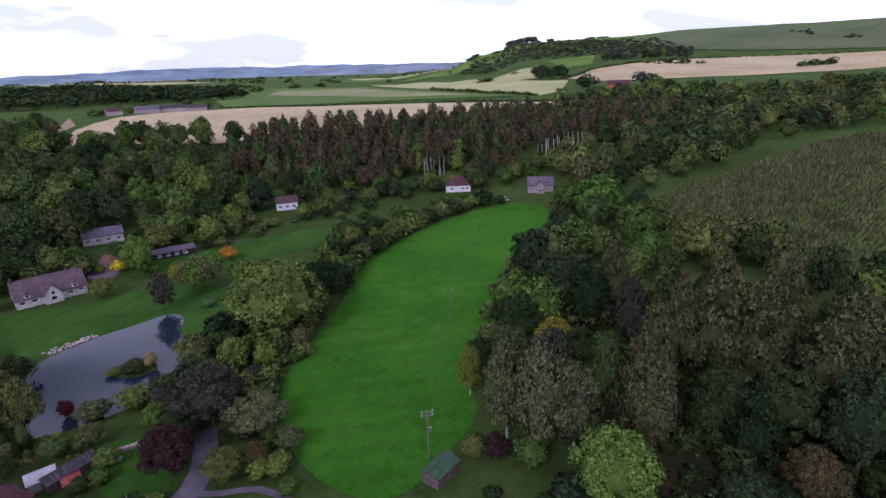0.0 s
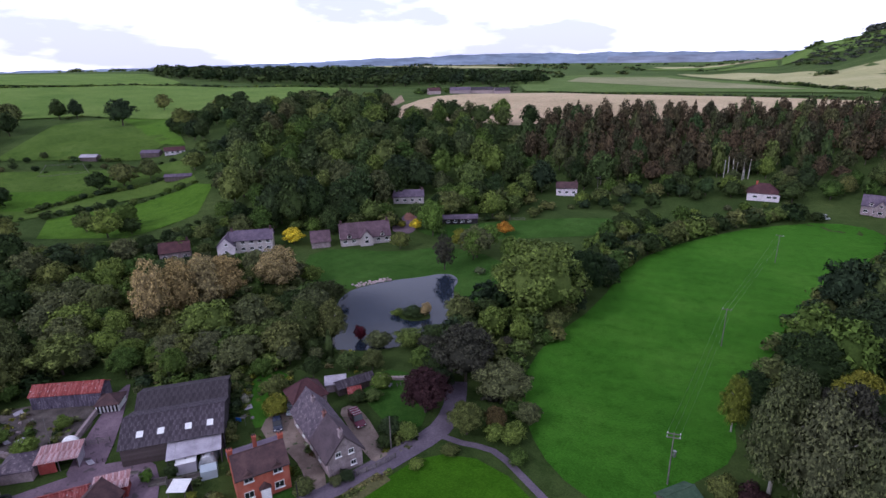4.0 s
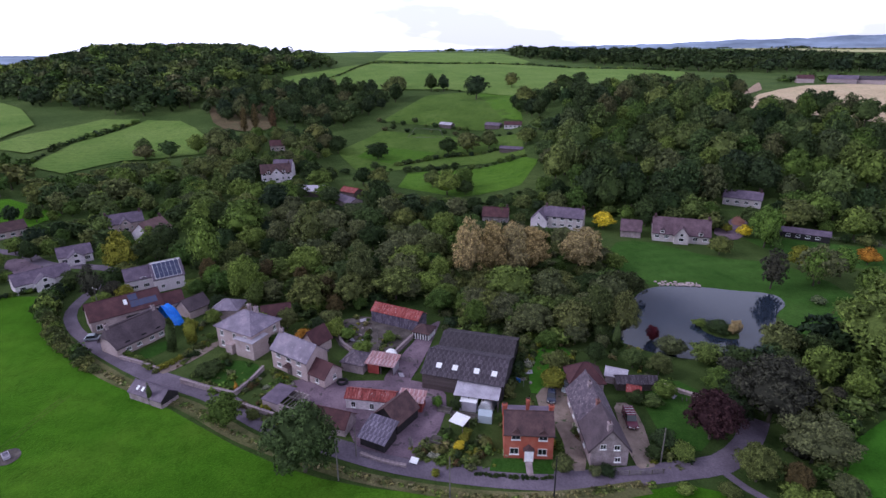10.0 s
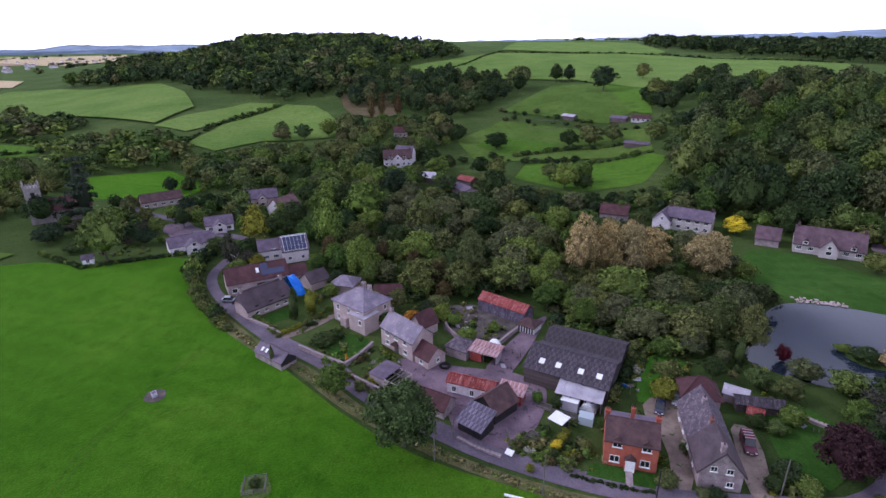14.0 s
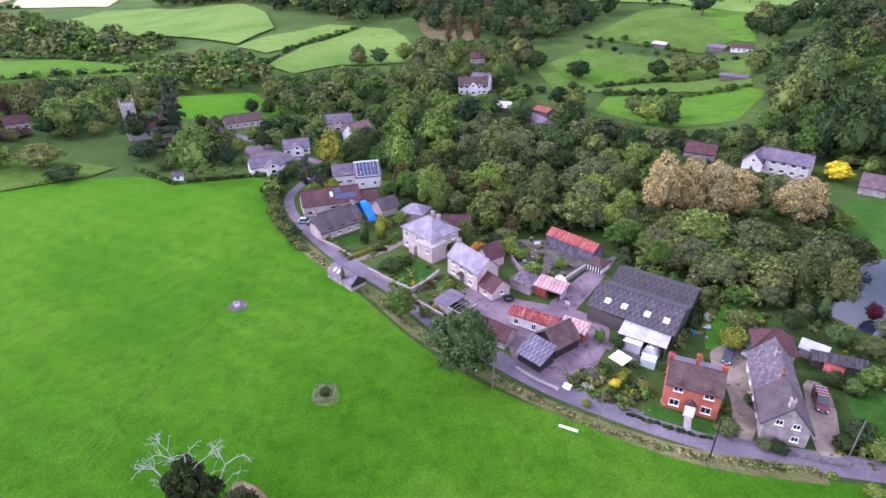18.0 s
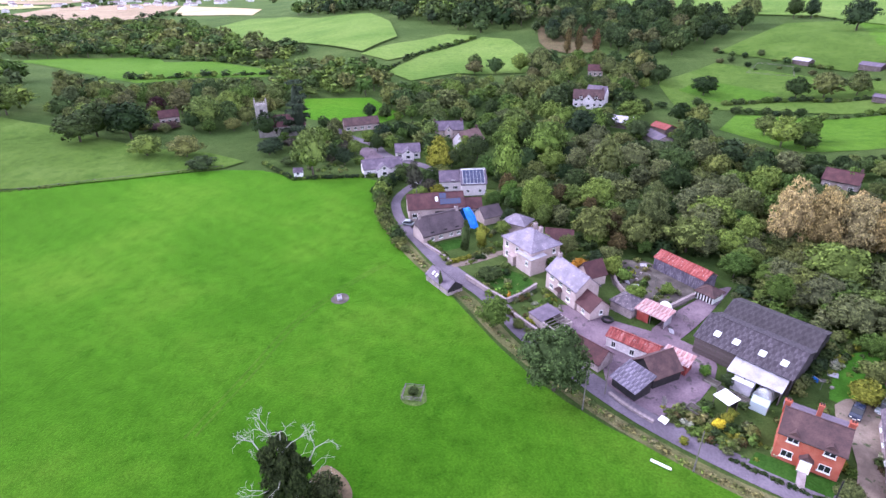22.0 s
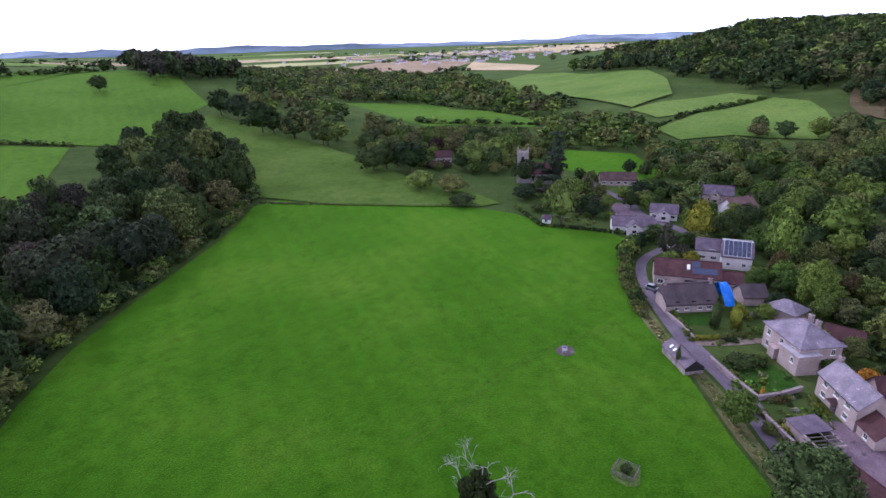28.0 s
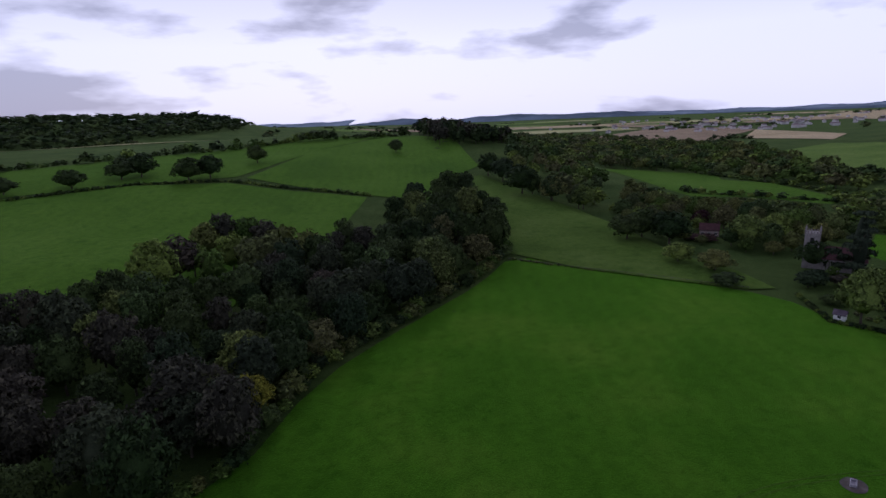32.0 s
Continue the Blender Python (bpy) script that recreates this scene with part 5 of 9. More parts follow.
def rod(bm, a, b, r0, r1=None, sides=8):
    a, b = Vector(a), Vector(b)
    d = b - a
    m = Matrix.Translation((a + b) / 2) @ d.to_track_quat("Z", "Y").to_matrix().to_4x4()
    bmesh.ops.create_cone(bm, cap_ends=True, segments=sides, radius1=r0, radius2=r0 if r1 is None else r1, depth=d.length, matrix=m)
    return bm


def base(name, label, category, x, y, yaw, group="", z=None):
    ob = new(name)
    ob.matrix_basis = pose(x, y, height(x, y) if z is None else z, 0, 0, yaw)
    return tagged(ob, label, category, group)


_win = {}


def window(parent, x, z, y, side, w=1.1, h=1.15, wall_turn=0.0, at=None, frame_mat=None, bars=1, name="window"):
    """A framed window with a sill, its panes set back in the frame, on a wall that faces the local side."""
    key = (w, h, bars, (frame_mat or WHITE).name)
    if key not in _win:
        f = 0.075
        wf, wp, wb, ws = (bpy.data.meshes.new(k) for k in ("window", "pane", "glazing_bar", "sill"))
        ring = [(s * (w / 2 - i * f), d, t * (h / 2 - i * f)) for d in (-0.05, 0.05) for i in (0, 1) for s, t in ((-1, -1), (1, -1), (1, 1), (-1, 1))]
        faces = []
        for k in range(4):
            j = (k + 1) % 4
            faces += [(k, j, 4 + j, 4 + k), (8 + k, 12 + k, 12 + j, 8 + j), (k, 8 + k, 8 + j, j), (4 + k, 4 + j, 12 + j, 12 + k)]
        for bm, me in ((solid(ring, faces), wf), (boxes((0, 0, 0, f * 0.8, 0.09, h - 2 * f)), wb), (boxes((0, -0.06, -h / 2 - 0.05, w + 0.2, 0.24, 0.09)), ws)):
            bm.to_mesh(me)
            bm.free()
            me.materials.append(frame_mat or WHITE)
        bm = boxes((0, 0.02, 0, w - 2 * f, 0.03, h - 2 * f))
        bm.to_mesh(wp)
        bm.free()
        wp.materials.append(GLASS)
        _win[key] = (wf, wp, wb, ws)
    wf, wp, wb, ws = _win[key]
    m = at if at is not None else Matrix.Translation((x, y, z)) @ Matrix.Rotation(wall_turn, 4, "Z")
    ob = part(name, wf, None, parent, "", m)
    if ob.parent.parent is None:
        part("pane", wp, None, ob)
        part("sill", ws, None, ob)
        for k in range(bars):
            part("glazing_bar", wb, None, ob, "", Matrix.Translation((-w / 2 + w * (k + 1) / (bars + 1), 0, 0)))
    else:
        part("pane", wp, None, ob.parent, "", m)
    return ob


def front_windows(house, W, spots, w=1.1, h=1.15, bars=1):
    for x, z in spots:
        window(house, x, z, -W / 2 - 0.03, 0, w, h, 0.0, bars=bars)


def end_windows(house, L, spots, sign=1, w=0.9, h=1.0):
    for y, z in spots:
        window(house, sign * (L / 2 + 0.03), z, y, 0, w, h, sign * math.pi / 2, at=Matrix.Translation((sign * (L / 2 + 0.03), y, z)) @ Matrix.Rotation(sign * math.pi / 2, 4, "Z"))


def chimney(house, x, y, z, h=1.5, w=0.7, mat=None, pots=2):
    ob = part("chimney", boxes((x, y, z + h / 2, w, w * 0.8, h), (x, y, z + h - 0.12, w + 0.16, w * 0.8 + 0.16, 0.12)), mat or BRICK, house)
    for k in range(pots):
        bm = bmesh.new()
        px = x + (k - (pots - 1) / 2) * 0.32
        rod(bm, (px, y, z + h), (px, y, z + h + 0.4), 0.12, 0.09)
        part("chimney_pot", bm, TILE, ob)
    return ob


def roof_pair(house, L, W, eave, ridge, mat, over=0.35, verge=0.3, thick=0.16, ridge_mat=None):
    """The two slopes of a gabled roof and its ridge."""
    k = (ridge - eave) / (W / 2)
    y, z = W / 2 + over, eave - k * over
    for s in (-1, 1):
        part("roof_slope", slab((-L / 2 - verge, s * y, z + thick), (L / 2 + verge, s * y, z + thick), (L / 2 + verge, 0, ridge + thick), (-L / 2 - verge, 0, ridge + thick), thick), mat, house)
    bm = bmesh.new()
    rod(bm, (-L / 2 - verge, 0, ridge + thick), (L / 2 + verge, 0, ridge + thick), 0.12, sides=6)
    part("ridge", bm, ridge_mat or mat, house)


def gutter(house, L, W, eave, sides=(-1, 1)):
    for s in sides:
        bm = bmesh.new()
        rod(bm, (-L / 2 - 0.25, s * (W / 2 + 0.42), eave - 0.12), (L / 2 + 0.25, s * (W / 2 + 0.42), eave - 0.12), 0.07, sides=6)
        part("gutter", bm, DARK_TIMBER, house)


def gable_walls(house, L, W, eave, ridge, mat):
    a, b = L / 2, W / 2
    part("wall", solid([(-a, -b, -0.4), (a, -b, -0.4), (a, b, -0.4), (-a, b, -0.4), (-a, -b, eave), (a, -b, eave), (a, b, eave), (-a, b, eave), (-a, 0, ridge), (a, 0, ridge)],
                        [(0, 1, 2, 3), (0, 1, 5, 4), (2, 3, 7, 6), (1, 2, 6, 9, 5), (3, 0, 4, 8, 7), (4, 5, 9, 8), (6, 7, 8, 9)]), mat, house)


def hip_roof(house, L, W, eave, ridge, mat, over=0.45, thick=0.16):
    a, b, r = L / 2 + over, W / 2 + over, max(0.05, (L - W) / 2)
    e = eave - 0.1 + thick
    low = eave - 0.1
    part("roof", solid([(-a, -b, e), (a, -b, e), (a, b, e), (-a, b, e), (-r, 0, ridge), (r, 0, ridge), (-a, -b, low), (a, -b, low), (a, b, low), (-a, b, low)],
                       [(0, 1, 5, 4), (1, 2, 5), (2, 3, 4, 5), (3, 0, 4), (6, 7, 1, 0), (7, 8, 2, 1), (8, 9, 3, 2), (9, 6, 0, 3), (9, 8, 7, 6)]), mat, house)
    for sx, sy in ((-1, -1), (1, -1), (1, 1), (-1, 1)):
        bm = bmesh.new()
        rod(bm, (sx * a, sy * b, e), (sx * r, 0, ridge), 0.11, sides=6)
        part("hip_tile_line", bm, mat, house)
    bm = bmesh.new()
    rod(bm, (-r, 0, ridge), (r, 0, ridge), 0.12, sides=6)
    part("ridge", bm, mat, house)


def plain_walls(house, L, W, h, mat):
    part("wall", boxes((0, 0, h / 2 - 0.2, L, W, h + 0.4)), mat, house)


def door(parent, x, y, w=0.95, h=2.05, mat=None, turn=0.0):
    m = Matrix.Translation((x, y, h / 2)) @ Matrix.Rotation(turn, 4, "Z")
    d = part("door", boxes((0, 0, 0, w, 0.1, h)), mat or WHITE, parent, "", m)
    part("door_frame", boxes((-w / 2 - 0.06, -0.01, 0, 0.12, 0.16, h), (w / 2 + 0.06, -0.01, 0, 0.12, 0.16, h), (0, -0.01, h / 2 + 0.06, w + 0.24, 0.16, 0.12)), TIMBER if mat else WHITE, d)
    part("handle", boxes((w * 0.36, -0.08, 0, 0.06, 0.06, 0.14)), METAL, d)
    return d


def gabled(name, label, x, y, yaw, L, W, eave, ridge, walls, roof, category="house", chimneys=(), fronts=(), ends=(), ends_left=(), doors=(), w=1.0, h=1.05, chimney_mat=None, z=None, verge=0.3, over=0.35, bars=1, door_mat=None):
    ob = base(name, label, category, x, y, yaw, "buildings of the village", z)
    gable_walls(ob, L, W, eave, ridge, walls)
    roof_pair(ob, L, W, eave, ridge, roof, over, verge)
    if category == "house":
        gutter(ob, L, W, eave)
    front_windows(ob, W, fronts, w, h, bars)
    end_windows(ob, L, ends, 1)
    end_windows(ob, L, ends_left, -1)
    for cx, cy in chimneys:
        chimney(ob, cx, cy, ridge - 0.5, 1.6, 0.75, chimney_mat)
    for dx in doors:
        door(ob, dx, -W / 2 - 0.04, mat=door_mat)
    return ob


def sheeted(parent, L, run, rise, x0, y0, z0, mat, rows, cols, name="roof_sheet", down=True):
    """Roof sheets laid in courses: each laps over the one below it."""
    slope = math.hypot(run, rise)
    w, d = L / cols, slope / rows
    me = bpy.data.meshes.new(name)
    bm = bmesh.new()
    n = 6
    for i in range(n):
        a, b = -w / 2 + w * i / n, -w / 2 + w * (i + 1) / n
        za, zb = (0.035 if i % 2 else 0.0), (0.0 if i % 2 else 0.035)
        vs = [bm.verts.new(p) for p in ((a, -d * 0.53, za), (b, -d * 0.53, zb), (b, d * 0.53, zb), (a, d * 0.53, za))]
        bm.faces.new(vs)
    bm.to_mesh(me)
    bm.free()
    me.materials.append(mat)
    tilt = math.atan2(rise, run)
    for r in range(rows):
        for c in range(cols):
            t = (r + 0.5) / rows
            m = Matrix.Translation((x0 - L / 2 + w * (c + 0.5), y0 + run * t, z0 + rise * t + 0.03 + 0.015 * (r % 2))) @ Matrix.Rotation(tilt, 4, "X") @ Matrix.Rotation(planting.uniform(-0.012, 0.012), 4, "Z") @ Matrix.Rotation(radians(1.0), 4, "X")
            part(name, me, None, parent, "", m)


# ---- lanes, yards and drives ----
strip("lane", "worn grey country lane through the village", ASPHALT, [(-48, 91), (-44.5, 83), (-43.4, 75), (-45.8, 67), (-49, 58), (-53.1, 48.7), (-59.6, 38.5), (-68.7, 27.4), (-77.6, 19.5), (-89.4, 10.4), (-105, 1.9), (-118.7, -8.6), (-135.8, -18.2), (-144, -22.2)], 4.4, 0.10)
strip("lane_end", "narrow lane leaving the village between hedges", ASPHALT, [(-136, -18.6), (-143, -22), (-152.4, -25.6), (-164, -27), (-178, -22.5), (-193, -15.5)], 3.0, 0.085)
strip("side_lane", "narrow track along the meadow hedge", ASPHALT, [(-43.5, 73.5), (-38, 73.5), (-32, 74.2), (-25.5, 70.8), (-18, 66), (-8, 60)], 1.4, 0.09)
strip("upper_lane", "grey lane climbing past the bungalows", ASPHALT, [(-192, -16.5), (-200, -26), (-206, -35), (-214, -41), (-224, -46), (-240, -62), (-262, -76)], 4.0, 0.11)
field("turning_place", "grey parking place before the bungalows", YARD, [(-198, -43), (-206, -38), (-216, -42), (-222, -50), (-212, -50), (-204, -47)], 0.10, 5)
strip("verge", "dry grass verge beside the lane", DRY_TURF, [(-45, 60), (-49.5, 46.5), (-56.2, 35.5), (-65.5, 24.4), (-74.6, 16.2), (-86.8, 7.2), (-102.5, -1.4), (-116.4, -11.9), (-134, -21.6), (-151, -29)], 2.0, 0.09, "verge")
strip("dry_fringe", "pale dry grass along the meadow's edge", DRY_TURF, [(-46.6, 60), (-51.2, 45), (-58, 33.6), (-67.4, 22.4), (-76.6, 14), (-88.8, 4.8), (-104.2, -3.8), (-118, -14.2), (-134, -23.6)], 2.4, 0.10, "verge")
field("yard", "grey concrete farmyard with worn patches", YARD, [(-97, 27), (-88, 44), (-80.5, 43.5), (-71, 35.5), (-67, 28), (-70, 24.5), (-76, 22.5), (-84, 23), (-91, 18), (-100, 14), (-103, 18), (-98, 24)], 0.11, 6)
field("track", "pale stony track beside the barn", YARD, [(-88, 37), (-97, 46), (-108, 55), (-112, 58), (-110, 53), (-100, 41), (-92, 33)], 0.12, 6)
field("plot", "untidy bare plot behind the yard", SOIL, [(-99, 37), (-105, 47), (-112, 49), (-123, 43), (-124, 34), (-114, 30), (-104, 33)], 0.10, 6)
field("drive", "gravel drive between the houses", GRAVEL, [(-54, 51.5), (-52.5, 54.5), (-62, 60), (-69, 65), (-75, 67.5), (-75, 60), (-69, 57), (-63, 56.8)], 0.115, 5)
field("forecourt", "gravel parking strip beside the cottage", GRAVEL, [(-48.5, 61.5), (-47.5, 64.5), (-52, 67.8), (-58, 72), (-63, 74), (-64.5, 71), (-59, 67.5), (-53.5, 63.8)], 0.115, 5)
field("garden_path", "pale path up to the house", GRAVEL, [(-117.5, -6.5), (-121, 0.2), (-126, 6.8), (-128, 5.5), (-123, -2), (-119.5, -8)], 0.115, 4)
field("front_lawn", "front garden lawn of the brick house", LAWN, [(-62.5, 42), (-57, 51), (-54.5, 48.6), (-59.8, 39.4)], 0.115, 4, 0)
field("round_lawn", "small lawns in a walled garden", LAWN, [(-119, 4), (-112, -1), (-103.5, 6), (-107, 13), (-114, 12)], 0.10, 4)
field("cottage_lawn", "side lawn below the purple tree", LAWN, [(-65, 78), (-50, 70), (-46, 76), (-56, 90), (-66, 88)], 0.10, 6)
field("thatch_lawn", "small front lawn", LAWN, [(-131, -12), (-125.5, -10.5), (-131, -2), (-134.5, -5)], 0.10, 4)
field("back_garden", "rough back garden lawn", LONG_MEADOW, [(-73, 58), (-80, 62), (-90, 72), (-84, 78), (-74, 70)], 0.09, 6)
field("lower_garden", "lawn and vegetable garden by the trees", LAWN, [(-60, 200), (-100, 178), (-118, 182), (-70, 225), (-40, 240), (-25, 228)], 0.10, 10)

# ---- the houses along the lane ----
brick = base("brick_house", "orange-red brick house with clay tiled roof and white windows", "house", -62.3, 48.9, 58.4, "buildings of the village")
gable_walls(brick, 8.2, 6.0, 5.0, 7.3, BRICK)
roof_pair(brick, 8.2, 6.0, 5.0, 7.3, TILE, 0.35, 0.15)
gutter(brick, 8.2, 6.0, 5.0, (-1,))
front_windows(brick, 6.0, [(-2.4, 1.5), (2.3, 1.5)], 1.5, 1.25)
front_windows(brick, 6.0, [(-2.2, 4.35), (2.3, 4.35)], 1.45, 1.05)
for x in (-2.2, 2.3):
    part("dormer_gable", solid([(x - 1.0, -3.1, 4.95), (x + 1.0, -3.1, 4.95), (x, -3.1, 5.85), (x, -1.9, 5.85)], [(0, 1, 2), (1, 3, 2), (0, 2, 3)]), TILE, brick)
porch = part("porch", solid([(-0.95, -3.9, 2.1), (0.95, -3.9, 2.1), (0, -3.9, 3.0), (-0.95, -3.0, 2.1), (0.95, -3.0, 2.1), (0, -3.0, 3.0)], [(0, 1, 2), (0, 2, 5, 3), (2, 1, 4, 5), (0, 3, 4, 1)]), TILE, brick, "small tiled porch roof")
for x in (-0.75, 0.75):
    part("porch_wall", boxes((x, -3.45, 1.05, 0.14, 0.9, 2.1)), BRICK, porch)
door(brick, 0, -3.9, 1.25, 2.05)
part("rear_wing", boxes((0, 4.6, 1.9, 8.0, 3.2, 3.8)), BRICK, brick)
part("rear_roof", slab((-4.3, 2.9, 4.5), (4.3, 2.9, 4.5), (4.3, 6.4, 3.9), (-4.3, 6.4, 3.9), 0.15), SLATE, brick, "flat grey rear roof")
chimney(brick, -4.0, 1.2, 5.6, 2.2, 0.8)
chimney(brick, 4.0, 1.2, 5.6, 2.2, 0.8)
chimney(brick, 0.2, 3.6, 4.6, 2.6, 0.6)
part("path_step", boxes((0, -5.9, 0.1, 1.1, 4.0, 0.2)), STONE, brick, "stone garden path")

cot = base("long_cottage", "long stone cottage, thatched in front, stone tiles behind", "house", -59.8, 62.1, 152.3, "buildings of the village")
gable_walls(cot, 17.6, 6.2, 3.3, 6.9, STONE)
for x0, x1, mat, t, lab in ((-9.1, -1.5, THATCH, 0.42, "dark thatch"), (-1.5, 9.1, LICHEN, 0.16, "lichened stone tiles")):
    for s in (-1, 1):
        part("roof_slope", slab((x0, s * 3.6, 2.75 + t), (x1, s * 3.6, 2.75 + t), (x1, 0, 6.95 + t), (x0, 0, 6.95 + t), t), mat, cot, lab)
    bm = bmesh.new()
    rod(bm, (x0, 0, 6.95 + t), (x1, 0, 6.95 + t), 0.16, sides=6)
    part("ridge", bm, mat, cot)
end_windows(cot, 17.6, [(-1.4, 1.3), (-1.1, 3.7), (1.2, 3.9)], -1, 1.0, 0.95)
for cx, mat in ((-8.2, STONE), (-1.2, OLD_BRICK), (4.4, STONE)):
    chimney(cot, cx, 0.3, 6.4, 1.8 if cx < -5 else 1.2, 0.75, mat)
for x in (-5, -1, 3, 6.5):
    window(cot, x, 1.5, 3.13, 0, 1.0, 1.0, math.pi, at=Matrix.Translation((x, 3.13, 1.5)) @ Matrix.Rotation(math.pi, 4, "Z"))
red_barn = base("red_roofed_outhouse", "outhouse with steep dark red hipped roof", "outhouse", -71.5, 69.8, 62, "buildings of the village")
plain_walls(red_barn, 6.6, 5.4, 2.6, STONE)
hip_roof(red_barn, 6.6, 5.4, 2.7, 5.8, RED_TILE)

# ---- the big barn, its lean-tos ----
barn = base("farm_barn", "large grey corrugated barn with dark timber sides", "barn", -84.9, 50.3, 45.2, "buildings of the farmyard")
for x in (-8, -4, 0, 4, 8):
    for y in (-5.2, 5.2):
        part("post", boxes((x, y, 1.8, 0.3, 0.3, 3.6)), TIMBER, barn)
part("back_wall", boxes((0, 5.45, 1.9, 16.8, 0.2, 3.9)), DARK_TIMBER, barn)
for s in (-1, 1):
    part("gable_wall", solid([(s * 8.35, -5.4, -0.2), (s * 8.35, 5.4, -0.2), (s * 8.35, 5.4, 3.9), (s * 8.35, 0, 6.2), (s * 8.35, -5.4, 3.9), (s * 8.15, -5.4, -0.2), (s * 8.15, 5.4, -0.2), (s * 8.15, 5.4, 3.9), (s * 8.15, 0, 6.2), (s * 8.15, -5.4, 3.9)], [(0, 1, 2, 3, 4), (9, 8, 7, 6, 5), (0, 5, 6, 1), (1, 6, 7, 2), (2, 7, 8, 3), (3, 8, 9, 4), (4, 9, 5, 0)]), FIBRE_DARK, barn)
me = bpy.data.meshes.new("board")
bm = boxes((0, 0, 1.85, 0.24, 0.05, 3.7))
bm.to_mesh(me)
bm.free()
me.materials.append(TIMBER)
for k in range(32):
    part("board", me, None, barn, "", Matrix.Translation((-8.2 + 0.27 * k, -5.45 + 0.02 * (k % 2), 0)))
for s in (-1, 1):
    part("roof_deck", slab((-8.6, s * 5.9, 3.72), (8.6, s * 5.9, 3.72), (8.6, 0, 6.24), (-8.6, 0, 6.24), 0.08), FIBRE_DARK, barn)
sheeted(barn, 17.2, 5.9, 2.52, 0, -5.9, 3.72, FIBRE, 3, 16)
sheeted(barn, 17.2, 5.9, -2.52, 0, 0, 6.24, FIBRE, 3, 16)
bm = bmesh.new()
rod(bm, (-8.6, 0, 6.32), (8.6, 0, 6.32), 0.14, sides=6)
part("ridge", bm, FIBRE, barn)
for x in (-5.3, -1.9, 2.6, 6.2):
    part("skylight", slab((x - 0.55, -4.15, 4.60), (x + 0.55, -4.15, 4.60), (x + 0.55, -3.0, 5.09), (x - 0.55, -3.0, 5.09), 0.05), WHITE, barn, "translucent white roof light")
for y0, z0, y1, z1 in ((5.9, 3.65, 10.0, 5.2), (14.4, 3.65, 10.0, 5.2)):
    part("rear_roof_deck", slab((-8.4, y0, z0), (8.4, y0, z0), (8.4, y1, z1), (-8.4, y1, z1), 0.12), FIBRE_DARK, barn, "mossy dark rear roof")
sheeted(barn, 16.8, 4.1, 1.55, 0, 5.9, 3.66, FIBRE_DARK, 2, 14, "rear_roof_sheet")
for row in ((0, 14.0, 1.6, 16.4, 0.2, 3.6), (8.2, 9.9, 1.7, 0.2, 8.0, 3.8), (-8.2, 9.9, 1.7, 0.2, 8.0, 3.8)):
    part("rear_shed_wall", boxes(row), DARK_TIMBER, barn)
lean = base("white_roofed_shed", "open shed with pale whitened sheet roof", "shed", -77.5, 48.2, 49, "buildings of the farmyard")
part("roof", slab((-4.4, -2.7, 2.75), (4.4, -2.7, 2.75), (4.4, 2.6, 3.55), (-4.4, 2.6, 3.55), 0.1), WHITE_SHEET, lean)
part("back_wall", boxes((0, 2.4, 1.5, 8.4, 0.12, 3.2)), TIMBER, lean)
part("side_wall", boxes((4.2, 0, 1.3, 0.12, 4.8, 2.7)), FIBRE_DARK, lean)
for x in (-4.2, -1.4, 1.4, 4.2):
    part("post", boxes((x, -2.5, 1.3, 0.16, 0.16, 2.7)), TIMBER, lean)
for x in (-3, 0, 3):
    part("sheet_joint", slab((x - 0.04, -2.7, 2.78), (x + 0.04, -2.7, 2.78), (x + 0.04, 2.6, 3.58), (x - 0.04, 2.6, 3.58), 0.03), METAL, lean)

# ---- the large house, the farmhouse and their outbuildings ----
hip = base("hipped_house", "cream stone house with hipped pale slate roof", "house", -123.0, 12.6, 35, "buildings of the village")
plain_walls(hip, 11.0, 9.0, 5.5, CREAM)
hip_roof(hip, 11.0, 9.0, 5.5, 8.6, PALE_SLATE)
front_windows(hip, 9.0, [(-3.8, 1.5), (0.2, 4.1), (-3.8, 4.1), (3.6, 4.1), (3.6, 1.5)], 1.0, 1.4)
end_windows(hip, 11.0, [(2.6, 4.2), (2.6, 1.6)], 1, 0.9, 1.3)
part("porch", boxes((-0.6, -5.2, 1.2, 2.0, 1.4, 2.4), (-0.6, -5.2, 2.5, 2.3, 1.7, 0.15)), CREAM, hip)
part("side_wing", boxes((4.0, -3.2, 2.2, 5.5, 4.6, 4.4)), CREAM, hip)
part("wing_roof", slab((1.1, -5.8, 4.45), (7.0, -5.8, 4.45), (7.0, -0.7, 4.6), (1.1, -0.7, 4.6), 0.14), WHITE_SHEET, hip, "pale flat lead roof")
window(hip, 5.2, 2.9, -5.53, 0, 0.9, 1.2)
chimney(hip, 1.6, 1.4, 7.6, 1.8, 0.9, STONE)
chimney(hip, -1.4, 2.2, 7.4, 1.7, 0.9, STONE)
farm = gabled("farmhouse", "stone farmhouse with slate roof", -106.4, 20.4, 28.4, 10.9, 6.0, 4.6, 7.3, CREAM, PALE_SLATE, chimneys=[(-5.0, 0)], fronts=[(-3.2, 1.4), (3.0, 1.4), (-3.2, 3.7), (0, 3.7), (3.0, 3.7)], w=1.3, h=1.05, bars=2, chimney_mat=STONE)
part("porch_roof", solid([(-0.9, -4.2, 2.2), (0.9, -4.2, 2.2), (0, -4.2, 3.0), (-0.9, -3.0, 2.2), (0.9, -3.0, 2.2), (0, -3.0, 3.0)], [(0, 1, 2), (0, 2, 5, 3), (2, 1, 4, 5), (0, 3, 4, 1)]), TILE, farm)
door(farm, 0, -3.06, 1.0, 2.0, TIMBER)
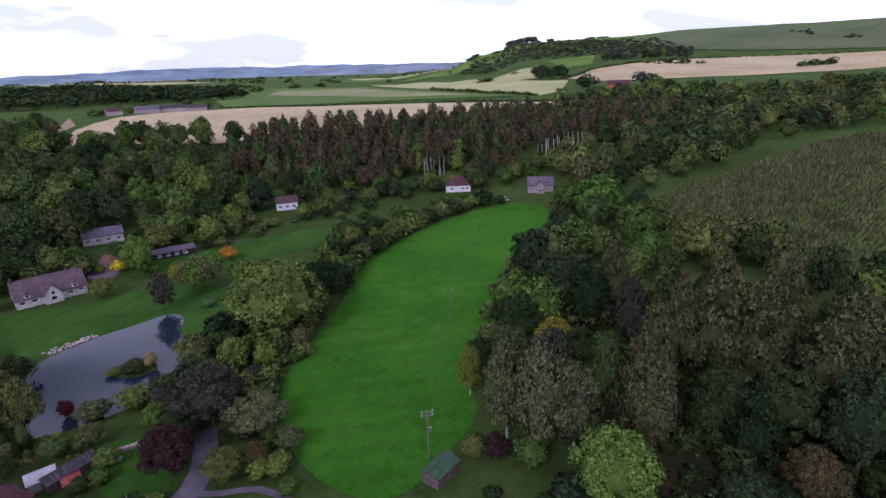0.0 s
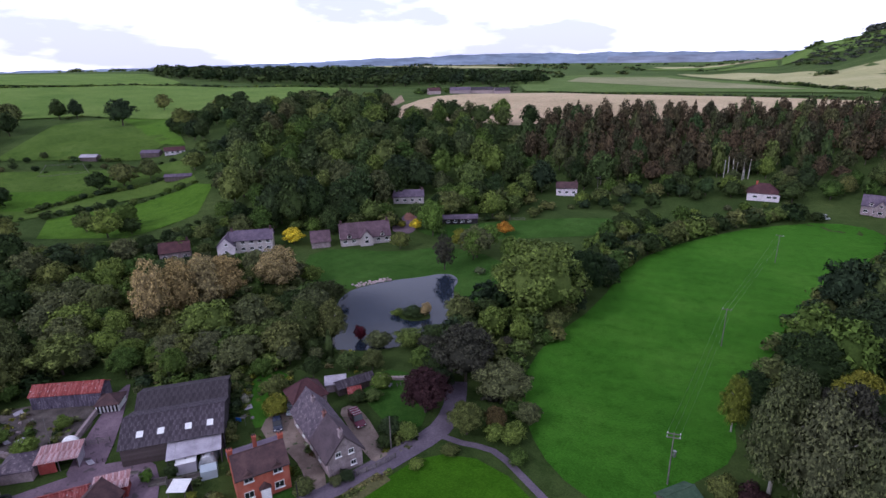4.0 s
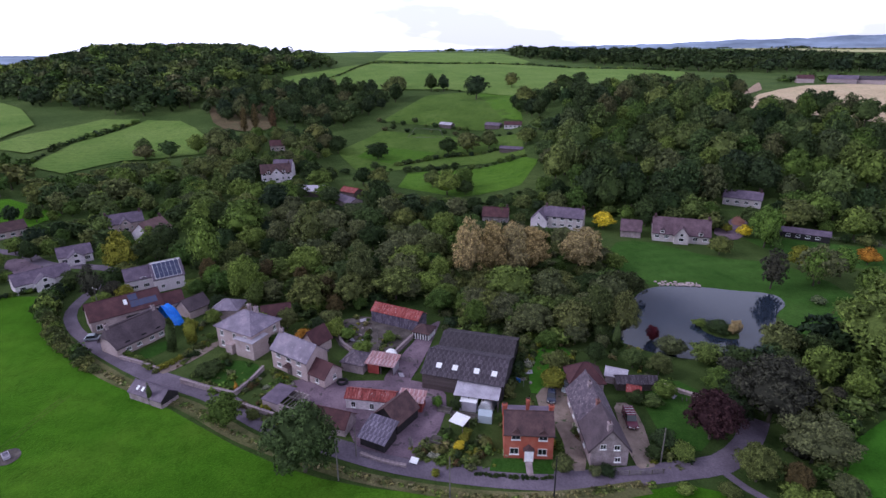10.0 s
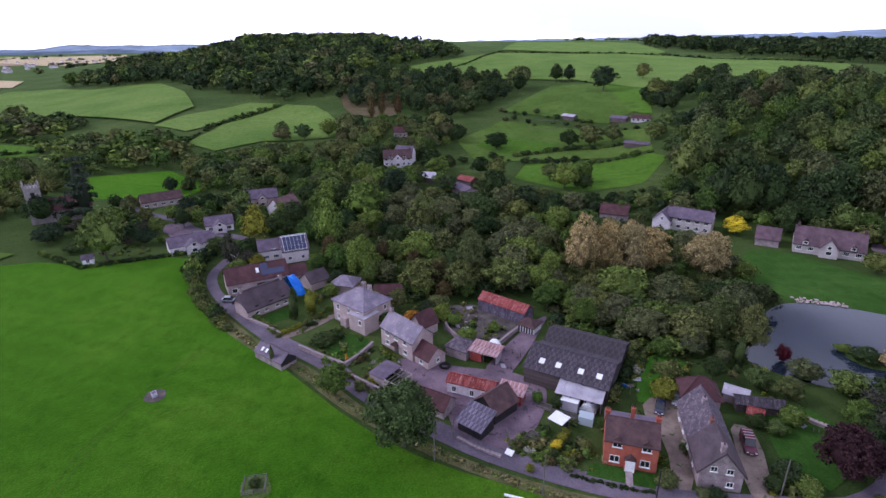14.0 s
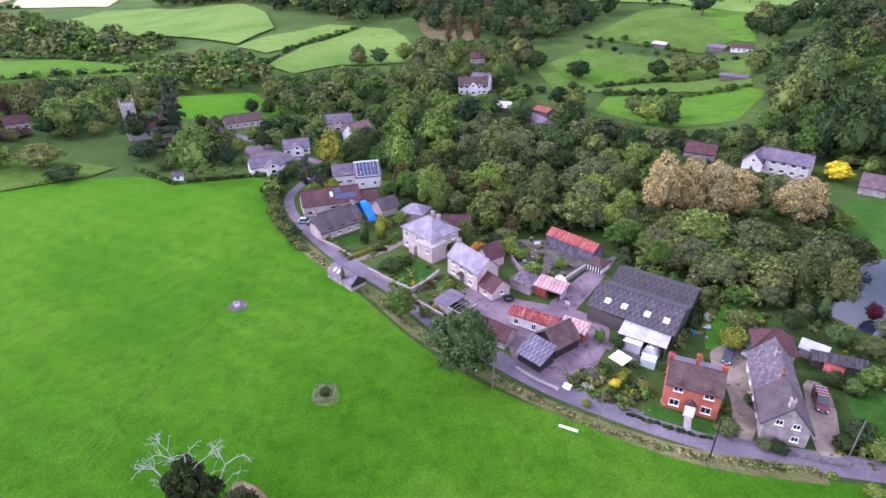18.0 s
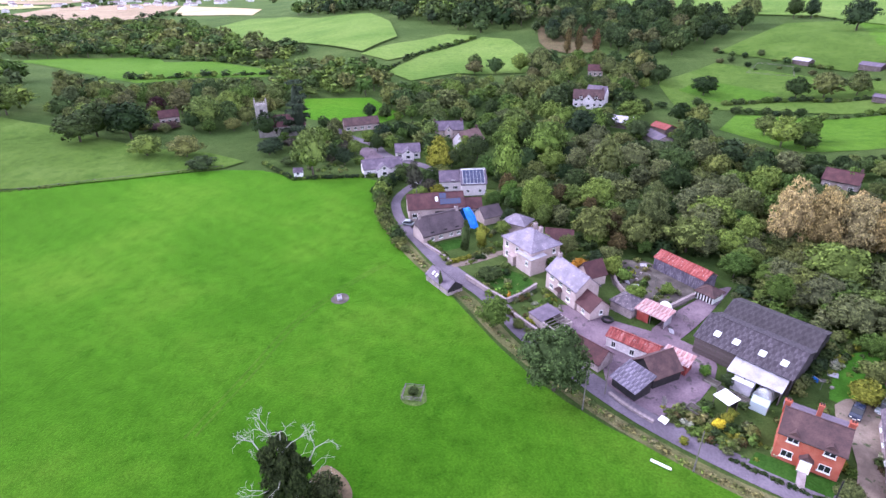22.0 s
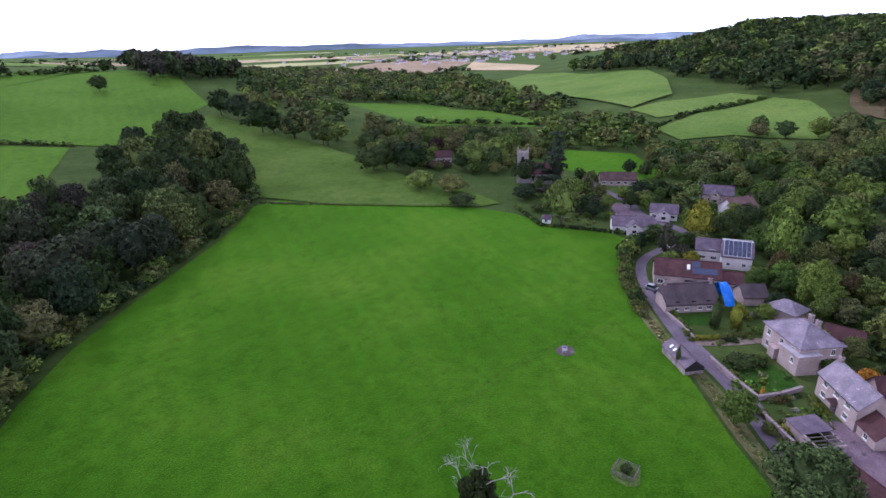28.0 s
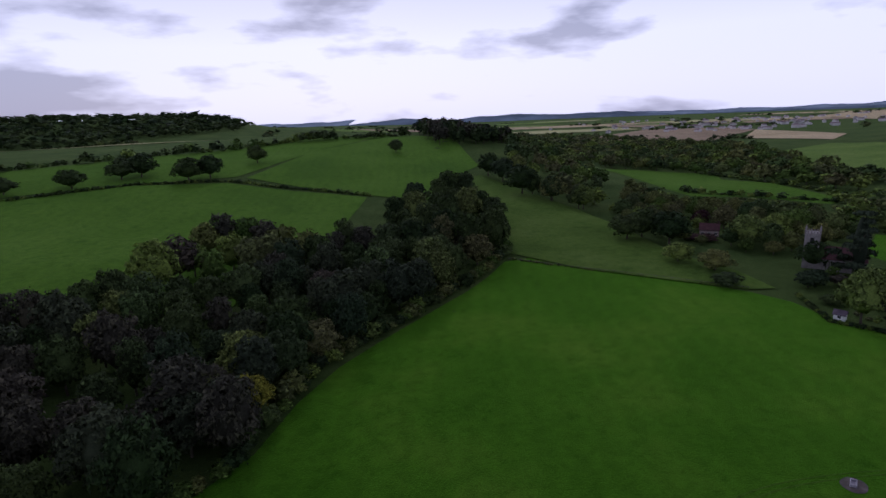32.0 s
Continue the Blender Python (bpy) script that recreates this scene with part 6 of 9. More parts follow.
gabled("farmhouse_annexe", "low stone annexe with rusty red tiled roof", -99.3, 24.0, 28.4, 4.4, 5.0, 2.3, 4.4, CREAM, RED_TILE, "annexe", ends=[(0.3, 1.4)], fronts=[(0, 1.2)])
gabled("red_gabled_wing", "rear wing with steep red tiled roof", -112.6, 25.8, 118, 5.0, 4.4, 2.8, 5.4, CREAM, RED_TILE, "outhouse")
small = base("hipped_outhouse", "outhouse with low grey hipped roof", "outhouse", -141.0, 10.3, 60, "buildings of the village")
plain_walls(small, 6.5, 5.5, 2.8, CREAM)
hip_roof(small, 6.5, 5.5, 2.8, 4.7, PALE_SLATE)
gabled("red_roofed_shed", "outhouse with dull red sheet roof", -132.5, 20.8, 80, 7.0, 4.6, 2.4, 4.2, STONE, RED_TILE, "outhouse")
th = base("thatched_cottage", "low stone cottage with rounded thatch", "house", -136.2, -11.6, 123, "buildings of the village")
gable_walls(th, 12.5, 6.2, 2.9, 6.0, CREAM)
for s in (-1, 1):
    part("thatch_slope", slab((-6.6, s * 3.75, 2.6), (6.6, s * 3.75, 2.6), (6.3, 0, 6.6), (-6.3, 0, 6.6), 0.45), THATCH, th)
    part("thatch_hip", solid([(s * 6.3, 0, 6.6), (s * 6.6, -3.7, 2.6), (s * 7.0, -1.6, 4.4), (s * 7.0, 1.6, 4.4), (s * 6.6, 3.7, 2.6)], [(0, 1, 2), (0, 2, 3), (0, 3, 4)]), THATCH, th)
bm = bmesh.new()
rod(bm, (-6.4, 0, 6.6), (6.4, 0, 6.6), 0.28, sides=8)
part("thatch_ridge", bm, THATCH, th)
front_windows(th, 6.2, [(-3.6, 1.2), (-1.0, 1.2), (2.2, 1.2), (4.6, 1.2)], 1.2, 0.9, 2)
for x in (-3.6, 0.4, 4.0):
    part("eyebrow_window", boxes((x, -3.3, 2.9, 1.1, 0.2, 0.6)), GLASS, th)
chimney(th, -5.8, 0, 6.0, 1.6, 0.8, STONE)
chimney(th, 5.6, 0, 6.0, 1.6, 0.8, STONE)
ext = base("tarpaulin_shelter", "cottage end under repair, draped in blue tarpaulin", "tarpaulin", -141.3, -3.9, 123, "buildings of the village")
bm = bmesh.new()
bmesh.ops.create_grid(bm, x_segments=12, y_segments=16, size=0.5)
for v in bm.verts:
    u, w = v.co.x * 2, v.co.y * 2
    v.co = (u * 1.5 + 0.5 * w * w, w * 3.6, 6.3 - 4.9 * abs(w) ** 1.5 + 0.22 * math.sin(u * 5 + w * 7) - 0.9 * max(0.0, u) ** 2)
for f in bm.faces:
    f.smooth = True
part("tarpaulin", bm, TARP, ext)
for x in (-1.2, 1.6):
    for y in (-3.4, 3.4):
        part("scaffold_pole", boxes((x, y, 1.0, 0.08, 0.08, 2.0)), METAL, ext)
gabled("thatched_wing", "small wing with smooth dark thatch", -147.0, 2.2, 120, 6.0, 5.5, 2.4, 4.6, CREAM, THATCH, "house")
rb = gabled("red_roofed_barn", "long converted barn with dark red roof and solar panels", -151.5, -13.8, 102.6, 16.5, 8.6, 3.6, 6.6, CREAM, RED_TILE, "barn", fronts=[(-6.6, 1.6)], w=1.4, h=1.3)
for k in range(2):
    for j in range(6 if k else 2):
        x = 1.6 + 1.05 * j
        y0 = -3.9 + 1.85 * (1 - k) if k else -3.9 + 1.85
        part("solar_panel", slab((x - 0.5, -1.9 - 1.7 * k, 5.52 - 1.19 * k), (x + 0.5, -1.9 - 1.7 * k, 5.52 - 1.19 * k), (x + 0.5, -0.35 - 1.7 * k, 6.61 - 1.19 * k), (x - 0.5, -0.35 - 1.7 * k, 6.61 - 1.19 * k), 0.05), SOLAR, rb, "blue solar panel")
part("roof_light", slab((-0.2, -2.6, 5.04), (0.6, -2.6, 5.04), (0.6, -1.3, 5.95), (-0.2, -1.3, 5.95), 0.05), WHITE, rb)
part("cart_door", boxes((1.0, -4.32, 1.3, 3.2, 0.08, 2.6)), DARK_TIMBER, rb)
part("cart_door", boxes((6.2, -4.32, 1.3, 2.4, 0.08, 2.6)), DARK_TIMBER, rb)
gabled("red_roofed_byre", "lower red roofed end of the barn", -153.2, -2.8, 98, 5.2, 6.0, 2.6, 4.6, CREAM, RED_TILE, "barn")
ga = base("roadside_garage", "low garage with grey slate roof and black gable", "garage", -109.2, -8.3, 38, "buildings of the village")
gable_walls(ga, 9.0, 4.0, 1.7, 3.2, STONE)
roof_pair(ga, 9.0, 4.0, 1.7, 3.2, SLATE, 0.2, 0.2)
part("black_gable", solid([(4.56, -2.0, 0.9), (4.56, 2.0, 0.9), (4.56, 2.0, 1.75), (4.56, 0, 3.15), (4.56, -2.0, 1.75)], [(0, 1, 2, 3, 4)]), DARK_TIMBER, ga)
for x in (-2.6, -1.2):
    part("roof_light", slab((x - 0.3, -1.5, 2.32), (x + 0.3, -1.5, 2.32), (x + 0.3, -0.8, 2.85), (x - 0.3, -0.8, 2.85), 0.04), WHITE, ga)
so = gabled("solar_house", "white house with a roof of solar panels", -170.8, -3.0, 98, 8.0, 8.0, 4.0, 7.6, RENDER, SLATE, fronts=[(-2, 1.6), (2, 1.6)])
part("verge_board", slab((-4.0, -0.3, 7.62), (4.0, -0.3, 7.62), (4.0, 0.2, 7.9), (-4.0, 0.2, 7.9), 0.1), WHITE, so)
part("panel_frame", slab((-3.55, -4.05, 7.76 - 3.645 + 0.06), (3.55, -4.05, 7.76 - 3.645 + 0.06), (3.55, -0.2, 7.76 - 0.18 + 0.06), (-3.55, -0.2, 7.76 - 0.18 + 0.06), 0.04), WHITE, so, "white frame round the solar panels")
for i in range(6):
    for j in range(3):
        x, y = -2.9 + 1.16 * i, -4.0 + 1.25 * j
        zf = lambda q: 7.76 + (q / 4.0) * 3.6 + 0.14
        part("solar_panel", slab((x - 0.54, y, zf(y)), (x + 0.54, y, zf(y)), (x + 0.54, y + 1.19, zf(y + 1.19)), (x - 0.54, y + 1.19, zf(y + 1.19)), 0.05), SOLAR, so, "blue solar panel with white frame")
gabled("dormer_wing", "white wing with slate roof and dormer", -173.2, -10.6, 98, 7.0, 6.0, 3.6, 6.2, RENDER, SLATE, fronts=[(-1.5, 1.4), (1.5, 1.4), (1.0, 3.5)], w=1.6, h=1.0, bars=2)

# ---- sheds round the yard ----
gabled("rusty_shed", "long whitewashed shed with rusty iron roof", -86.4, 29.4, 52.5, 9.4, 3.6, 2.3, 3.3, RENDER, RUST, "shed", fronts=[(-3.2, 1.1), (0.5, 1.0), (3.0, 1.1)], w=0.9, h=1.3, over=0.15)
gabled("tiled_cart_shed", "cart shed with brown tiled roof, open to the yard", -79.6, 31.6, 118, 6.2, 5.6, 2.4, 4.8, DARK_TIMBER, TILE, "shed")
bl = base("iron_roofed_shed", "low shed with streaked blue grey iron roof", "shed", -75.6, 26.5, 36, "buildings of the farmyard")
part("wall", boxes((0, 0, 1.0, 5.0, 4.0, 2.0)), DARK_TIMBER, bl)
sheeted(bl, 5.8, 5.0, 1.5, 0, -2.5, 2.05, IRON_BLUE, 2, 7)
part("roof_deck", slab((-2.9, -2.5, 2.06), (2.9, -2.5, 2.06), (2.9, 2.5, 3.56), (-2.9, 2.5, 3.56), 0.06), DARK_TIMBER, bl)
part("gable_fill", solid([(2.45, -2.0, 2.0), (2.45, 2.0, 2.0), (2.45, 2.0, 3.38), (-2.45, -2.0, 2.0), (-2.45, 2.0, 2.0), (-2.45, 2.0, 3.38)], [(0, 1, 2), (3, 5, 4), (1, 4, 5, 2), (0, 2, 5, 3), (0, 3, 4, 1)]), DARK_TIMBER, bl)
st = base("patched_shed", "shed with patched rust and white iron roof", "shed", -82.0, 36.0, 50, "buildings of the farmyard")
part("wall", boxes((0, 0, 1.1, 4.6, 2.8, 2.2)), RUST, st)
sheeted(st, 5.4, 3.4, 0.5, 0, -1.7, 2.35, RUST_PALE, 1, 6)
part("roof_deck", slab((-2.6, -1.7, 2.36), (2.6, -1.7, 2.36), (2.6, 1.7, 2.86), (-2.6, 1.7, 2.86), 0.06), DARK_TIMBER, st)
gs = base("grey_tiled_shed", "square stone shed with mossy tiled hip roof", "shed", -100.9, 31.6, 42, "buildings of the farmyard")
plain_walls(gs, 5.2, 5.0, 2.2, STONE)
hip_roof(gs, 5.2, 5.0, 2.2, 4.0, LICHEN, 0.3)
rw = base("red_white_shed", "open-fronted shed with streaked red and white iron roof", "shed", -97.0, 36.0, 46, "buildings of the farmyard")
for row in ((0, 1.7, 1.2, 6.0, 0.12, 2.4), (-2.95, 0, 1.2, 0.12, 3.2, 2.4), (2.95, 0, 1.2, 0.12, 3.2, 2.4)):
    part("wall", boxes(row), WHITE_SHEET, rw)
part("red_boarding", boxes((-1.6, -1.7, 1.15, 2.6, 0.1, 2.3)), ROOFING_RED, rw, "faded red boarded front")
for x in (0.1, 2.9):
    part("post", boxes((x, -1.65, 1.2, 0.14, 0.14, 2.4)), TIMBER, rw)
sheeted(rw, 6.8, 4.4, 0.45, 0, -2.2, 2.5, RUST_PALE, 1, 8)
part("roof_deck", slab((-3.3, -2.2, 2.5), (3.3, -2.2, 2.5), (3.3, 2.2, 2.95), (-3.3, 2.2, 2.95), 0.06), DARK_TIMBER, rw)
gabled("red_iron_barn", "long low barn with bright rusty red roof", -115.6, 47.8, 36, 13.4, 4.6, 3.0, 4.4, IRON_BLUE, RUST, "barn", over=0.1)
hs = base("small_hipped_shed", "small white shed with brown hip roof", "shed", -106.4, 50.4, 40, "buildings of the farmyard")
plain_walls(hs, 4.2, 4.0, 1.7, WHITE)
hip_roof(hs, 4.2, 4.0, 1.8, 3.2, TILE, 0.3)
for k in range(6):
    part("slat", boxes((-1.7 + 0.68 * k, -2.03, 0.9, 0.34, 0.06, 1.5)), DARK_TIMBER, hs)
rr = base("roofless_shed", "stone shed with half its rafters bare", "shed", -94.3, 14.6, 36, "buildings of the farmyard")
for row in ((0, -2.4, 0.9, 7.4, 0.3, 2.2), (0, 2.4, 0.9, 7.4, 0.3, 2.2), (-3.55, 0, 0.9, 0.3, 4.5, 2.2), (3.55, 0, 0.9, 0.3, 4.5, 2.2)):
    part("wall", boxes(row), STONE, rr)
part("roof", slab((-3.9, -2.7, 2.02), (0.4, -2.7, 2.02), (0.4, 2.7, 2.4), (-3.9, 2.7, 2.4), 0.1), SLATE, rr)
for k in range(3):
    part("rafter", boxes((1.3 + 0.9 * k, 0, 2.1, 0.12, 5.2, 0.14)), OLD_POLE, rr)
part("beam", boxes((2.1, 0.2, 2.22, 3.2, 0.14, 0.14)), OLD_POLE, rr)
gabled("tumbled_barn", "low barn with red tiles sliding from its roof", -84.2, 20.4, 44, 8.2, 4.4, 1.9, 3.7, STONE, RED_TILE, "barn")
MOSS = mottled("mossy_green_felt", (0.03, 0.06, 0.035), (0.045, 0.085, 0.05), (0.07, 0.11, 0.07), 0.8, 6, 0.9)
# ---- pond ----
PONDWATER, n_, l_, p_ = material("pond_water", 0.04, 0, 0.5)
p_.inputs["Base Color"].default_value = (0.018, 0.026, 0.04, 1)
bumped(n_, l_, p_, grain(n_, l_, 1.1, 4, 0.65), 0.12, 0.06)
pond_ring = rounded([(-84, 89), (-90, 97), (-95.5, 107), (-101, 118), (-99.5, 126), (-93.5, 134.5), (-87, 140.5), (-83, 146), (-79, 147.5), (-74.5, 143.5), (-73, 136), (-67, 127), (-60.5, 116), (-62, 107), (-67, 99), (-74, 92.5)], 2)
bm = bmesh.new()
bm.faces.new([bm.verts.new((x, y, 0.1)) for x, y in pond_ring])
if bm.faces[:][0].normal.z < 0:
    bm.faces[:][0].normal_flip()
tagged(part("pond", bm, PONDWATER), "still grey-blue garden pond", "water", kind="structure")
rng = random.Random(4)
bank_line = [(-100.6, 124.5), (-97.6, 129.5), (-93.8, 134.2)]
vs, fs = [], []
for x, y in along(bank_line, 0.55, 0.5, 2) + along([(a - 0.7, b + 0.5) for a, b in bank_line], 0.5, 0.6, 3) + along([(a - 1.6, b + 1.1) for a, b in bank_line], 0.8, 0.7, 4):
    bm = bmesh.new()
    bmesh.ops.create_icosphere(bm, subdivisions=1, radius=1, matrix=Matrix.Translation((x, y, 0.25)) @ Matrix.Rotation(rng.uniform(0, 6), 4, "Z") @ Matrix.Diagonal((rng.uniform(0.2, 0.8), rng.uniform(0.2, 0.5), rng.uniform(0.1, 0.3), 1)))
    n0 = len(vs)
    bm.verts.ensure_lookup_table()
    vs += [v.co[:] for v in bm.verts]
    fs += [[v.index + n0 for v in f.verts] for f in bm.faces]
    bm.free()
tagged(part("rock_bank", mesh_from("rock_bank", vs, fs, CREAM), None), "pale limestone rocks edging the pond", "rocks", kind="stuff")
isle = base("pond_island", "small grassy island in the pond", "island", -73.5, 114.8, 20)
bm = bmesh.new()
bmesh.ops.create_icosphere(bm, subdivisions=3, radius=1, matrix=Matrix.Diagonal((4.6, 3.0, 0.8, 1)))
for v in bm.verts:
    v.co += v.co.normalized() * noise.noise(v.co * 0.9) * 0.5
part("bank", bm, ROUGH_GROUND, isle)


# ---- houses farther off ----
def far_house(name, label, x, y, face, L, W, eave, ridge, walls, roof, chimneys=1, rows=1, wing=0.0, group="houses of the valley", dormers=0):
    """A house whose front looks along the bearing face, in degrees from the x axis."""
    ob = gabled(name, label, x, y, face + 90, L, W, eave, ridge, walls, roof, w=1.5, h=1.2, bars=2, chimney_mat=TILE,
                chimneys=[((-1) ** k * (L / 2 - 0.6), 0) for k in range(chimneys)],
                fronts=[(-L / 2 + L * (i + 0.5) / max(2, int(L / 3)), 1.4 + 2.5 * r) for r in range(rows) for i in range(max(2, int(L / 3)))])
    if wing:
        crest = eave + (ridge - eave) * 0.66
        w2 = part("front_wing", solid([(-wing, -W / 2 - 2.2, -0.3), (wing, -W / 2 - 2.2, -0.3), (wing, -W / 2, -0.3), (-wing, -W / 2, -0.3), (-wing, -W / 2 - 2.2, eave), (wing, -W / 2 - 2.2, eave), (wing, -W / 2, eave), (-wing, -W / 2, eave), (0, -W / 2 - 2.2, crest), (0, 0, crest)], [(0, 1, 5, 8, 4), (1, 2, 6, 5), (3, 0, 4, 7), (0, 3, 2, 1), (5, 6, 9, 8), (7, 4, 8, 9), (2, 3, 7, 9, 6)]), walls, ob, "gabled front wing")
        for s in (-1, 1):
            part("wing_roof", slab((s * (wing + 0.3), -W / 2 - 2.5, eave + 0.05), (s * (wing + 0.3), -0.6, eave + 0.05), (0, -0.6, crest + 0.15), (0, -W / 2 - 2.5, crest + 0.15), 0.14), roof, ob)
        window(w2, 0, 1.4, -W / 2 - 2.23, 0, 1.6, 1.2, 0.0, bars=2)
        window(w2, 0, eave + 0.5, -W / 2 - 2.23, 0, 1.1, 1.0)
    for k in range(dormers):
        x0 = -L / 2 + L * (k + 0.5) / dormers
        d = part("dormer", boxes((x0, -W / 2 + 0.6, eave + 0.6, 1.6, 1.4, 1.3)), walls, ob)
        part("dormer_roof", solid([(x0 - 1, -W / 2 - 0.3, eave + 1.2), (x0 + 1, -W / 2 - 0.3, eave + 1.2), (x0, -W / 2 - 0.3, eave + 2.0), (x0 - 1, 0, eave + 1.2), (x0 + 1, 0, eave + 1.2), (x0, 0, eave + 2.0)], [(0, 1, 2), (0, 2, 5, 3), (2, 1, 4, 5), (3, 5, 4)]), roof, d)
        window(d, x0, eave + 0.65, -W / 2 - 0.13, 0, 1.1, 0.9)
    return ob


far_house("pond_house", "stone house with steep plum brown tiled roof above the pond", -126.5, 163.5, -46, 19, 9, 2.6, 7.3, PALE_STONE, PLUM_TILE, 2, 1, 2.4, dormers=3)
field("house_drive", "mauve gravel drive beside the pond house", YARD, [(-124, 177), (-125.5, 186), (-128, 195), (-125, 199), (-119, 191), (-113.5, 180), (-116, 174.5)], 0.12, 5)
field("drive_mouth", "terracotta paving at the head of the drive", BRICK_PAVING, [(-124.5, 188.5), (-129, 197), (-126, 200.5), (-120.5, 190.5)], 0.14, 5)
gabled("pond_annexe", "small tiled annexe by the hedge", -138.5, 151.5, 44, 7, 6, 2.4, 5.6, STONE, PLUM_TILE, "outhouse")
far_house("slate_house", "white house with slate roof and gabled end", -158, 136, -50, 15, 7, 4.6, 7.4, PALE_STONE, SLATE, 2, 2, 0)
gabled("white_gable", "white gabled end wing", -163.5, 129.0, -50, 8, 6, 3.6, 6.6, RENDER, SLATE, "house", ends=[(0, 1.6), (0.2, 4.2)])
far_house("bungalow", "pale bungalow with slate roof below the wood", -136, 211, -58, 14, 7, 3.0, 5.4, PALE_STONE, SLATE, 1)
far_house("pink_house", "pink washed cottage with slate roof", -76, 263, -72, 10, 6.5, 3.4, 5.8, RENDER, TILE, 1)
rh = base("red_hipped_house", "house with steep dark red hipped roof", "house", 9.3, 291, 2, "houses of the valley")
plain_walls(rh, 13, 9, 3.2, RENDER)
hip_roof(rh, 13, 9, 3.2, 7.2, RED_TILE)
front_windows(rh, 9, [(2.2, 1.6), (4.6, 1.6), (-3.4, 1.6)], 1.8, 1.1, 2)
chimney(rh, -3, 1, 5.8, 2.2, 0.8, BRICK)
far_house("stone_cottage", "grey stone cottage with slate gables", 52, 280, -100, 13, 7, 3.6, 7.4, STONE, SLATE, 1, 1, 2.0, dormers=2)
far_house("white_house", "white house with brown roof and gables", -291, 54, -8, 15, 8, 4.4, 8.2, RENDER, TILE, 1, 2, 2.6, dormers=2)
gabled("grey_wing", "grey slate wing behind the white house", -299, 60, 60, 10, 7, 4.6, 8.6, RENDER, SLATE, "house")
far_house("red_roofed_cottage", "cottage with orange red roof among trees", -362, 70, -12, 9, 7, 3.4, 6.4, CREAM, RED_TILE, 1)
gabled("long_grey_shed", "long grey shed among trees", -232, 73, 15, 14, 7, 2.6, 4.2, STONE, SLATE, "shed")
gabled("grey_farm_shed", "weathered shed with pale sheet roof", -256, 64, 60, 12, 8, 2.8, 4.6, TIMBER, WHITE_SHEET, "shed")
gabled("orange_roofed_shed", "shed with orange iron roof", -247, 80, 30, 9, 6, 2.6, 4.0, TIMBER, RUST, "shed")
far_house("hipped_cottage", "cottage with red brown roof behind the poplars", -177, 117, -40, 10, 7, 3.2, 6.0, STONE, RED_TILE, 1)
far_house("slate_cottage", "grey slate cottage with stone gables", -240, -15.5, 8, 13, 7, 3.4, 6.4, CREAM, SLATE, 2, 1, 1.8)
far_house("white_gabled_house", "white gabled house with red brown roof", -222, -6, 48, 11, 8, 3.4, 7.2, RENDER, PINK_TILE, 1)
far_house("lane_bungalow", "pale bungalow with grey roof and gabled bay", -189, -36.5, 20, 14, 7, 2.8, 5.2, RENDER, SLATE, 0, 1, 2.4)
far_house("white_garage_house", "white gabled house with grey roof", -208.5, -29.5, 10, 9.5, 6.5, 2.8, 5.2, RENDER, SLATE, 0, 1, 2.2)
far_house("manor_barn", "long low building with dark red roof", -251, -57, 22, 16, 7, 2.8, 5.4, CREAM, TILE, 0)
far_house("church_cottage", "cottage with red roof near the church", -262, -156, 30, 9, 6, 3.2, 6.0, CREAM, RED_TILE, 1)
far_house("smallholding", "low sheds of a smallholding with red roofs", -325, 227, -35, 12, 6, 2.4, 4.2, RENDER, RED_TILE, 0)
gabled("stable", "dark low stable block by the hedge", -274, 191, 40, 14, 4, 2.2, 3.2, TIMBER, SLATE, "stable")
gabled("field_shed", "pale field shed in the paddock", -370, 198, 25, 11, 5, 2.4, 3.6, TIMBER, WHITE_SHEET, "shed")
gabled("smallholding_barn", "low grey barn of the smallholding", -342, 222, 30, 12, 6, 2.6, 4.0, TIMBER, SLATE, "barn")
for k, (x, y, L, m) in enumerate(((-306, 596, 24, SLATE), (-286, 612, 26, FIBRE), (-262, 616, 18, FIBRE), (-330, 575, 14, RED_TILE))):
    gabled("distant_barn", "long barn of a farm on the plateau", x, y, 20 + 8 * k, L, 11, 4, 7, CREAM if k % 2 else STONE, m, "barn")
gabled("plateau_farm", "farmhouse with red brown roof on the plateau", 224, 700, -20, 26, 10, 4.5, 9, BRICK, RED_TILE, "house")
gabled("garden_shed_row", "long dark shed with white windows", -103, 199, 32, 15, 4, 2.3, 3.4, DARK_TIMBER, SLATE, "shed", fronts=[(-5, 1.2), (-2, 1.2), (1, 1.2), (4, 1.2)], w=1.4, h=0.9)
gabled("meadow_hut", "small green roofed hut at the meadow's end", -1.8, 75.6, 52, 5.6, 3.2, 2.2, 2.9, TIMBER, MOSS, "hut")
gabled("pond_shed", "stone shed with pale sheet roof", -70.0, 77.2, 40, 4.0, 3.0, 2.0, 2.9, STONE, WHITE_SHEET, "shed")
gabled("lean_shed", "long lean shed with grey sheets", -66.5, 79.0, 60, 8.0, 2.8, 1.8, 2.6, TIMBER, FIBRE, "shed")
gabled("tiny_shed", "tiny shed with rusty roof", -64.6, 76.6, 45, 2.4, 2.0, 1.5, 2.1, TIMBER, RUST, "shed")

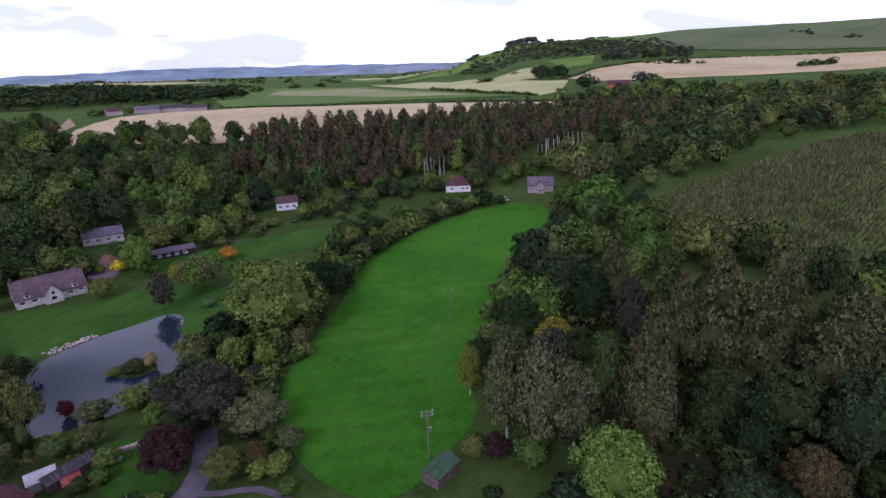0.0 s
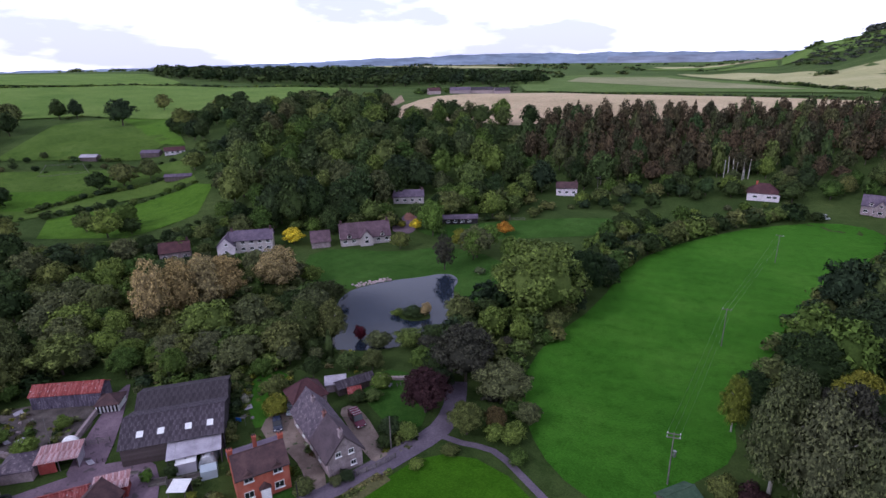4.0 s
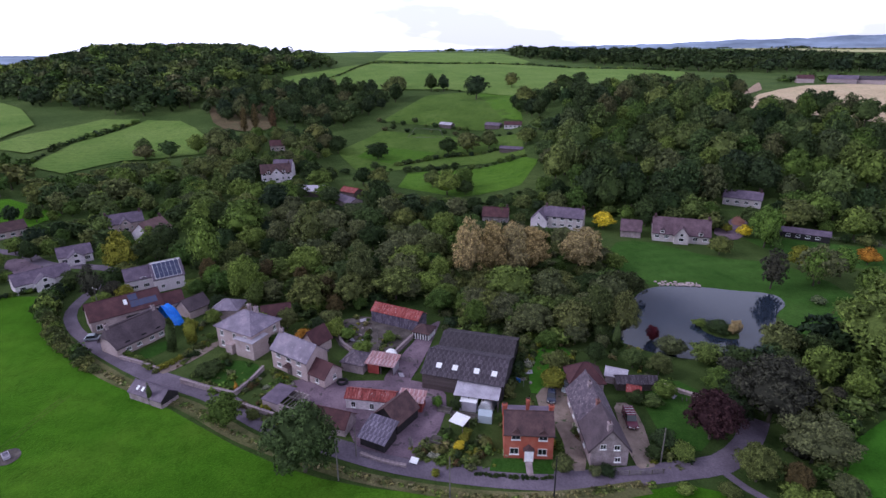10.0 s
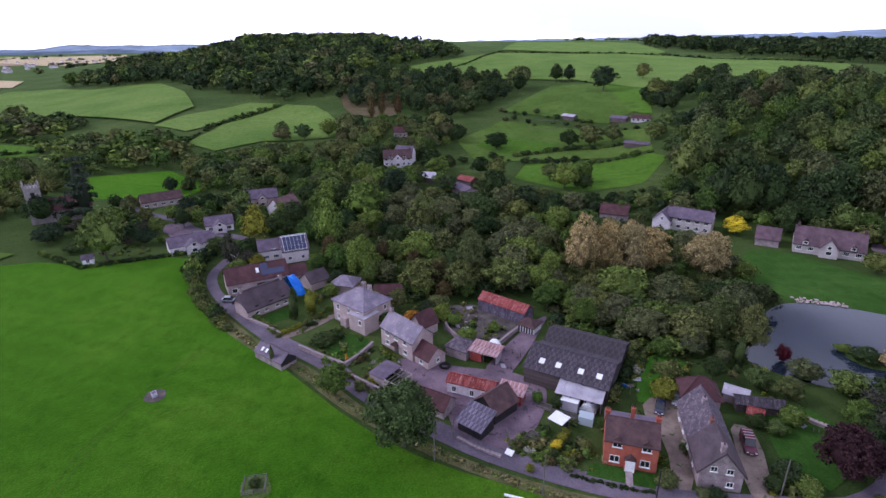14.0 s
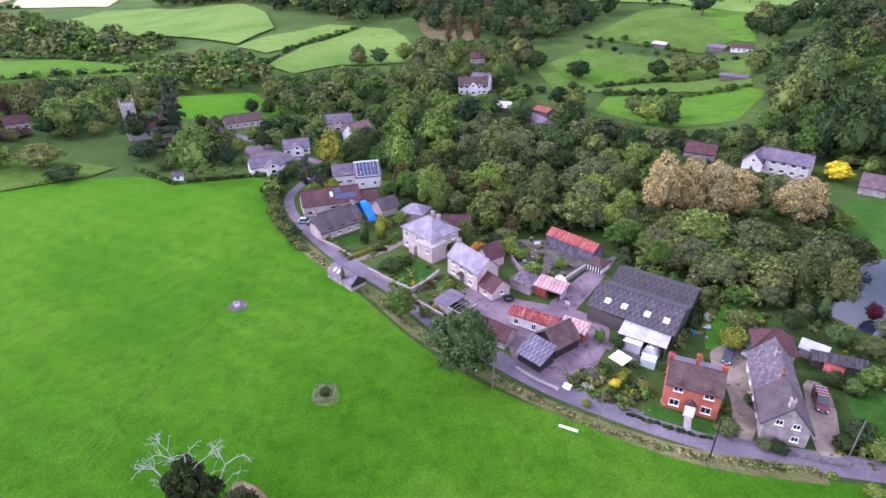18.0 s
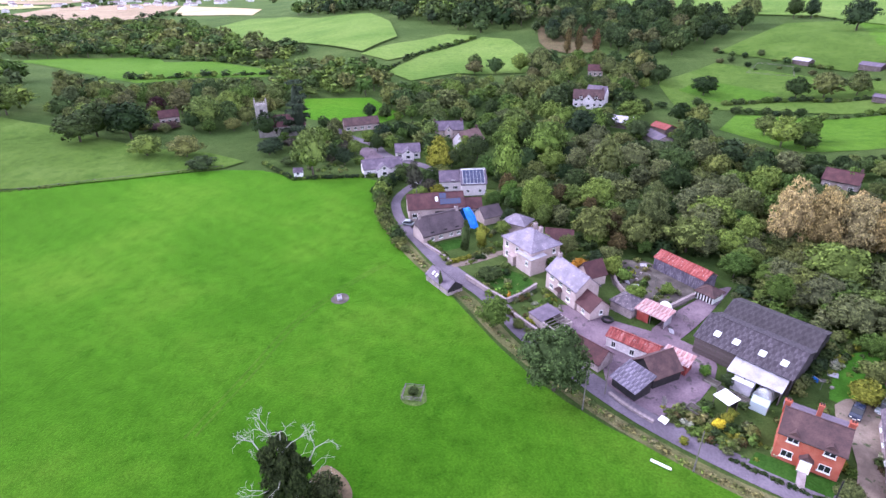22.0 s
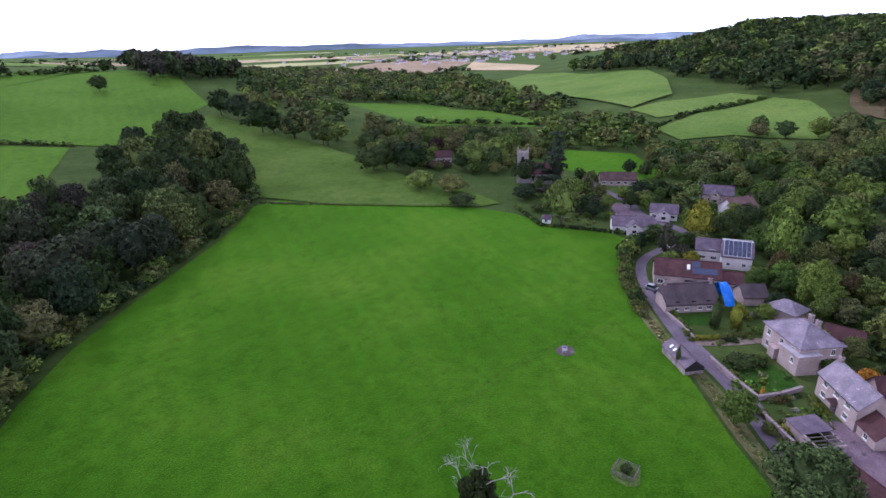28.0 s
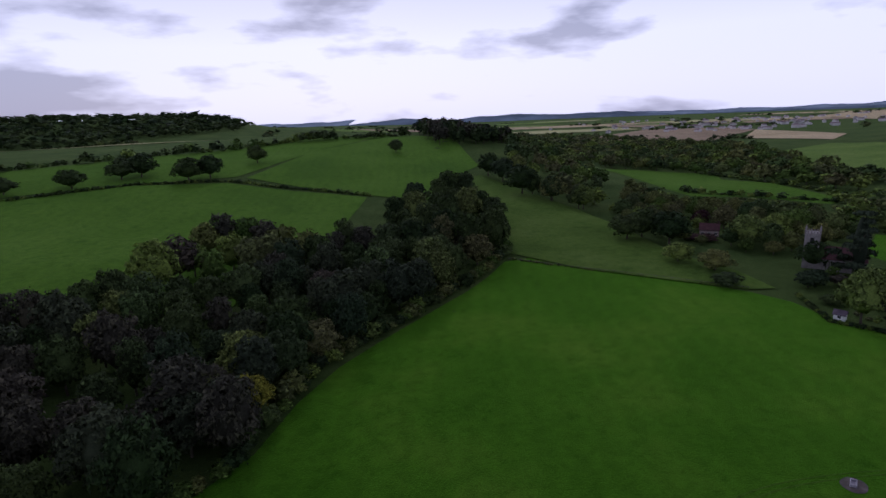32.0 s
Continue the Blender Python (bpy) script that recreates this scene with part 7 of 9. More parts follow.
# ---- church ----
CHURCH_STONE = mottled("weathered_church_stone", (0.20, 0.18, 0.175), (0.28, 0.25, 0.245), (0.36, 0.33, 0.32), 0.7, 5, 0.9, bump=0.6)
ch = base("church", "stone church with a square pinnacled tower", "church", -237, -98, 112, "buildings of the village")
part("tower", boxes((0, 0, 7, 5.2, 5.2, 14.6), (0, 0, 14.1, 5.5, 5.5, 0.3)), CHURCH_STONE, ch)
me = bpy.data.meshes.new("pinnacle")
bm = boxes((0, 0, 0.6, 0.7, 0.7, 1.2))
rod(bm, (0, 0, 1.2), (0, 0, 2.6), 0.42, 0.03, 4)
bm.to_mesh(me)
bm.free()
me.materials.append(CHURCH_STONE)
for sx in (-1, 1):
    for sy in (-1, 1):
        part("pinnacle", me, None, ch, "", Matrix.Translation((sx * 2.4, sy * 2.4, 14.2)))
for k in range(4):
    for s in (-1, 1):
        part("battlement", boxes((-1.5 + k, s * 2.55, 14.6, 0.55, 0.3, 0.8)), CHURCH_STONE, ch)
        part("battlement", boxes((s * 2.55, -1.5 + k, 14.6, 0.3, 0.55, 0.8)), CHURCH_STONE, ch)
for a in range(4):
    part("belfry_opening", boxes((0, -2.62, 11.4, 1.3, 0.08, 2.2)), DARK_TIMBER, ch, "", Matrix.Rotation(a * math.pi / 2, 4, "Z"))
part("nave", solid([(2.6, -4, -0.3), (18, -4, -0.3), (18, 4, -0.3), (2.6, 4, -0.3), (2.6, -4, 5), (18, -4, 5), (18, 4, 5), (2.6, 4, 5), (2.6, 0, 9), (18, 0, 9)], [(0, 1, 5, 4), (2, 3, 7, 6), (1, 2, 6, 9, 5), (3, 0, 4, 8, 7), (0, 3, 2, 1), (4, 5, 9, 8), (6, 7, 8, 9)]), CHURCH_STONE, ch)
for s in (-1, 1):
    part("nave_roof", slab((2.6, s * 4.4, 4.8), (18.3, s * 4.4, 4.8), (18.3, 0, 9.2), (2.6, 0, 9.2), 0.18), RED_TILE, ch)
for x in (5, 9, 13):
    window(ch, x, 2.8, -4.03, 0, 1.0, 2.2, frame_mat=STONE)

FLOWERS = foliage("white_flowers", [(0.42, 0.42, 0.36), (0.32, 0.34, 0.22)])
FLOWERS_PALE = foliage("cream_flower_heads", [(0.30, 0.30, 0.24), (0.40, 0.40, 0.33), (0.12, 0.16, 0.07)])
IVY = foliage("dark_ivy_leaves", [(0.020, 0.030, 0.010), (0.032, 0.045, 0.016), (0.045, 0.058, 0.022), (0.026, 0.034, 0.016)])
PALE_STRAW = foliage("pale_straw_grass", [(0.26, 0.23, 0.12), (0.20, 0.19, 0.09), (0.32, 0.28, 0.16)])
DRY_GRASS = foliage("dry_verge_grass", [(0.16, 0.15, 0.06), (0.20, 0.18, 0.08), (0.11, 0.13, 0.04)])
# ---- single trees ----
oak = "broad green oak standing at the field's edge"
plant("round", GREEN_MID, -43, 128, 23, 26, "large spreading oak beside the meadow", "oak_tree")
plant("round", GREEN_DARK, -36, 149, 15, 15, oak, "oak_tree")
plant("round", GREEN_MID, -54, 141, 15, 15, oak, "oak_tree")
plant("round", PURPLE, -48.5, 78.5, 10, 11, "dark purple copper beech by the cottage lawn", "copper_beech")
plant("round", BROWN_GREEN, -46.5, 92, 14, 15, "brownish tree losing its leaves", "beech_tree")
plant("round", OLIVE, -38.3, 76.2, 7, 8, "round olive tree beside the lane", "lane_tree")
plant("round", RUSSET, -34, 79.5, 5.5, 5, "small russet tree by the lane", "lane_tree")
plant("bush", GREEN_MID, -29.5, 78.0, 4.5, 5, "round green bush by the meadow", "bush")
plant("round", GREY_GREEN, -37, 90, 8, 13, "spreading grey green willow bush", "willow_bush")
plant("round", GREY_GREEN, -29, 84, 5, 6, "spreading grey green willow bush", "willow_bush")
for x, y, h, w, m in ((10.5, 84.5, 20, 11.5, GREY_GREEN), (16.0, 80.5, 22, 13, GREY_GREEN), (21.5, 79.5, 19, 11, GREY_GREEN), (12.5, 92, 20, 11, GREY_GREEN), (19, 90, 20, 12, BROWN_GREEN)):
    plant("tall", m, x, y, h, w * 1.15, "tall greyish weeping birch at the meadow's edge", "birch_tree", bark=PALE_BARK)
plant("tall", LIME, 4.6, 99.5, 12, 7.4, "birch tree turning pale yellow", "birch_tree", bark=PALE_BARK)
plant("round", LIME, 24.6, 112, 12, 9, "maple tree turning orange yellow", "maple_tree")
plant("round", BRIGHT, 24.5, 67.5, 14.5, 15, "fresh green round maple tree", "maple_tree")
plant("bush", GREEN_MID, 14, 78, 6, 7, "green bush below the maple", "bush")
plant("bush", PURPLE, 8, 80, 5, 5, "dark purple bush by the hut", "bush")
plant("bush", OLIVE, 4, 79.5, 6, 4.5, "olive bush by the hut", "bush")
for x, y, h, w in ((36.1, 85, 28, 11), (56.8, 102, 29, 16), (49.7, 105, 24, 11), (61.4, 96, 26, 14), (72.6, 106, 26, 13), (43.6, 130.6, 26, 10), (69.7, 86, 26, 15), (78, 92, 25, 13)):
    plant("cone", LARCH_PALE, x, y, h, w * 1.25, "tall pale olive brown larch with drooping boughs", "larch_tree")
for x, y, h, w in ((17.4, 120.3, 14, 14), (30.3, 133, 19, 15), (26.5, 140.1, 15, 12), (36.8, 127.5, 18, 13), (33, 152, 14, 13), (40, 170, 14, 13)):
    plant("round", GREEN_DARK, x, y, h, w, "dark green tree along the meadow's wooded side", "edge_tree")
for x, y, h, w in ((84, 172, 17, 18), (104, 168, 17, 20), (96, 176, 16, 16)):
    plant("round", OLIVE, x, y, h, w, "domed green oak above the maize", "oak_tree")
for x, y, h, w, m in ((65.8, 223, 18, 24, BRIGHT), (58, 234, 15, 14, GREEN_MID), (72, 236, 17, 16, GREEN_MID)):
    plant("round", m, x, y, h, w, "broad fresh green ash at the meadow's far corner", "ash_tree")
for x, y, h, w in ((31.2, 98, 14, 9.3), (48.4, 82.5, 15, 12), (59.2, 80.5, 16, 14), (65.5, 72, 20, 13.5), (43.8, 99.1, 14, 8), (43.1, 64, 8.5, 11), (28, 104, 13, 10), (74, 74, 18, 13)):
    plant("round", GREEN_DARK, x, y, h, w, "dark green holly in the shade", "holly_tree")
plant("tall", LARCH_PALE, 32.5, 76, 23, 12, "weeping olive brown larch", "larch_tree")
plant("tall", GREEN_MID, 29.2, 89, 20, 8, "slim green tree in the wood", "wood_tree")
plant("cone", GREEN_DARK, 45.4, 81, 18, 11, "dark blue green spruce", "spruce_tree")
plant("cone", GREEN_DARK, 50, 75, 17, 11, "dark blue green spruce", "spruce_tree")
plant("tall", BROWN_GREEN, 42.9, 115.5, 20, 10, "thin brownish tree in the wood", "wood_tree")
plant("round", LIME, 22.1, 105.6, 13, 8.5, "maple tree turning orange yellow", "maple_tree")
# Dark bushes added to stand for the black shade between the trunks.
woodland("holly_undergrowth", "dark bushes filling the deep shade under the near wood", scatter([(27, 78), (31, 62), (48, 54), (72, 62), (84, 92), (68, 132), (40, 148), (30, 112)], 4.2, 411, 3, 3), (2, 6), (4, 7), [GREEN_DARK, IVY, GREEN_DARK], MID_CROWNS, ("bush",), 412, "undergrowth", False)
plant("round", RUSSET, 54.7, 67, 10, 10, "small tree turning orange yellow", "maple_tree")
for x, y, h, w, m in ((-14, -215, 21, 20, GREEN_MID), (-14, -122, 12, 14, OLIVE), (-22, -117, 11, 12, LIME)):
    plant("round", m, x, y, h, w, "tall tree above the wood's edge", "oak_tree")
plant("round", WOODS, -74.6, 13.2, 13, 13.5, "leafy dark green ash beside the lane", "ash_tree")
plant("round", GREEN_MID, -93, 3.0, 7.5, 7.5, "small green tree beside the lane", "lane_tree")
for x, y, h, w in ((-130, 77, 18.5, 10), (-129, 84.5, 19, 10), (-127, 91, 19.5, 11), (-126, 97, 18, 11), (-120.5, 111, 18.5, 13), (-124, 118, 15, 9), (-134, 88, 17, 10), (-132, 94, 18, 10)):
    plant("tall", GOLDEN, x, y, h * 1.06, w * 1.3, "poplar with golden brown autumn leaves", "poplar_tree")
plant("round", YELLOW, -148, 147, 6.5, 9.5, "bright yellow leaved garden tree", "golden_tree")
plant("round", YELLOW, -114, 182, 5, 6, "bright yellow leaved garden tree", "golden_tree")
plant("tall", BRIGHT, -105, 179.5, 14.5, 10.5, "pale green maple in the garden", "maple_tree")
plant("round", OLIVE, -110, 203, 12, 17, "broad olive tree beyond the drive", "lime_tree")
plant("tall", BRIGHT, -79, 163, 11.8, 9, "fresh green tree in the garden", "garden_tree")
plant("round", LIME, -89, 173, 7.4, 7.9, "yellow green tree in the garden", "garden_tree")
plant("round", BRIGHT, -79, 177, 9.3, 8.5, "fresh green tree in the garden", "garden_tree")
plant("round", GREEN_MID, -67.5, 169, 8.5, 8, "green tree in the garden", "garden_tree")
plant("round", LIME, -120.5, 181, 3.5, 4.5, "yellow green shrub by the drive", "shrub")
plant("round", ORANGE, -80, 194, 5.8, 7.5, "cherry tree in orange autumn leaf", "cherry_tree")
plant("tall", BROWN_GREEN, -83.5, 150, 12.5, 9.5, "thin grey brown willow at the pond's end", "willow_tree")
plant("bush", IVY, -100, 109.5, 8.5, 12, "dark round willow at the pond's end", "willow_bush")
plant("bush", GREEN_DARK, -105.5, 104, 6.2, 9, "dark round willow at the pond's end", "willow_bush")
plant("bush", FLOWERS_PALE, -71.2, 151.6, 2.6, 4.2, "cream flowering shrub on the lawn", "bush")
for x, y, h, w in ((-158, 158.5, 21, 13), (-154, 167, 19, 13), (-167, 156, 19, 12), (-144, 164, 11, 10), (-141.5, 174, 11, 13), (-143, 183, 10, 12), (-149, 176, 15, 14), (-160, 170, 20, 14), (-150, 190, 14, 13)):
    plant("round", GREEN_DARK, x, y, h, w, "dark tree behind the pond house", "garden_tree")
for x, y, h, w in ((-133, 186, 7, 10), (-110, 218, 12, 15), (-94, 213, 12, 13)):
    plant("round", GREEN_MID, x, y, h, w, "leafy tree behind the garden", "garden_tree")
plant("tall", OLIVE, -88, 88, 13, 12, "weeping birch above the sheds", "birch_tree", bark=PALE_BARK)
plant("tall", OLIVE, -83, 92, 12, 10, "weeping birch above the sheds", "birch_tree", bark=PALE_BARK)
plant("round", GREY_GREEN, -95, 74, 8, 11, "grey green willow behind the barn", "willow_tree")
plant("round", GREY_GREEN, -103, 72, 8, 10, "grey green willow behind the barn", "willow_tree")
plant("round", GREY_GREEN, -110, 68, 7.5, 10, "grey green willow behind the barn", "willow_tree")
plant("bush", REDDISH, -78.5, 97, 4.4, 3.4, "dark red maple beside the water", "maple_bush")
plant("tall", GOLDEN, -70.5, 116, 4.5, 4, "bare brownish sapling on the island", "sapling")
plant("bush", GREEN_DARK, -73.6, 114.8, 2.8, 7.5, "dark low bush filling the island", "bush")
plant("bush", BROWN_GREEN, -75, 114.5, 2.0, 4, "brown reeds on the island", "reed_bush")
plant("bush", GREEN_MID, -78, 113.2, 2.0, 4, "low green bush on the island", "bush")
for x, y, h, w, m in ((-66, 100, 5, 8, GREEN_MID), (-72, 96, 4.5, 7, GREY_GREEN), (-60, 104, 6, 9, GREEN_DARK), (-57, 112, 6, 8, GREEN_DARK), (-84, 86, 5, 5, GREEN_DARK), (-58, 98, 6, 8, BROWN_GREEN), (-63, 123, 5, 7, BROWN_GREEN), (-55, 122, 7, 8, GREEN_DARK)):
    plant("bush", m, x, y, h, w, "dense bush on the pond's bank", "bank_bush")
plant("column", GREEN_DARK, -79.5, 86.5, 7.5, 4, "dark columnar cypress by the sheds", "cypress_tree")
plant("column", GREEN_DARK, -127.9, -3.9, 8.5, 4.6, "tall green cypress in the cottage garden", "cypress_tree")
plant("column", LIME, -130.0, 0.2, 6.5, 5.4, "golden conifer in the cottage garden", "golden_conifer")
plant("column", GREEN_DARK, -107.2, -8.9, 5.0, 2.0, "ivy covered post by the garage", "ivy_post")
plant("bush", GREEN_DARK, -113.4, 2.2, 2.8, 6.5, "clipped dark yew in the walled garden", "yew_bush")
plant("column", ORANGE, -103.8, 6.6, 2.4, 1.7, "red leaved cone shaped shrub", "red_shrub")
plant("round", GREEN_MID, -185, -61, 17, 14.5, "leafy green ash by the hedge", "ash_tree")
plant("round", LIME, -187, -15.4, 14.6, 10, "yellow green maple by the lane", "maple_tree")
plant("round", LIME, -164, -14, 5, 6, "yellow green maple by the lane", "maple_tree")
for kind, x, y, h, w, m, word in (("tall", -174, 8.4, 18.5, 13, BRIGHT, "fresh green willow behind the houses"), ("round", -148, 15.6, 13.6, 11, BRIGHT, "bright green sycamore behind the houses"), ("round", -203, 24, 15.5, 17, GREEN_MID, "leafy green ash behind the houses"), ("tall", -179, 42, 17, 15, OLIVE, "olive willow behind the houses"), ("tall", -135, 45, 17, 11, OLIVE, "olive willow behind the yard"), ("tall", -168, -21.9, 11, 7.5, BROWN_GREEN, "brownish tree beside the lane"), ("round", -220, 12, 13, 13, GREEN_MID, "leafy green ash behind the houses"), ("round", -206, -2, 10, 10, GREEN_DARK, "dark tree between the houses"), ("round", -197, -6, 9, 9, GREEN_DARK, "dark tree between the houses"), ("round", -182, 2, 9, 9, GREEN_MID, "leafy tree between the houses")):
    plant(kind, m, x, y, h, w, word, "village_tree")
for x, y, h, w in ((-219, 72, 16, 15), (-209, 79, 16, 12), (-199, 90, 14, 14), (-182, 93, 11, 11)):
    plant("round", GREEN_DARK, x, y, h, w, "tall dark tree before the paddocks", "oak_tree")
plant("layers", CEDAR, -229, -79, 27, 20, "dark layered cedar beside the church", "cedar_tree")
plant("round", GREEN_MID, -220, -67, 9, 11, "dark oak before the church", "oak_tree")
plant("round", GREEN_DARK, -214, -86, 6, 9, "dark oak before the church", "oak_tree")
plant("round", PURPLE, -243, -92, 8, 9, "purple tree near the church", "copper_beech")
plant("round", PURPLE, -280, -172, 9, 11, "purple tree near the church", "copper_beech")
for x, y in ((-409, 58), (-406, 77), (-412, 66)):
    plant("tall", RUSSET, x, y, 21, 7, "bare brown Lombardy poplar", "poplar_tree")
for x, y, h, w in ((-495, 209, 22, 24), (-503, 252, 17, 15), (-494, 261, 16, 13), (-437, 264, 22, 24), (-467, 323, 16, 15), (-360, 262, 19, 17), (-374, 299, 13, 17), (-402, 335, 15, 17), (-390, 343, 16, 18), (-352, 394, 15, 22), (-303, 177, 13, 17), (-298, 190, 12, 12), (-305, 164, 11, 13), (-293, 92, 10, 7), (-319, 122, 11, 17), (-368, 36, 16, 17), (-341, 51, 16, 14), (-332, 80, 16, 17), (-368, 98, 15, 18), (-300, 71, 8, 10), (-550, 238, 12, 16), (-429, 353, 9, 15)):
    plant("round", GREEN_DARK if (x + y) % 2 else OLIVE, x, y, h, w, "hedgerow oak between the fields", "hedgerow_oak")
for x, y, h, w, m in ((-246, -282, 20, 25, GREEN_DARK), (-252, -259, 16, 20, OLIVE), (-255, -235, 16, 17, GREEN_MID), (-285, -333, 17, 18, OLIVE), (-354, -214, 15, 11, GREEN_DARK), (-345, -189, 11, 11, GREEN_DARK), (-352, -224, 7, 8, GREEN_DARK), (-218, -172, 13, 20, GREEN_DARK), (-229, -156, 17, 22, GREEN_DARK), (-227, -170, 15, 18, GREEN_DARK), (-250, -153, 14, 17, PURPLE), (-252, -132, 15, 20, GREEN_MID), (-205, -135, 9, 14, GREEN_MID), (-204, -118, 9, 15, OLIVE), (-190, -105, 5, 12, GREEN_DARK), (-209, -86, 6, 11, GREEN_DARK), (-236, -96.5, 11.5, 14, GREEN_DARK), (-281, -133, 12, 15, GREEN_MID), (-297, -131, 13, 16, GREEN_MID), (-227, -3, 12, 14, GREEN_MID), (-272, 15, 10, 13, GREEN_MID)):
    plant("round", m, x, y, h, w, "full grown tree at the edge of field and churchyard", "field_tree")
for x, y, h, w in ((-253, -237, 8, 9), (-250, -258, 9, 10), (-251, -277, 8, 9), (-262, -322, 10, 12), (-266, -345, 10, 11), (-60, -425, 9, 14), (-75, -428, 9, 13), (-20, -452, 8, 13), (-33, -456, 9, 14), (10, -432, 7, 12), (45, -428, 6, 10), (-120, -468, 8, 11), (60, -470, 7, 12), (-246, -460, 7, 9)):
    plant("round", GREEN_DARK, x, y, h * 1.9, w * 1.7, "dark field oak on the hillside", "field_oak")

for x, y, h, w, m in ((-79, 166, 12, 13, GREY_GREEN), (-109, 186, 13, 12, BRIGHT), (-114, 209, 9, 12, OLIVE), (-153, 189, 8, 9, GREEN_MID), (-5, 293, 9, 11, GREEN_MID), (21, 288, 10, 12, GREEN_DARK), (36, 296, 9, 11, GREEN_MID), (-39, 216, 9, 10, GREEN_DARK), (-50, 87, 5, 7, GREEN_DARK), (-53, 92, 7, 9, GREEN_DARK), (-33, 77.5, 3.4, 5, GREEN_MID), (-38.5, 70, 1.8, 3.4, OLIVE), (-27, 73.5, 2.4, 4, GREEN_MID)):
    plant("round" if h > 4 else "bush", m, x, y, h, w, "leafy tree at the garden's edge", "garden_tree", "garden trees")

# ---- garden trees and shrubs, scattered as gardens are ----
gardens = (([(84, 66), (112, 52), (130, 88), (100, 112), (84, 116), (82, 90)], 8.0, (12, 20), (10, 14), (GREEN_DARK, GREEN_DARK, WOODS, GREEN_DARK), 60),
           ([(-131, 4), (-138, 4), (-136, 18), (-128, 26), (-134, 34), (-126, 34), (-118, 28), (-116, 36), (-124, 44), (-140, 42), (-160, 30), (-165, 8), (-150, 6)], 5.2, (4, 9), (5, 8), (GREEN_MID, GREEN_DARK, OLIVE, RUSSET, GREEN_MID), 61),
           ([(-122, 50), (-112, 57), (-104, 62), (-98, 66), (-110, 76), (-128, 66), (-132, 52)], 5.2, (5, 9), (6, 9), (OLIVE, GREEN_MID, GREY_GREEN), 62),
           ([(-156, 4), (-176, 8), (-198, 6), (-196, -8), (-180, 4), (-164, 2)], 6, (4, 9), (5, 8), (GREEN_MID, GREEN_DARK, OLIVE), 63),
           ([(-186, -16), (-200, -24), (-222, -24), (-228, -36), (-210, -44), (-232, -48), (-262, -40), (-248, -20), (-222, -12), (-205, -6)], 8, (3, 8), (4, 8), (GREEN_MID, GREEN_DARK, OLIVE), 64),
           ([(-196, -50), (-188, -70), (-215, -92), (-240, -84), (-238, -66), (-212, -52)], 9, (3, 8), (4, 8), (GREEN_MID, GREEN_DARK, BROWN_GREEN), 65),
           ([(-118, 140), (-98, 182), (-120, 190), (-146, 176), (-160, 158), (-172, 145), (-185, 130), (-165, 146), (-146, 156), (-134, 168)], 6.5, (4, 9), (5, 9), (GREEN_MID, GREEN_DARK, OLIVE), 66),
           ([(-116, 204), (-92, 226), (-60, 254), (-30, 274), (-35, 262), (-78, 230), (-104, 200)], 7, (4, 8), (6, 9), (GREEN_MID, GREEN_DARK, OLIVE), 67),
           ([(-90, 72), (-80, 82), (-72, 90), (-64, 94), (-72, 91), (-90, 80), (-94, 72)], 5, (3, 6), (4, 7), (GREEN_MID, GREEN_DARK, GREY_GREEN), 68))
for ring, gap, tall, wide, mats, seed in gardens:
    for x, y in scatter(ring, gap, seed):
        h, w = planting.uniform(*tall), planting.uniform(*wide)
        if in_view(x, y, 7.0, 16.0):
            continue
        plant(planting.choice(("round", "round", "bush")), planting.choice(mats), x, y, h, w, "leafy garden tree among the houses", "garden_tree", "garden trees")
for x, y, m, h, w in ((-67.2, 38.2, YELLOW, 1.8, 2.2), (-68.6, 40.0, LIME, 1.7, 2.2), (-69.8, 41.2, LIME, 1.7, 2.0), (-63.5, 31.6, LIME, 1.2, 1.6), (-63.4, 52.6, GREEN_MID, 2.5, 3), (-54.6, 50.6, OLIVE, 3.4, 3.8), (-65.8, 42.6, OLIVE, 2, 2.4), (-80.0, 40.5, BRIGHT, 2.4, 2.4), (-77.3, 43.4, GREEN_DARK, 3.0, 2.6), (-74.5, 64.6, LIME, 4.2, 6), (-79.5, 69, OLIVE, 5, 6), (-105.5, 34.5, BRIGHT, 3.6, 5), (-62.5, 75.0, GREEN_DARK, 3.0, 3.8), (-60, 77, GREEN_MID, 3.0, 4), (-61, 81.5, GREEN_MID, 4, 5), (-116.5, 31.5, BRIGHT, 5, 5.5), (-127.5, 9.2, GREEN_DARK, 4, 4), (-118, 6.2, GREEN_MID, 2, 2.6), (-50.8, 56.4, GREEN_DARK, 1.8, 3), (-51.5, 54.8, GREY_GREEN, 1.6, 2.4)):
    plant("bush", m, x, y, h, w, "rounded leafy garden shrub beside the house", "shrub", "garden shrubs")
beds = []
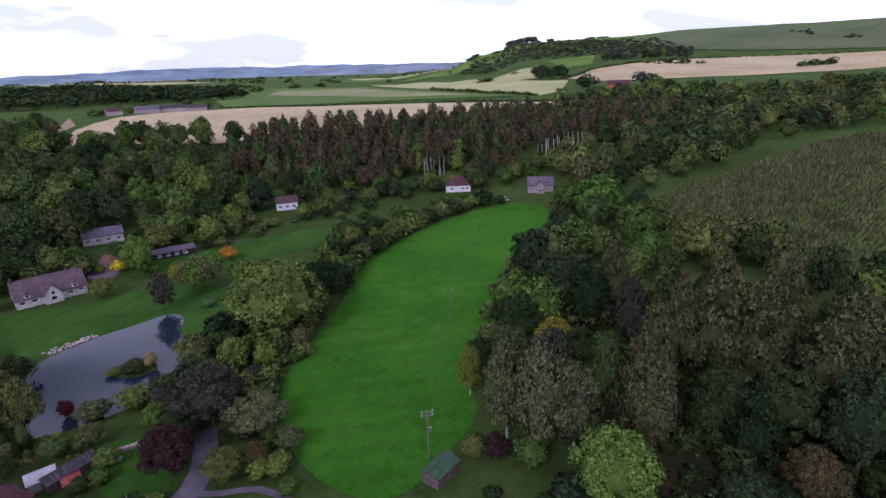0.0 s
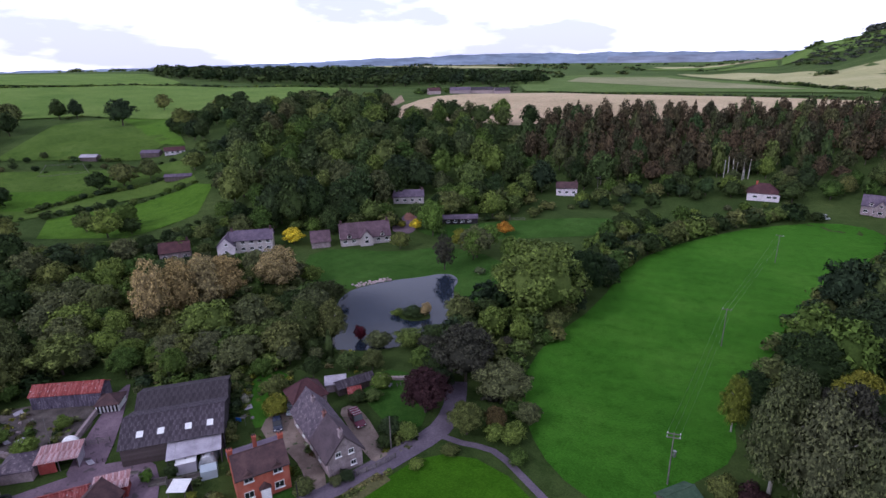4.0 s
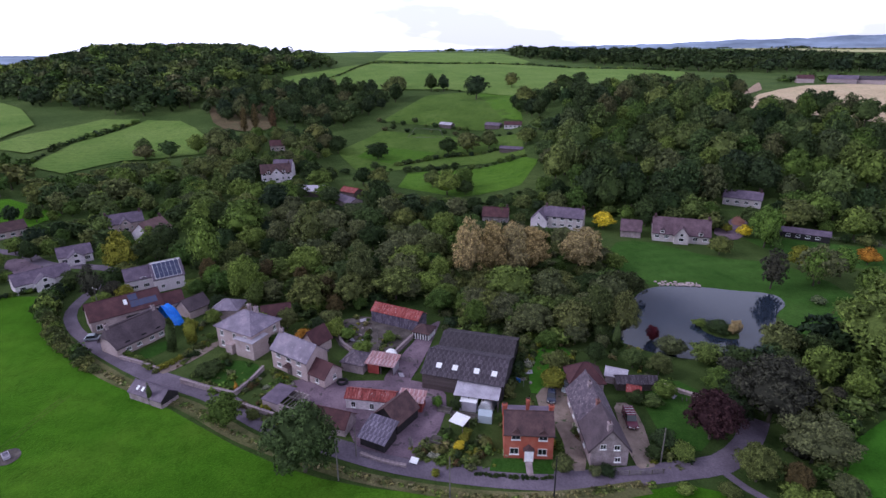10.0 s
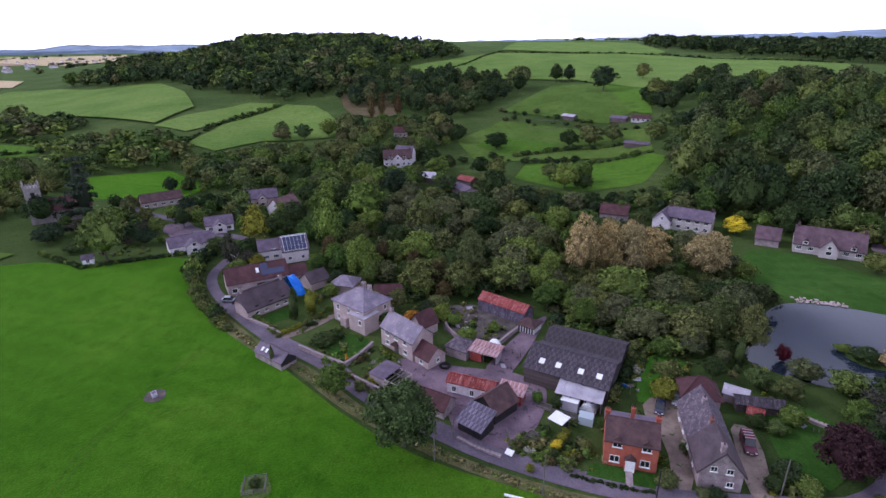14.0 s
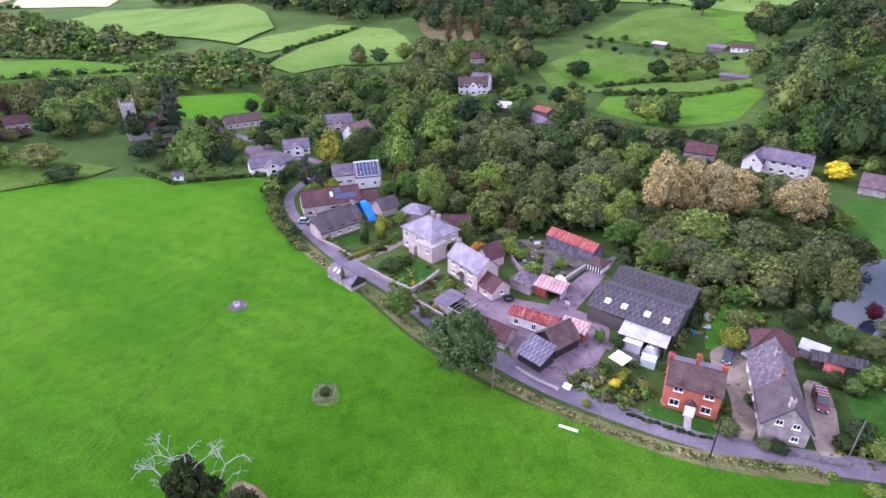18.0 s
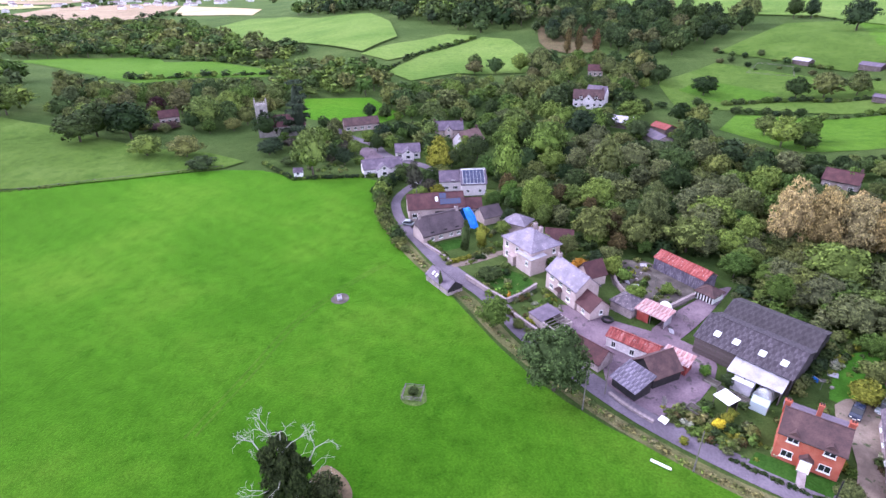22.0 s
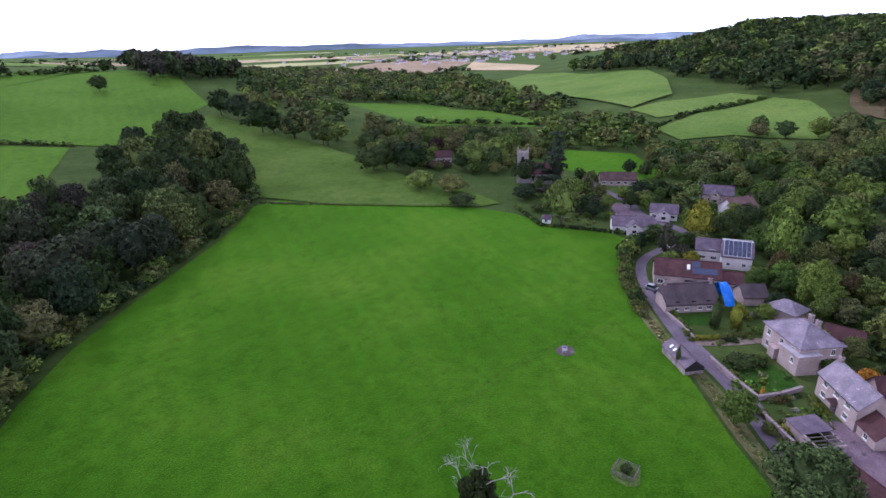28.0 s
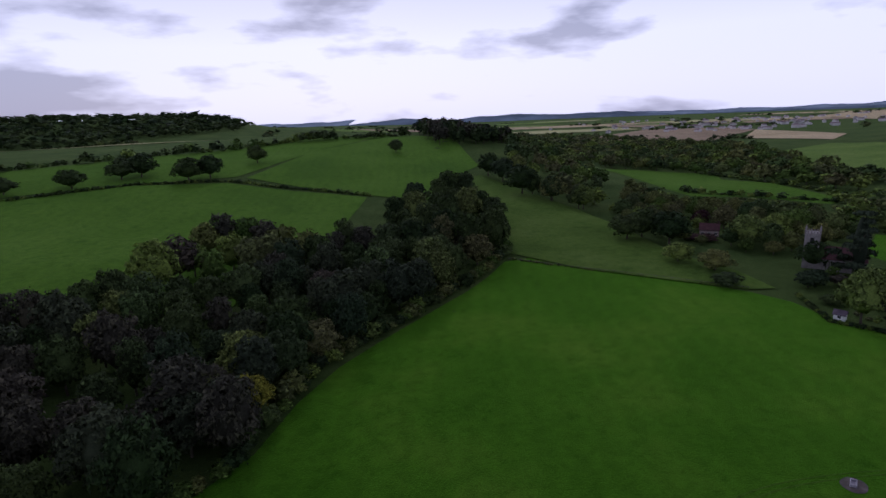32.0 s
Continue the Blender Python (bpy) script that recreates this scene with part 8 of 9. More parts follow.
for line in ([(-70.5, 33.5), (-66.5, 36.5), (-62.5, 39)], [(-68.5, 31.5), (-63.8, 35.2)], [(-105, 31), (-108, 33.5), (-111, 35)], [(-103, 36), (-106, 40), (-110, 41)], [(-96, 8), (-100.5, 4.6)], [(-88, 12.6), (-96, 7)], [(-102, 7.6), (-108, 13.4)], [(-110, 0.4), (-104, 5.4)], [(-64, 43), (-58.2, 52)], [(-100, 17.5), (-108, 14)], [(-120, -3.5), (-127, 4)], [(-71.5, 31), (-66, 34.5), (-61.5, 38.2)], [(-72, 34.6), (-67.4, 38.4), (-63.6, 41.4)], [(-58.6, 53.6), (-66, 51.6)], [(-67, 55.2), (-72, 51.8)], [(-88, 70), (-80, 61)], [(-84, 64), (-90, 72)], [(-76, 70), (-82, 75)], [(-112, 2), (-117, 7)], [(-105, 10), (-101, 13)], [(-98, 9.5), (-92, 13.5)], [(-119, 22), (-124, 26)], [(-116, 18.6), (-110, 27)], [(-104, 38), (-112, 44)], [(-108, 36), (-116, 40)], [(-132, 3), (-126, 10)], [(-63.2, 60), (-57, 58)]):
    beds += along(line, 0.9, 0.4, len(beds))
woodland("flower_beds", "mixed garden beds of low plants", beds, (0.6, 1.5), (1.0, 2.1), [GREEN_MID, OLIVE, LIME, RUSSET, GREY_GREEN, GREEN_MID, OLIVE, GREEN_DARK, FLOWERS], MID_CROWNS, ("bush",), 70, "plants", False)

# ---- more garden planting ----
for x, y, h, w, m in ((-87.5, 73, 4.5, 6, GREEN_MID), (-74.5, 73.5, 3.5, 4, GREEN_DARK), (-77, 78, 5.5, 5.5, GREEN_DARK), (-72, 84, 5, 6, GREEN_MID), (-67.5, 87, 5, 6, OLIVE), (-86, 80, 6, 7, GREY_GREEN), (-51, 70, 3.4, 5, GREEN_DARK), (-50, 66.5, 2.2, 3.4, GREEN_DARK), (-47.5, 70.5, 3.0, 4.4, GREEN_MID), (-42, 64.5, 1.6, 3, GREEN_MID), (-52, 84, 5.5, 7, GREEN_DARK), (-57, 92, 6, 7, GREEN_MID), (-119, 17.5, 3.5, 4, GREEN_MID), (-129, 16, 5, 5.5, GREEN_MID), (-126, 22, 6, 6, OLIVE), (-134, 14, 5, 5, RUSSET), (-117, 24, 4, 4.4, ORANGE), (-113.5, 33.5, 3.5, 4, BRIGHT), (-119, 28, 5, 5, GREEN_DARK), (-108, 42, 2.4, 3.4, GREEN_MID), (-137, 6, 4.5, 5, GREEN_MID), (-136, 0.6, 3.6, 4, LIME), (-145, 8, 5, 6, GREEN_DARK), (-97, 4.4, 2.0, 2.6, GREEN_MID), (-93, 8, 1.8, 2.6, OLIVE), (-161, -19, 5, 6, GREEN_MID), (-166, -17, 6, 6, BROWN_GREEN), (-174, -17, 7, 7.5, GREEN_DARK), (-181, -14, 6, 7, OLIVE), (-181, -28, 6, 6, GREEN_DARK), (-158, 4, 5, 6, GREEN_MID), (-163, 9, 7, 8, BRIGHT), (-160, 15, 8, 9, GREEN_MID)):
    plant("round" if h > 4 else "bush", m, x, y, h, w, "leafy bush in a cottage garden", "garden_bush", "garden shrubs")
hedge("dark hedge beside the barn", [(-88.5, 67), (-80, 58.5), (-75, 53)], (1.8, 3.0), (2.2, 3.4), 1.3, [GREEN_DARK, OLIVE], 33)

growth = []
for ring, gap, seed in (([(-88, 68), (-75, 54), (-70, 57), (-77, 64), (-76, 72), (-84, 80), (-92, 74)], 1.7, 301), ([(-60, 76), (-66, 74), (-76, 82), (-84, 88), (-70, 92), (-64, 88)], 1.8, 302), ([(-120, 2), (-112, -3), (-102, 5), (-108, 14), (-118, 8)], 2.0, 303), ([(-100, 38), (-106, 47), (-113, 48), (-123, 42), (-123, 35), (-113, 31), (-105, 34)], 1.8, 304), ([(-116, 26), (-119, 20), (-130, 22), (-136, 16), (-142, 18), (-134, 30), (-122, 34), (-115, 32)], 1.8, 305), ([(-134, 2), (-140, 4), (-146, 8), (-138, 10), (-130, 8)], 1.6, 306), ([(-72, 32), (-66, 34), (-60, 40), (-62, 43), (-68, 43), (-73, 37)], 1.25, 307), ([(-72, 43), (-66, 45), (-66, 51), (-72, 54), (-76, 52)], 1.6, 308), ([(-46, 66), (-50, 64), (-52, 69), (-47, 72), (-44, 71)], 1.6, 309), ([(-90, 12), (-98, 6), (-104, 12), (-102, 18), (-98, 17)], 1.6, 310), ([(-186, -52), (-192, -48), (-198, -58), (-190, -66)], 2.2, 311), ([(-97, 55), (-108, 56), (-112, 60), (-98, 68), (-90, 66)], 1.9, 312)):
    growth += scatter(ring, gap, seed, 2.0, 1.0)
BUILT = ((-62.3, 48.9, 6.5), (-65, 53, 4), (-59.8, 62.1, 5), (-54, 65, 4), (-66, 59, 4), (-71.5, 69.8, 4.5), (-84.9, 50.3, 11), (-123, 12.6, 7.5), (-106.4, 20.4, 6), (-112.6, 25.8, 3.6), (-132.5, 20.8, 4.5), (-141, 10.3, 4.5), (-115.6, 47.8, 7), (-106.4, 50.4, 3), (-71.3, 61.4, 3), (-72.4, 66.3, 3), (-58.6, 69.6, 3.5), (-70, 77.2, 2.8), (-66.5, 79, 4.4), (-71.8, 40.8, 2.2), (-75.6, 49.4, 3), (-71.9, 46.4, 2), (-147, 2.2, 4), (-94.3, 14.6, 4.5), (-97, 36, 4), (-100.9, 31.6, 3.6), (-68, 62, 3))
growth = [(x, y) for x, y in growth if all(math.hypot(x - a, y - b) > r for a, b, r in BUILT)]
woodland("garden_growth", "beds, weeds and low shrubs filling the gardens", growth, (0.25, 1.7), (0.6, 2.3), [GREEN_MID, OLIVE, GREEN_DARK, GREEN_MID, LIME, GREY_GREEN, DRY_GRASS, BRIGHT], FAR_CROWNS, ("bush",), 320, "plants", False)

# ---- hedges ----
hedge("clipped hedge along the field's corner", [(-197, -84), (-184, -71), (-179.5, -67), (-181, -59), (-182.5, -47), (-184, -36)], (1.6, 2.0), (1.8, 2.4), 1.2)
hedge("clipped hedge beside the path", [(-119.5, -7.8), (-123.5, -2), (-129, 4)], (1.3, 1.7), (1.6, 2.2), 1.0, [OLIVE, LIME])
hedge("garden hedge along the lane", [(-131.5, -14), (-126, -10.4), (-120.6, -8.2)], (1.2, 1.6), (1.6, 2.2), 1.0, [OLIVE, GREEN_MID])
hedge("low clipped hedge before the brick house", [(-60.6, 37.6), (-56.8, 43.2), (-53.8, 48.2)], (0.8, 1.0), (0.9, 1.2), 0.7, [GREEN_DARK])
hedge("rough hedge of bushes along the lane's field side", [(-126, -20), (-133, -23.4), (-140, -26.6), (-148, -30), (-157, -31)], (1.4, 4.0), (2.4, 4.4), 1.5, [OLIVE, GREEN_MID], 9)
hedge("overgrown hedge where the lane leaves the village", [(-158, -31.5), (-166, -33), (-176, -31), (-184, -27)], (3.5, 7), (4, 6.5), 2.0, [GREEN_DARK, GREEN_MID], 10)
hedge("rough growth between lane and meadow", [(-45.5, 62), (-50.5, 45), (-57, 34), (-66.5, 23.3), (-75.6, 15), (-87.8, 6), (-103, -2.6), (-117, -13), (-134, -22.6), (-150, -30)], (0.25, 0.8), (0.7, 1.8), 0.42, [DRY_GRASS, GREEN_MID, DRY_GRASS, OLIVE], 11, FAR_CROWNS)
hedge("pale dry grass fringe along the meadow", [(-46.5, 60), (-51.4, 44.4), (-58, 33.2), (-67.4, 22.4), (-76.6, 14), (-88.8, 4.8), (-104, -3.8), (-118, -14.2), (-134, -23.4)], (0.3, 0.7), (0.6, 1.3), 0.34, [PALE_STRAW, DRY_GRASS, PALE_STRAW], 13, FAR_CROWNS)
hedge("bramble hedge between lane and meadow", [(-131, -21.2), (-137, -24.6), (-145, -28), (-155, -30.4), (-166, -31), (-178, -31)], (2.2, 4.6), (3, 5), 2.0, [GREEN_DARK, OLIVE, GREEN_MID], 14)
hedge("bushy hedge along the long meadow", [(-33, 86), (-39, 99), (-40, 112), (-34, 122)], (2.5, 5), (4, 6.5), 2.4, [GREEN_DARK, GREEN_MID, OLIVE], 12)
woodland("meadow_hedgerow", "tall overgrown hedgerow curving round the meadow", along([(-32, 158), (-31, 186), (-20, 210), (-7, 236), (8, 254), (20, 265), (34, 268)], 4.0, 0.35, 13), (4, 9), (7, 11), [GREEN_DARK, OLIVE, GREEN_MID], LIGHT_CROWNS, ("round", "bush"), 71, "hedge")
woodland("garden_hedgerow", "overgrown hedge with dark conifers", along([(-38, 170), (-42, 190), (-40, 206), (-30, 226), (-12, 252)], 5.0, 0.4, 14), (5, 10), (7, 10), [GREEN_DARK, GREEN_MID], LIGHT_CROWNS, ("round", "cone"), 72, "hedge")
woodland("meadow_side_trees", "bushes along the meadow's wooded side", along([(8, 108), (13, 126), (18, 152), (34, 190), (50, 224), (56, 252)], 4.5, 0.35, 15), (4, 8), (7, 10), [GREEN_DARK, OLIVE], LIGHT_CROWNS, ("round", "bush"), 73, "bushes")
woodland("lane_thicket", "dense bushes beside the lane and meadow", scatter([(-28, 82), (-36, 84), (-44, 92), (-55, 96), (-52, 118), (-42, 122), (-38, 100), (-30, 90)], 4.6, 16), (3, 7), (5, 8), [GREEN_DARK, BROWN_GREEN, GREEN_MID], LIGHT_CROWNS, ("bush", "round"), 74, "bushes")
hedge("field hedge on the plateau", [(-568, 95), (-673, 211), (-836, 326)], (2, 3), (4, 5), 4, None, 17, FAR_CROWNS)
hedge("field hedge across the pasture", [(-800, 305), (-720, 470), (-530, 640)], (2, 4), (5, 8), 5, None, 18, FAR_CROWNS)
hedge("field hedge with bushes below the paddock", [(-297, 126), (-300, 150), (-298, 168), (-284, 195)], (2, 4), (4, 6), 2.6, None, 19)
hedge("hedge between the sheep fields", [(-391, -70), (-451, -52), (-526, -6)], (2, 5), (4, 7), 5, None, 20, FAR_CROWNS)
hedge("hedge along the hill field", [(-155, -330), (-120, -372), (-84, -412), (-26, -430), (40, -412), (95, -410)], (1.8, 3), (3, 4.5), 2.4, None, 21, FAR_CROWNS)
hedge("hedge along the ridge", [(95, -500), (20, -540), (-64, -562), (-160, -556), (-250, -545), (-320, -566)], (3, 11), (6, 14), 6, None, 22, FAR_CROWNS)
hedge("hedge between the stubble and the green field", [(-250, 652), (-100, 652), (60, 622), (100, 600), (240, 600)], (1.6, 2.6), (4, 5), 4, None, 23, FAR_CROWNS)
woodland("field_clump", "dark clump of trees in the pale field", scatter([(182, 1068), (230, 1018), (208, 916), (158, 923)], 13, 62), (13, 17), (14, 18), [GREEN_DARK], FAR_CROWNS, ("round",), 63)
hedge("hedge across the far slope", [(-10, 1015), (66, 754), (118, 647)], (3, 5), (6, 8), 6, None, 28, FAR_CROWNS)
hedge("hedge across the far slope", [(208, 916), (277, 1023), (549, 1235), (900, 1040)], (3, 5), (8, 10), 8, None, 24, FAR_CROWNS)
hedge("hedge round the valley field", [(-373, -278), (-404, -156), (-442, -168), (-500, -312)], (2, 6), (6, 9), 6, None, 25, FAR_CROWNS)
hedge("rough tussocky line between two meadows", [(-152, -181), (-166, -151), (-182, -122), (-192, -98)], (0.5, 1.3), (1.2, 2.4), 1.4, [OLIVE, GREEN_MID], 26, FAR_CROWNS)
hedge("trees round the distant farm", [(-345, 560), (-330, 600), (-300, 640), (-250, 640)], (5, 9), (10, 14), 10, None, 27, FAR_CROWNS)

# ---- maize ----
rng = random.Random(12)
crop = [(78, 222), (112, 248), (153, 265), (190, 273), (240, 286), (250, 200), (172, 134), (124, 152), (95, 190)]
vs, qs = [], []
ux, uy = math.cos(radians(38)), math.sin(radians(38))
for a in np.arange(-260, 260, 1.7):
    for c in np.arange(-60, 360, 1.5):
        x, y = 150 + c * ux - a * uy - 90, 200 + c * uy + a * ux - 60
        if not inside(x, y, crop):
            continue
        x, y = x + rng.uniform(-0.3, 0.3), y + rng.uniform(-0.3, 0.3)
        z, h = height(x, y), rng.uniform(1.5, 2.1)
        for k in range(3):
            t = rng.uniform(0, 6.28)
            cx, cy, w = math.cos(t), math.sin(t), 0.22
            n0 = len(vs)
            vs += [(x - cy * w, y + cx * w, z), (x + cy * w, y - cx * w, z), (x + cx * 0.7 + cy * w, y + cy * 0.7 - cx * w, z + h), (x + cx * 0.7 - cy * w, y + cy * 0.7 + cx * w, z + h * 0.93)]
            qs.append((n0, n0 + 1, n0 + 2, n0 + 3))
MAIZE = foliage("maize_leaves", [(0.081, 0.093, 0.037), (0.105, 0.112, 0.053), (0.124, 0.118, 0.062)])
tagged(part("maize_crop", quads_mesh("maize_crop", vs, qs, [MAIZE]), None), "standing maize plants in long rows", "crop", kind="stuff")


# ---- poles and wires ----
def utility_pole(x, y, h=8.5, arms=1, turn=0.0, dark=False, label="wooden utility pole with a cross arm"):
    ob = base("utility_pole", label, "pole", x, y, turn, "utility poles")
    bm = bmesh.new()
    rod(bm, (0, 0, -0.3), (0, 0, h), 0.13, 0.08)
    part("shaft", bm, DARK_TIMBER if dark else OLD_POLE, ob)
    for k in range(arms):
        arm = part("cross_arm", boxes((0, 0.12, h - 0.35 - 0.7 * k, 2.2, 0.12, 0.14)), OLD_POLE, ob)
        for s in (-1, 0, 1):
            bm = bmesh.new()
            rod(bm, (s * 0.95, 0.12, h - 0.28 - 0.7 * k), (s * 0.95, 0.12, h - 0.02 - 0.7 * k), 0.06, 0.04, 6)
            part("insulator", bm, WHITE, arm)
    return ob


utility_pole(-70.1, 17.4, 8, 0, 0, label="plain wooden pole on the verge")
utility_pole(-58.2, 31.4, 8, 0, 0, label="plain wooden pole on the verge")
utility_pole(-50.7, 45.6, 8, 0, 0, True, "dark wooden pole leaning on the verge")
utility_pole(-74.0, 21.8, 6, 0, 0, label="plain wooden pole on the verge")
utility_pole(-48.4, 66.2, 7, 0, 0, label="plain wooden pole on the verge")
utility_pole(-102.3, 37.0, 7.5, 0, 0, label="plain wooden pole on the verge")
utility_pole(-157, -20, 8, 1, 30)
utility_pole(1.1, 134, 10, 1, 5)
tp = utility_pole(-3.8, 79.9, 10, 2, 12, label="double armed pole carrying a transformer")
bm = bmesh.new()
rod(bm, (0.45, 0, 5.6), (0.45, 0, 6.6), 0.28, 0.28, 10)
part("transformer", bm, METAL, tp)
utility_pole(13.5, 205, 10, 1, -10)
utility_pole(-62, 268, 9, 1, 40)
for (ax, ay), (bx, by) in (((-3.8, 79.9), (1.1, 134)), ((1.1, 134), (13.5, 205))):
    wire = base("power_line", "thin power lines sagging between poles", "wire", 0, 0, 0, "power lines", 0)
    for s in (-0.95, 0, 0.95):
        bm = bmesh.new()
        for k in range(8):
            u, v = k / 8, (k + 1) / 8
            at = lambda t: (ax + (bx - ax) * t + s, ay + (by - ay) * t, 9.95 - 4 * 0.9 * t * (1 - t))
            rod(bm, at(u), at(v), 0.012, sides=3)
        part("strand", bm, METAL, wire)


# ---- vehicles ----
def vehicle(name, label, x, y, yaw, paint, L=4.1, W=1.7, H=1.45, van=False):
    ob = base(name, label, "van" if van else "car", x, y, yaw, "parked vehicles", height(x, y) + 0.13)
    deck, nose = (0.95, 0.22) if van else (0.85, 0.25)
    prof = [(-L / 2, 0.3), (L / 2, 0.3), (L / 2, 0.62), (L / 2 - 0.15, 0.8), (L * nose, deck), (-L / 2 + 0.05, deck)]
    n = len(prof)
    bm = solid([(px, -W / 2, pz) for px, pz in prof] + [(px, W / 2, pz) for px, pz in prof], [tuple(range(n)), tuple(range(2 * n - 1, n - 1, -1))] + [(i, (i + 1) % n, n + (i + 1) % n, n + i) for i in range(n)])
    bmesh.ops.bevel(bm, geom=bm.edges[:], offset=0.07, segments=2, affect="EDGES")
    part("body", bm, paint, ob)
    back = -L / 2 + (0.08 if van else 0.35)
    cab = [(back, deck - 0.03), (L * nose, deck - 0.03), (L * nose - (0.55 if van else 0.8), H), (back + (0.1 if van else 0.45), H)]
    part("windscreen_band", solid([(px, -W / 2 + 0.06 + 0.1 * (pz > 1), pz) for px, pz in cab] + [(px, W / 2 - 0.06 - 0.1 * (pz > 1), pz) for px, pz in cab], [(0, 1, 2, 3), (7, 6, 5, 4), (0, 1, 5, 4), (1, 2, 6, 5), (2, 3, 7, 6), (3, 0, 4, 7)]), GLASS, ob)
    part("roof", boxes(((cab[2][0] + cab[3][0]) / 2, 0, H + 0.01, cab[2][0] - cab[3][0] + 0.1, W - 0.3, 0.07)), paint, ob)
    if van:
        part("rear_side", boxes((back + 1.05, 0, (H + deck) / 2, 2.0, W - 0.1, H - deck + 0.02)), paint, ob)
        for k in range(4):
            part("roof_bar", boxes((back + 0.4 + 0.75 * k, 0, H + 0.09, 0.1, W - 0.35, 0.06)), METAL, ob)
    for sx in (-1, 1):
        for sy in (-1, 1):
            bm = bmesh.new()
            rod(bm, (sx * L * 0.31, sy * (W / 2 - 0.18), 0.2), (sx * L * 0.31, sy * (W / 2 + 0.01), 0.2), 0.32, sides=14)
            wheel = part("wheel", bm, RUBBER, ob)
            bm = bmesh.new()
            rod(bm, (sx * L * 0.31, sy * (W / 2), 0.2), (sx * L * 0.31, sy * (W / 2 + 0.025), 0.2), 0.19, sides=10)
            part("rim", bm, METAL, wheel)
    for sy in (-1, 1):
        part("headlight", boxes((L / 2 - 0.02, sy * (W / 2 - 0.3), 0.62, 0.1, 0.32, 0.16)), WHITE, ob)
    part("number_plate", boxes((L / 2 + 0.02, 0, 0.42, 0.03, 0.5, 0.11)), WHITE, ob)
    return ob


vehicle("parked_car", "dark blue hatchback parked on the gravel drive", -71.3, 61.4, -41, CAR_BLUE)
vehicle("parked_car", "silver hatchback parked beside the lawn", -72.4, 66.3, -50, CAR_SILVER)
vehicle("parked_van", "maroon people carrier parked beside the cottage", -58.6, 69.6, -30, CAR_MAROON, 4.9, 1.95, 1.95, True)
vehicle("parked_car", "silver car parked by the thatched cottage", -142.5, -20.5, 75, CAR_SILVER)
vehicle("parked_van", "white caravan shaped van at the meadow's end", 32.0, 269, 40, CAR_WHITE, 4.6, 2.0, 2.2, True)

# ---- yard and gardens: small structures ----
sh = base("white_shelter", "small shelter with a flat white roof", "shelter", -71.8, 40.8, 30, "garden structures")
part("roof", slab((-1.5, -1.4, 2.25), (1.5, -1.4, 2.25), (1.5, 1.4, 2.45), (-1.5, 1.4, 2.45), 0.08), WHITE, sh)
for x in (-1.3, 1.3):
    for y in (-1.2, 1.2):
        part("post", boxes((x, y, 1.1, 0.1, 0.1, 2.2)), TIMBER, sh)
part("back_panel", boxes((0, 1.25, 1.0, 2.6, 0.05, 2.0)), DARK_TIMBER, sh)
pt = base("polytunnel", "small polytunnel of milky plastic", "polytunnel", -75.6, 49.4, 132, "garden structures")
bm = bmesh.new()
vs = []
for i in range(9):
    for k in range(11):
        a = math.pi * k / 10
        vs.append(bm.verts.new((-2.6 + 0.65 * i, -1.45 * math.cos(a), 2.1 * math.sin(a) * (1 + 0.02 * (i % 2)))))
for i in range(8):
    for k in range(10):
        bm.faces.new((vs[i * 11 + k], vs[i * 11 + k + 1], vs[i * 11 + 12 + k], vs[i * 11 + 11 + k]))
bm.faces.new(vs[:11])
part("cover", bm, POLY, pt)
for i in range(5):
    bm = bmesh.new()
    for k in range(10):
        a, c = math.pi * k / 10, math.pi * (k + 1) / 10
        rod(bm, (-2.6 + 1.3 * i, -1.48 * math.cos(a), 2.14 * math.sin(a)), (-2.6 + 1.3 * i, -1.48 * math.cos(c), 2.14 * math.sin(c)), 0.03, sides=4)
    part("hoop", bm, METAL, pt)
part("doorway", boxes((2.62, 0, 0.85, 0.05, 0.9, 1.7)), DARK_TIMBER, pt)
gh = base("greenhouse", "small glazed greenhouse with pale panes", "greenhouse", -71.9, 46.4, 50, "garden structures")
gable_walls(gh, 2.6, 2.0, 1.6, 2.3, GREENHOUSE)
for s in (-1, 1):
    for k in range(4):
        part("pane", slab((-1.3 + 0.65 * k + 0.03, s * 1.04, 1.62), (-1.3 + 0.65 * k + 0.62, s * 1.04, 1.62), (-1.3 + 0.65 * k + 0.62, 0, 2.36), (-1.3 + 0.65 * k + 0.03, 0, 2.36), 0.03), GREENHOUSE, gh)
cb = base("white_box_body", "old white lorry body used as a store", "store", -76.3, 45.4, 48, "garden structures")
part("box", boxes((0, 0, 1.15, 3.2, 2.0, 2.1)), WHITE_SHEET, cb)
part("roof_edge", boxes((0, 0, 2.23, 3.3, 2.1, 0.08)), WHITE, cb)
for x, y, yaw, L, W in ((-70.6, 36.0, 40, 3.2, 1.6), (-75.2, 42.6, 46, 3.0, 1.4), (-78.0, 41.0, 44, 2.6, 1.4), (-74.0, 44.4, 46, 2.8, 1.2)):
    bed = base("raised_bed", "timber framed raised vegetable bed", "raised bed", x, y, yaw, "raised beds")
    for row in ((0, -W / 2, 0.3, L, 0.08, 0.5), (0, W / 2, 0.3, L, 0.08, 0.5), (-L / 2, 0, 0.3, 0.08, W, 0.5), (L / 2, 0, 0.3, 0.08, W, 0.5)):
        part("board", boxes(row), OLD_POLE, bed)
    part("soil", boxes((0, 0, 0.22, L - 0.1, W - 0.1, 0.3)), SOIL, bed)
ty = base("tyre_ring", "big black tractor tyre lying flat", "tyre", -96.4, 26.6, 0, "yard clutter")
bm = bmesh.new()
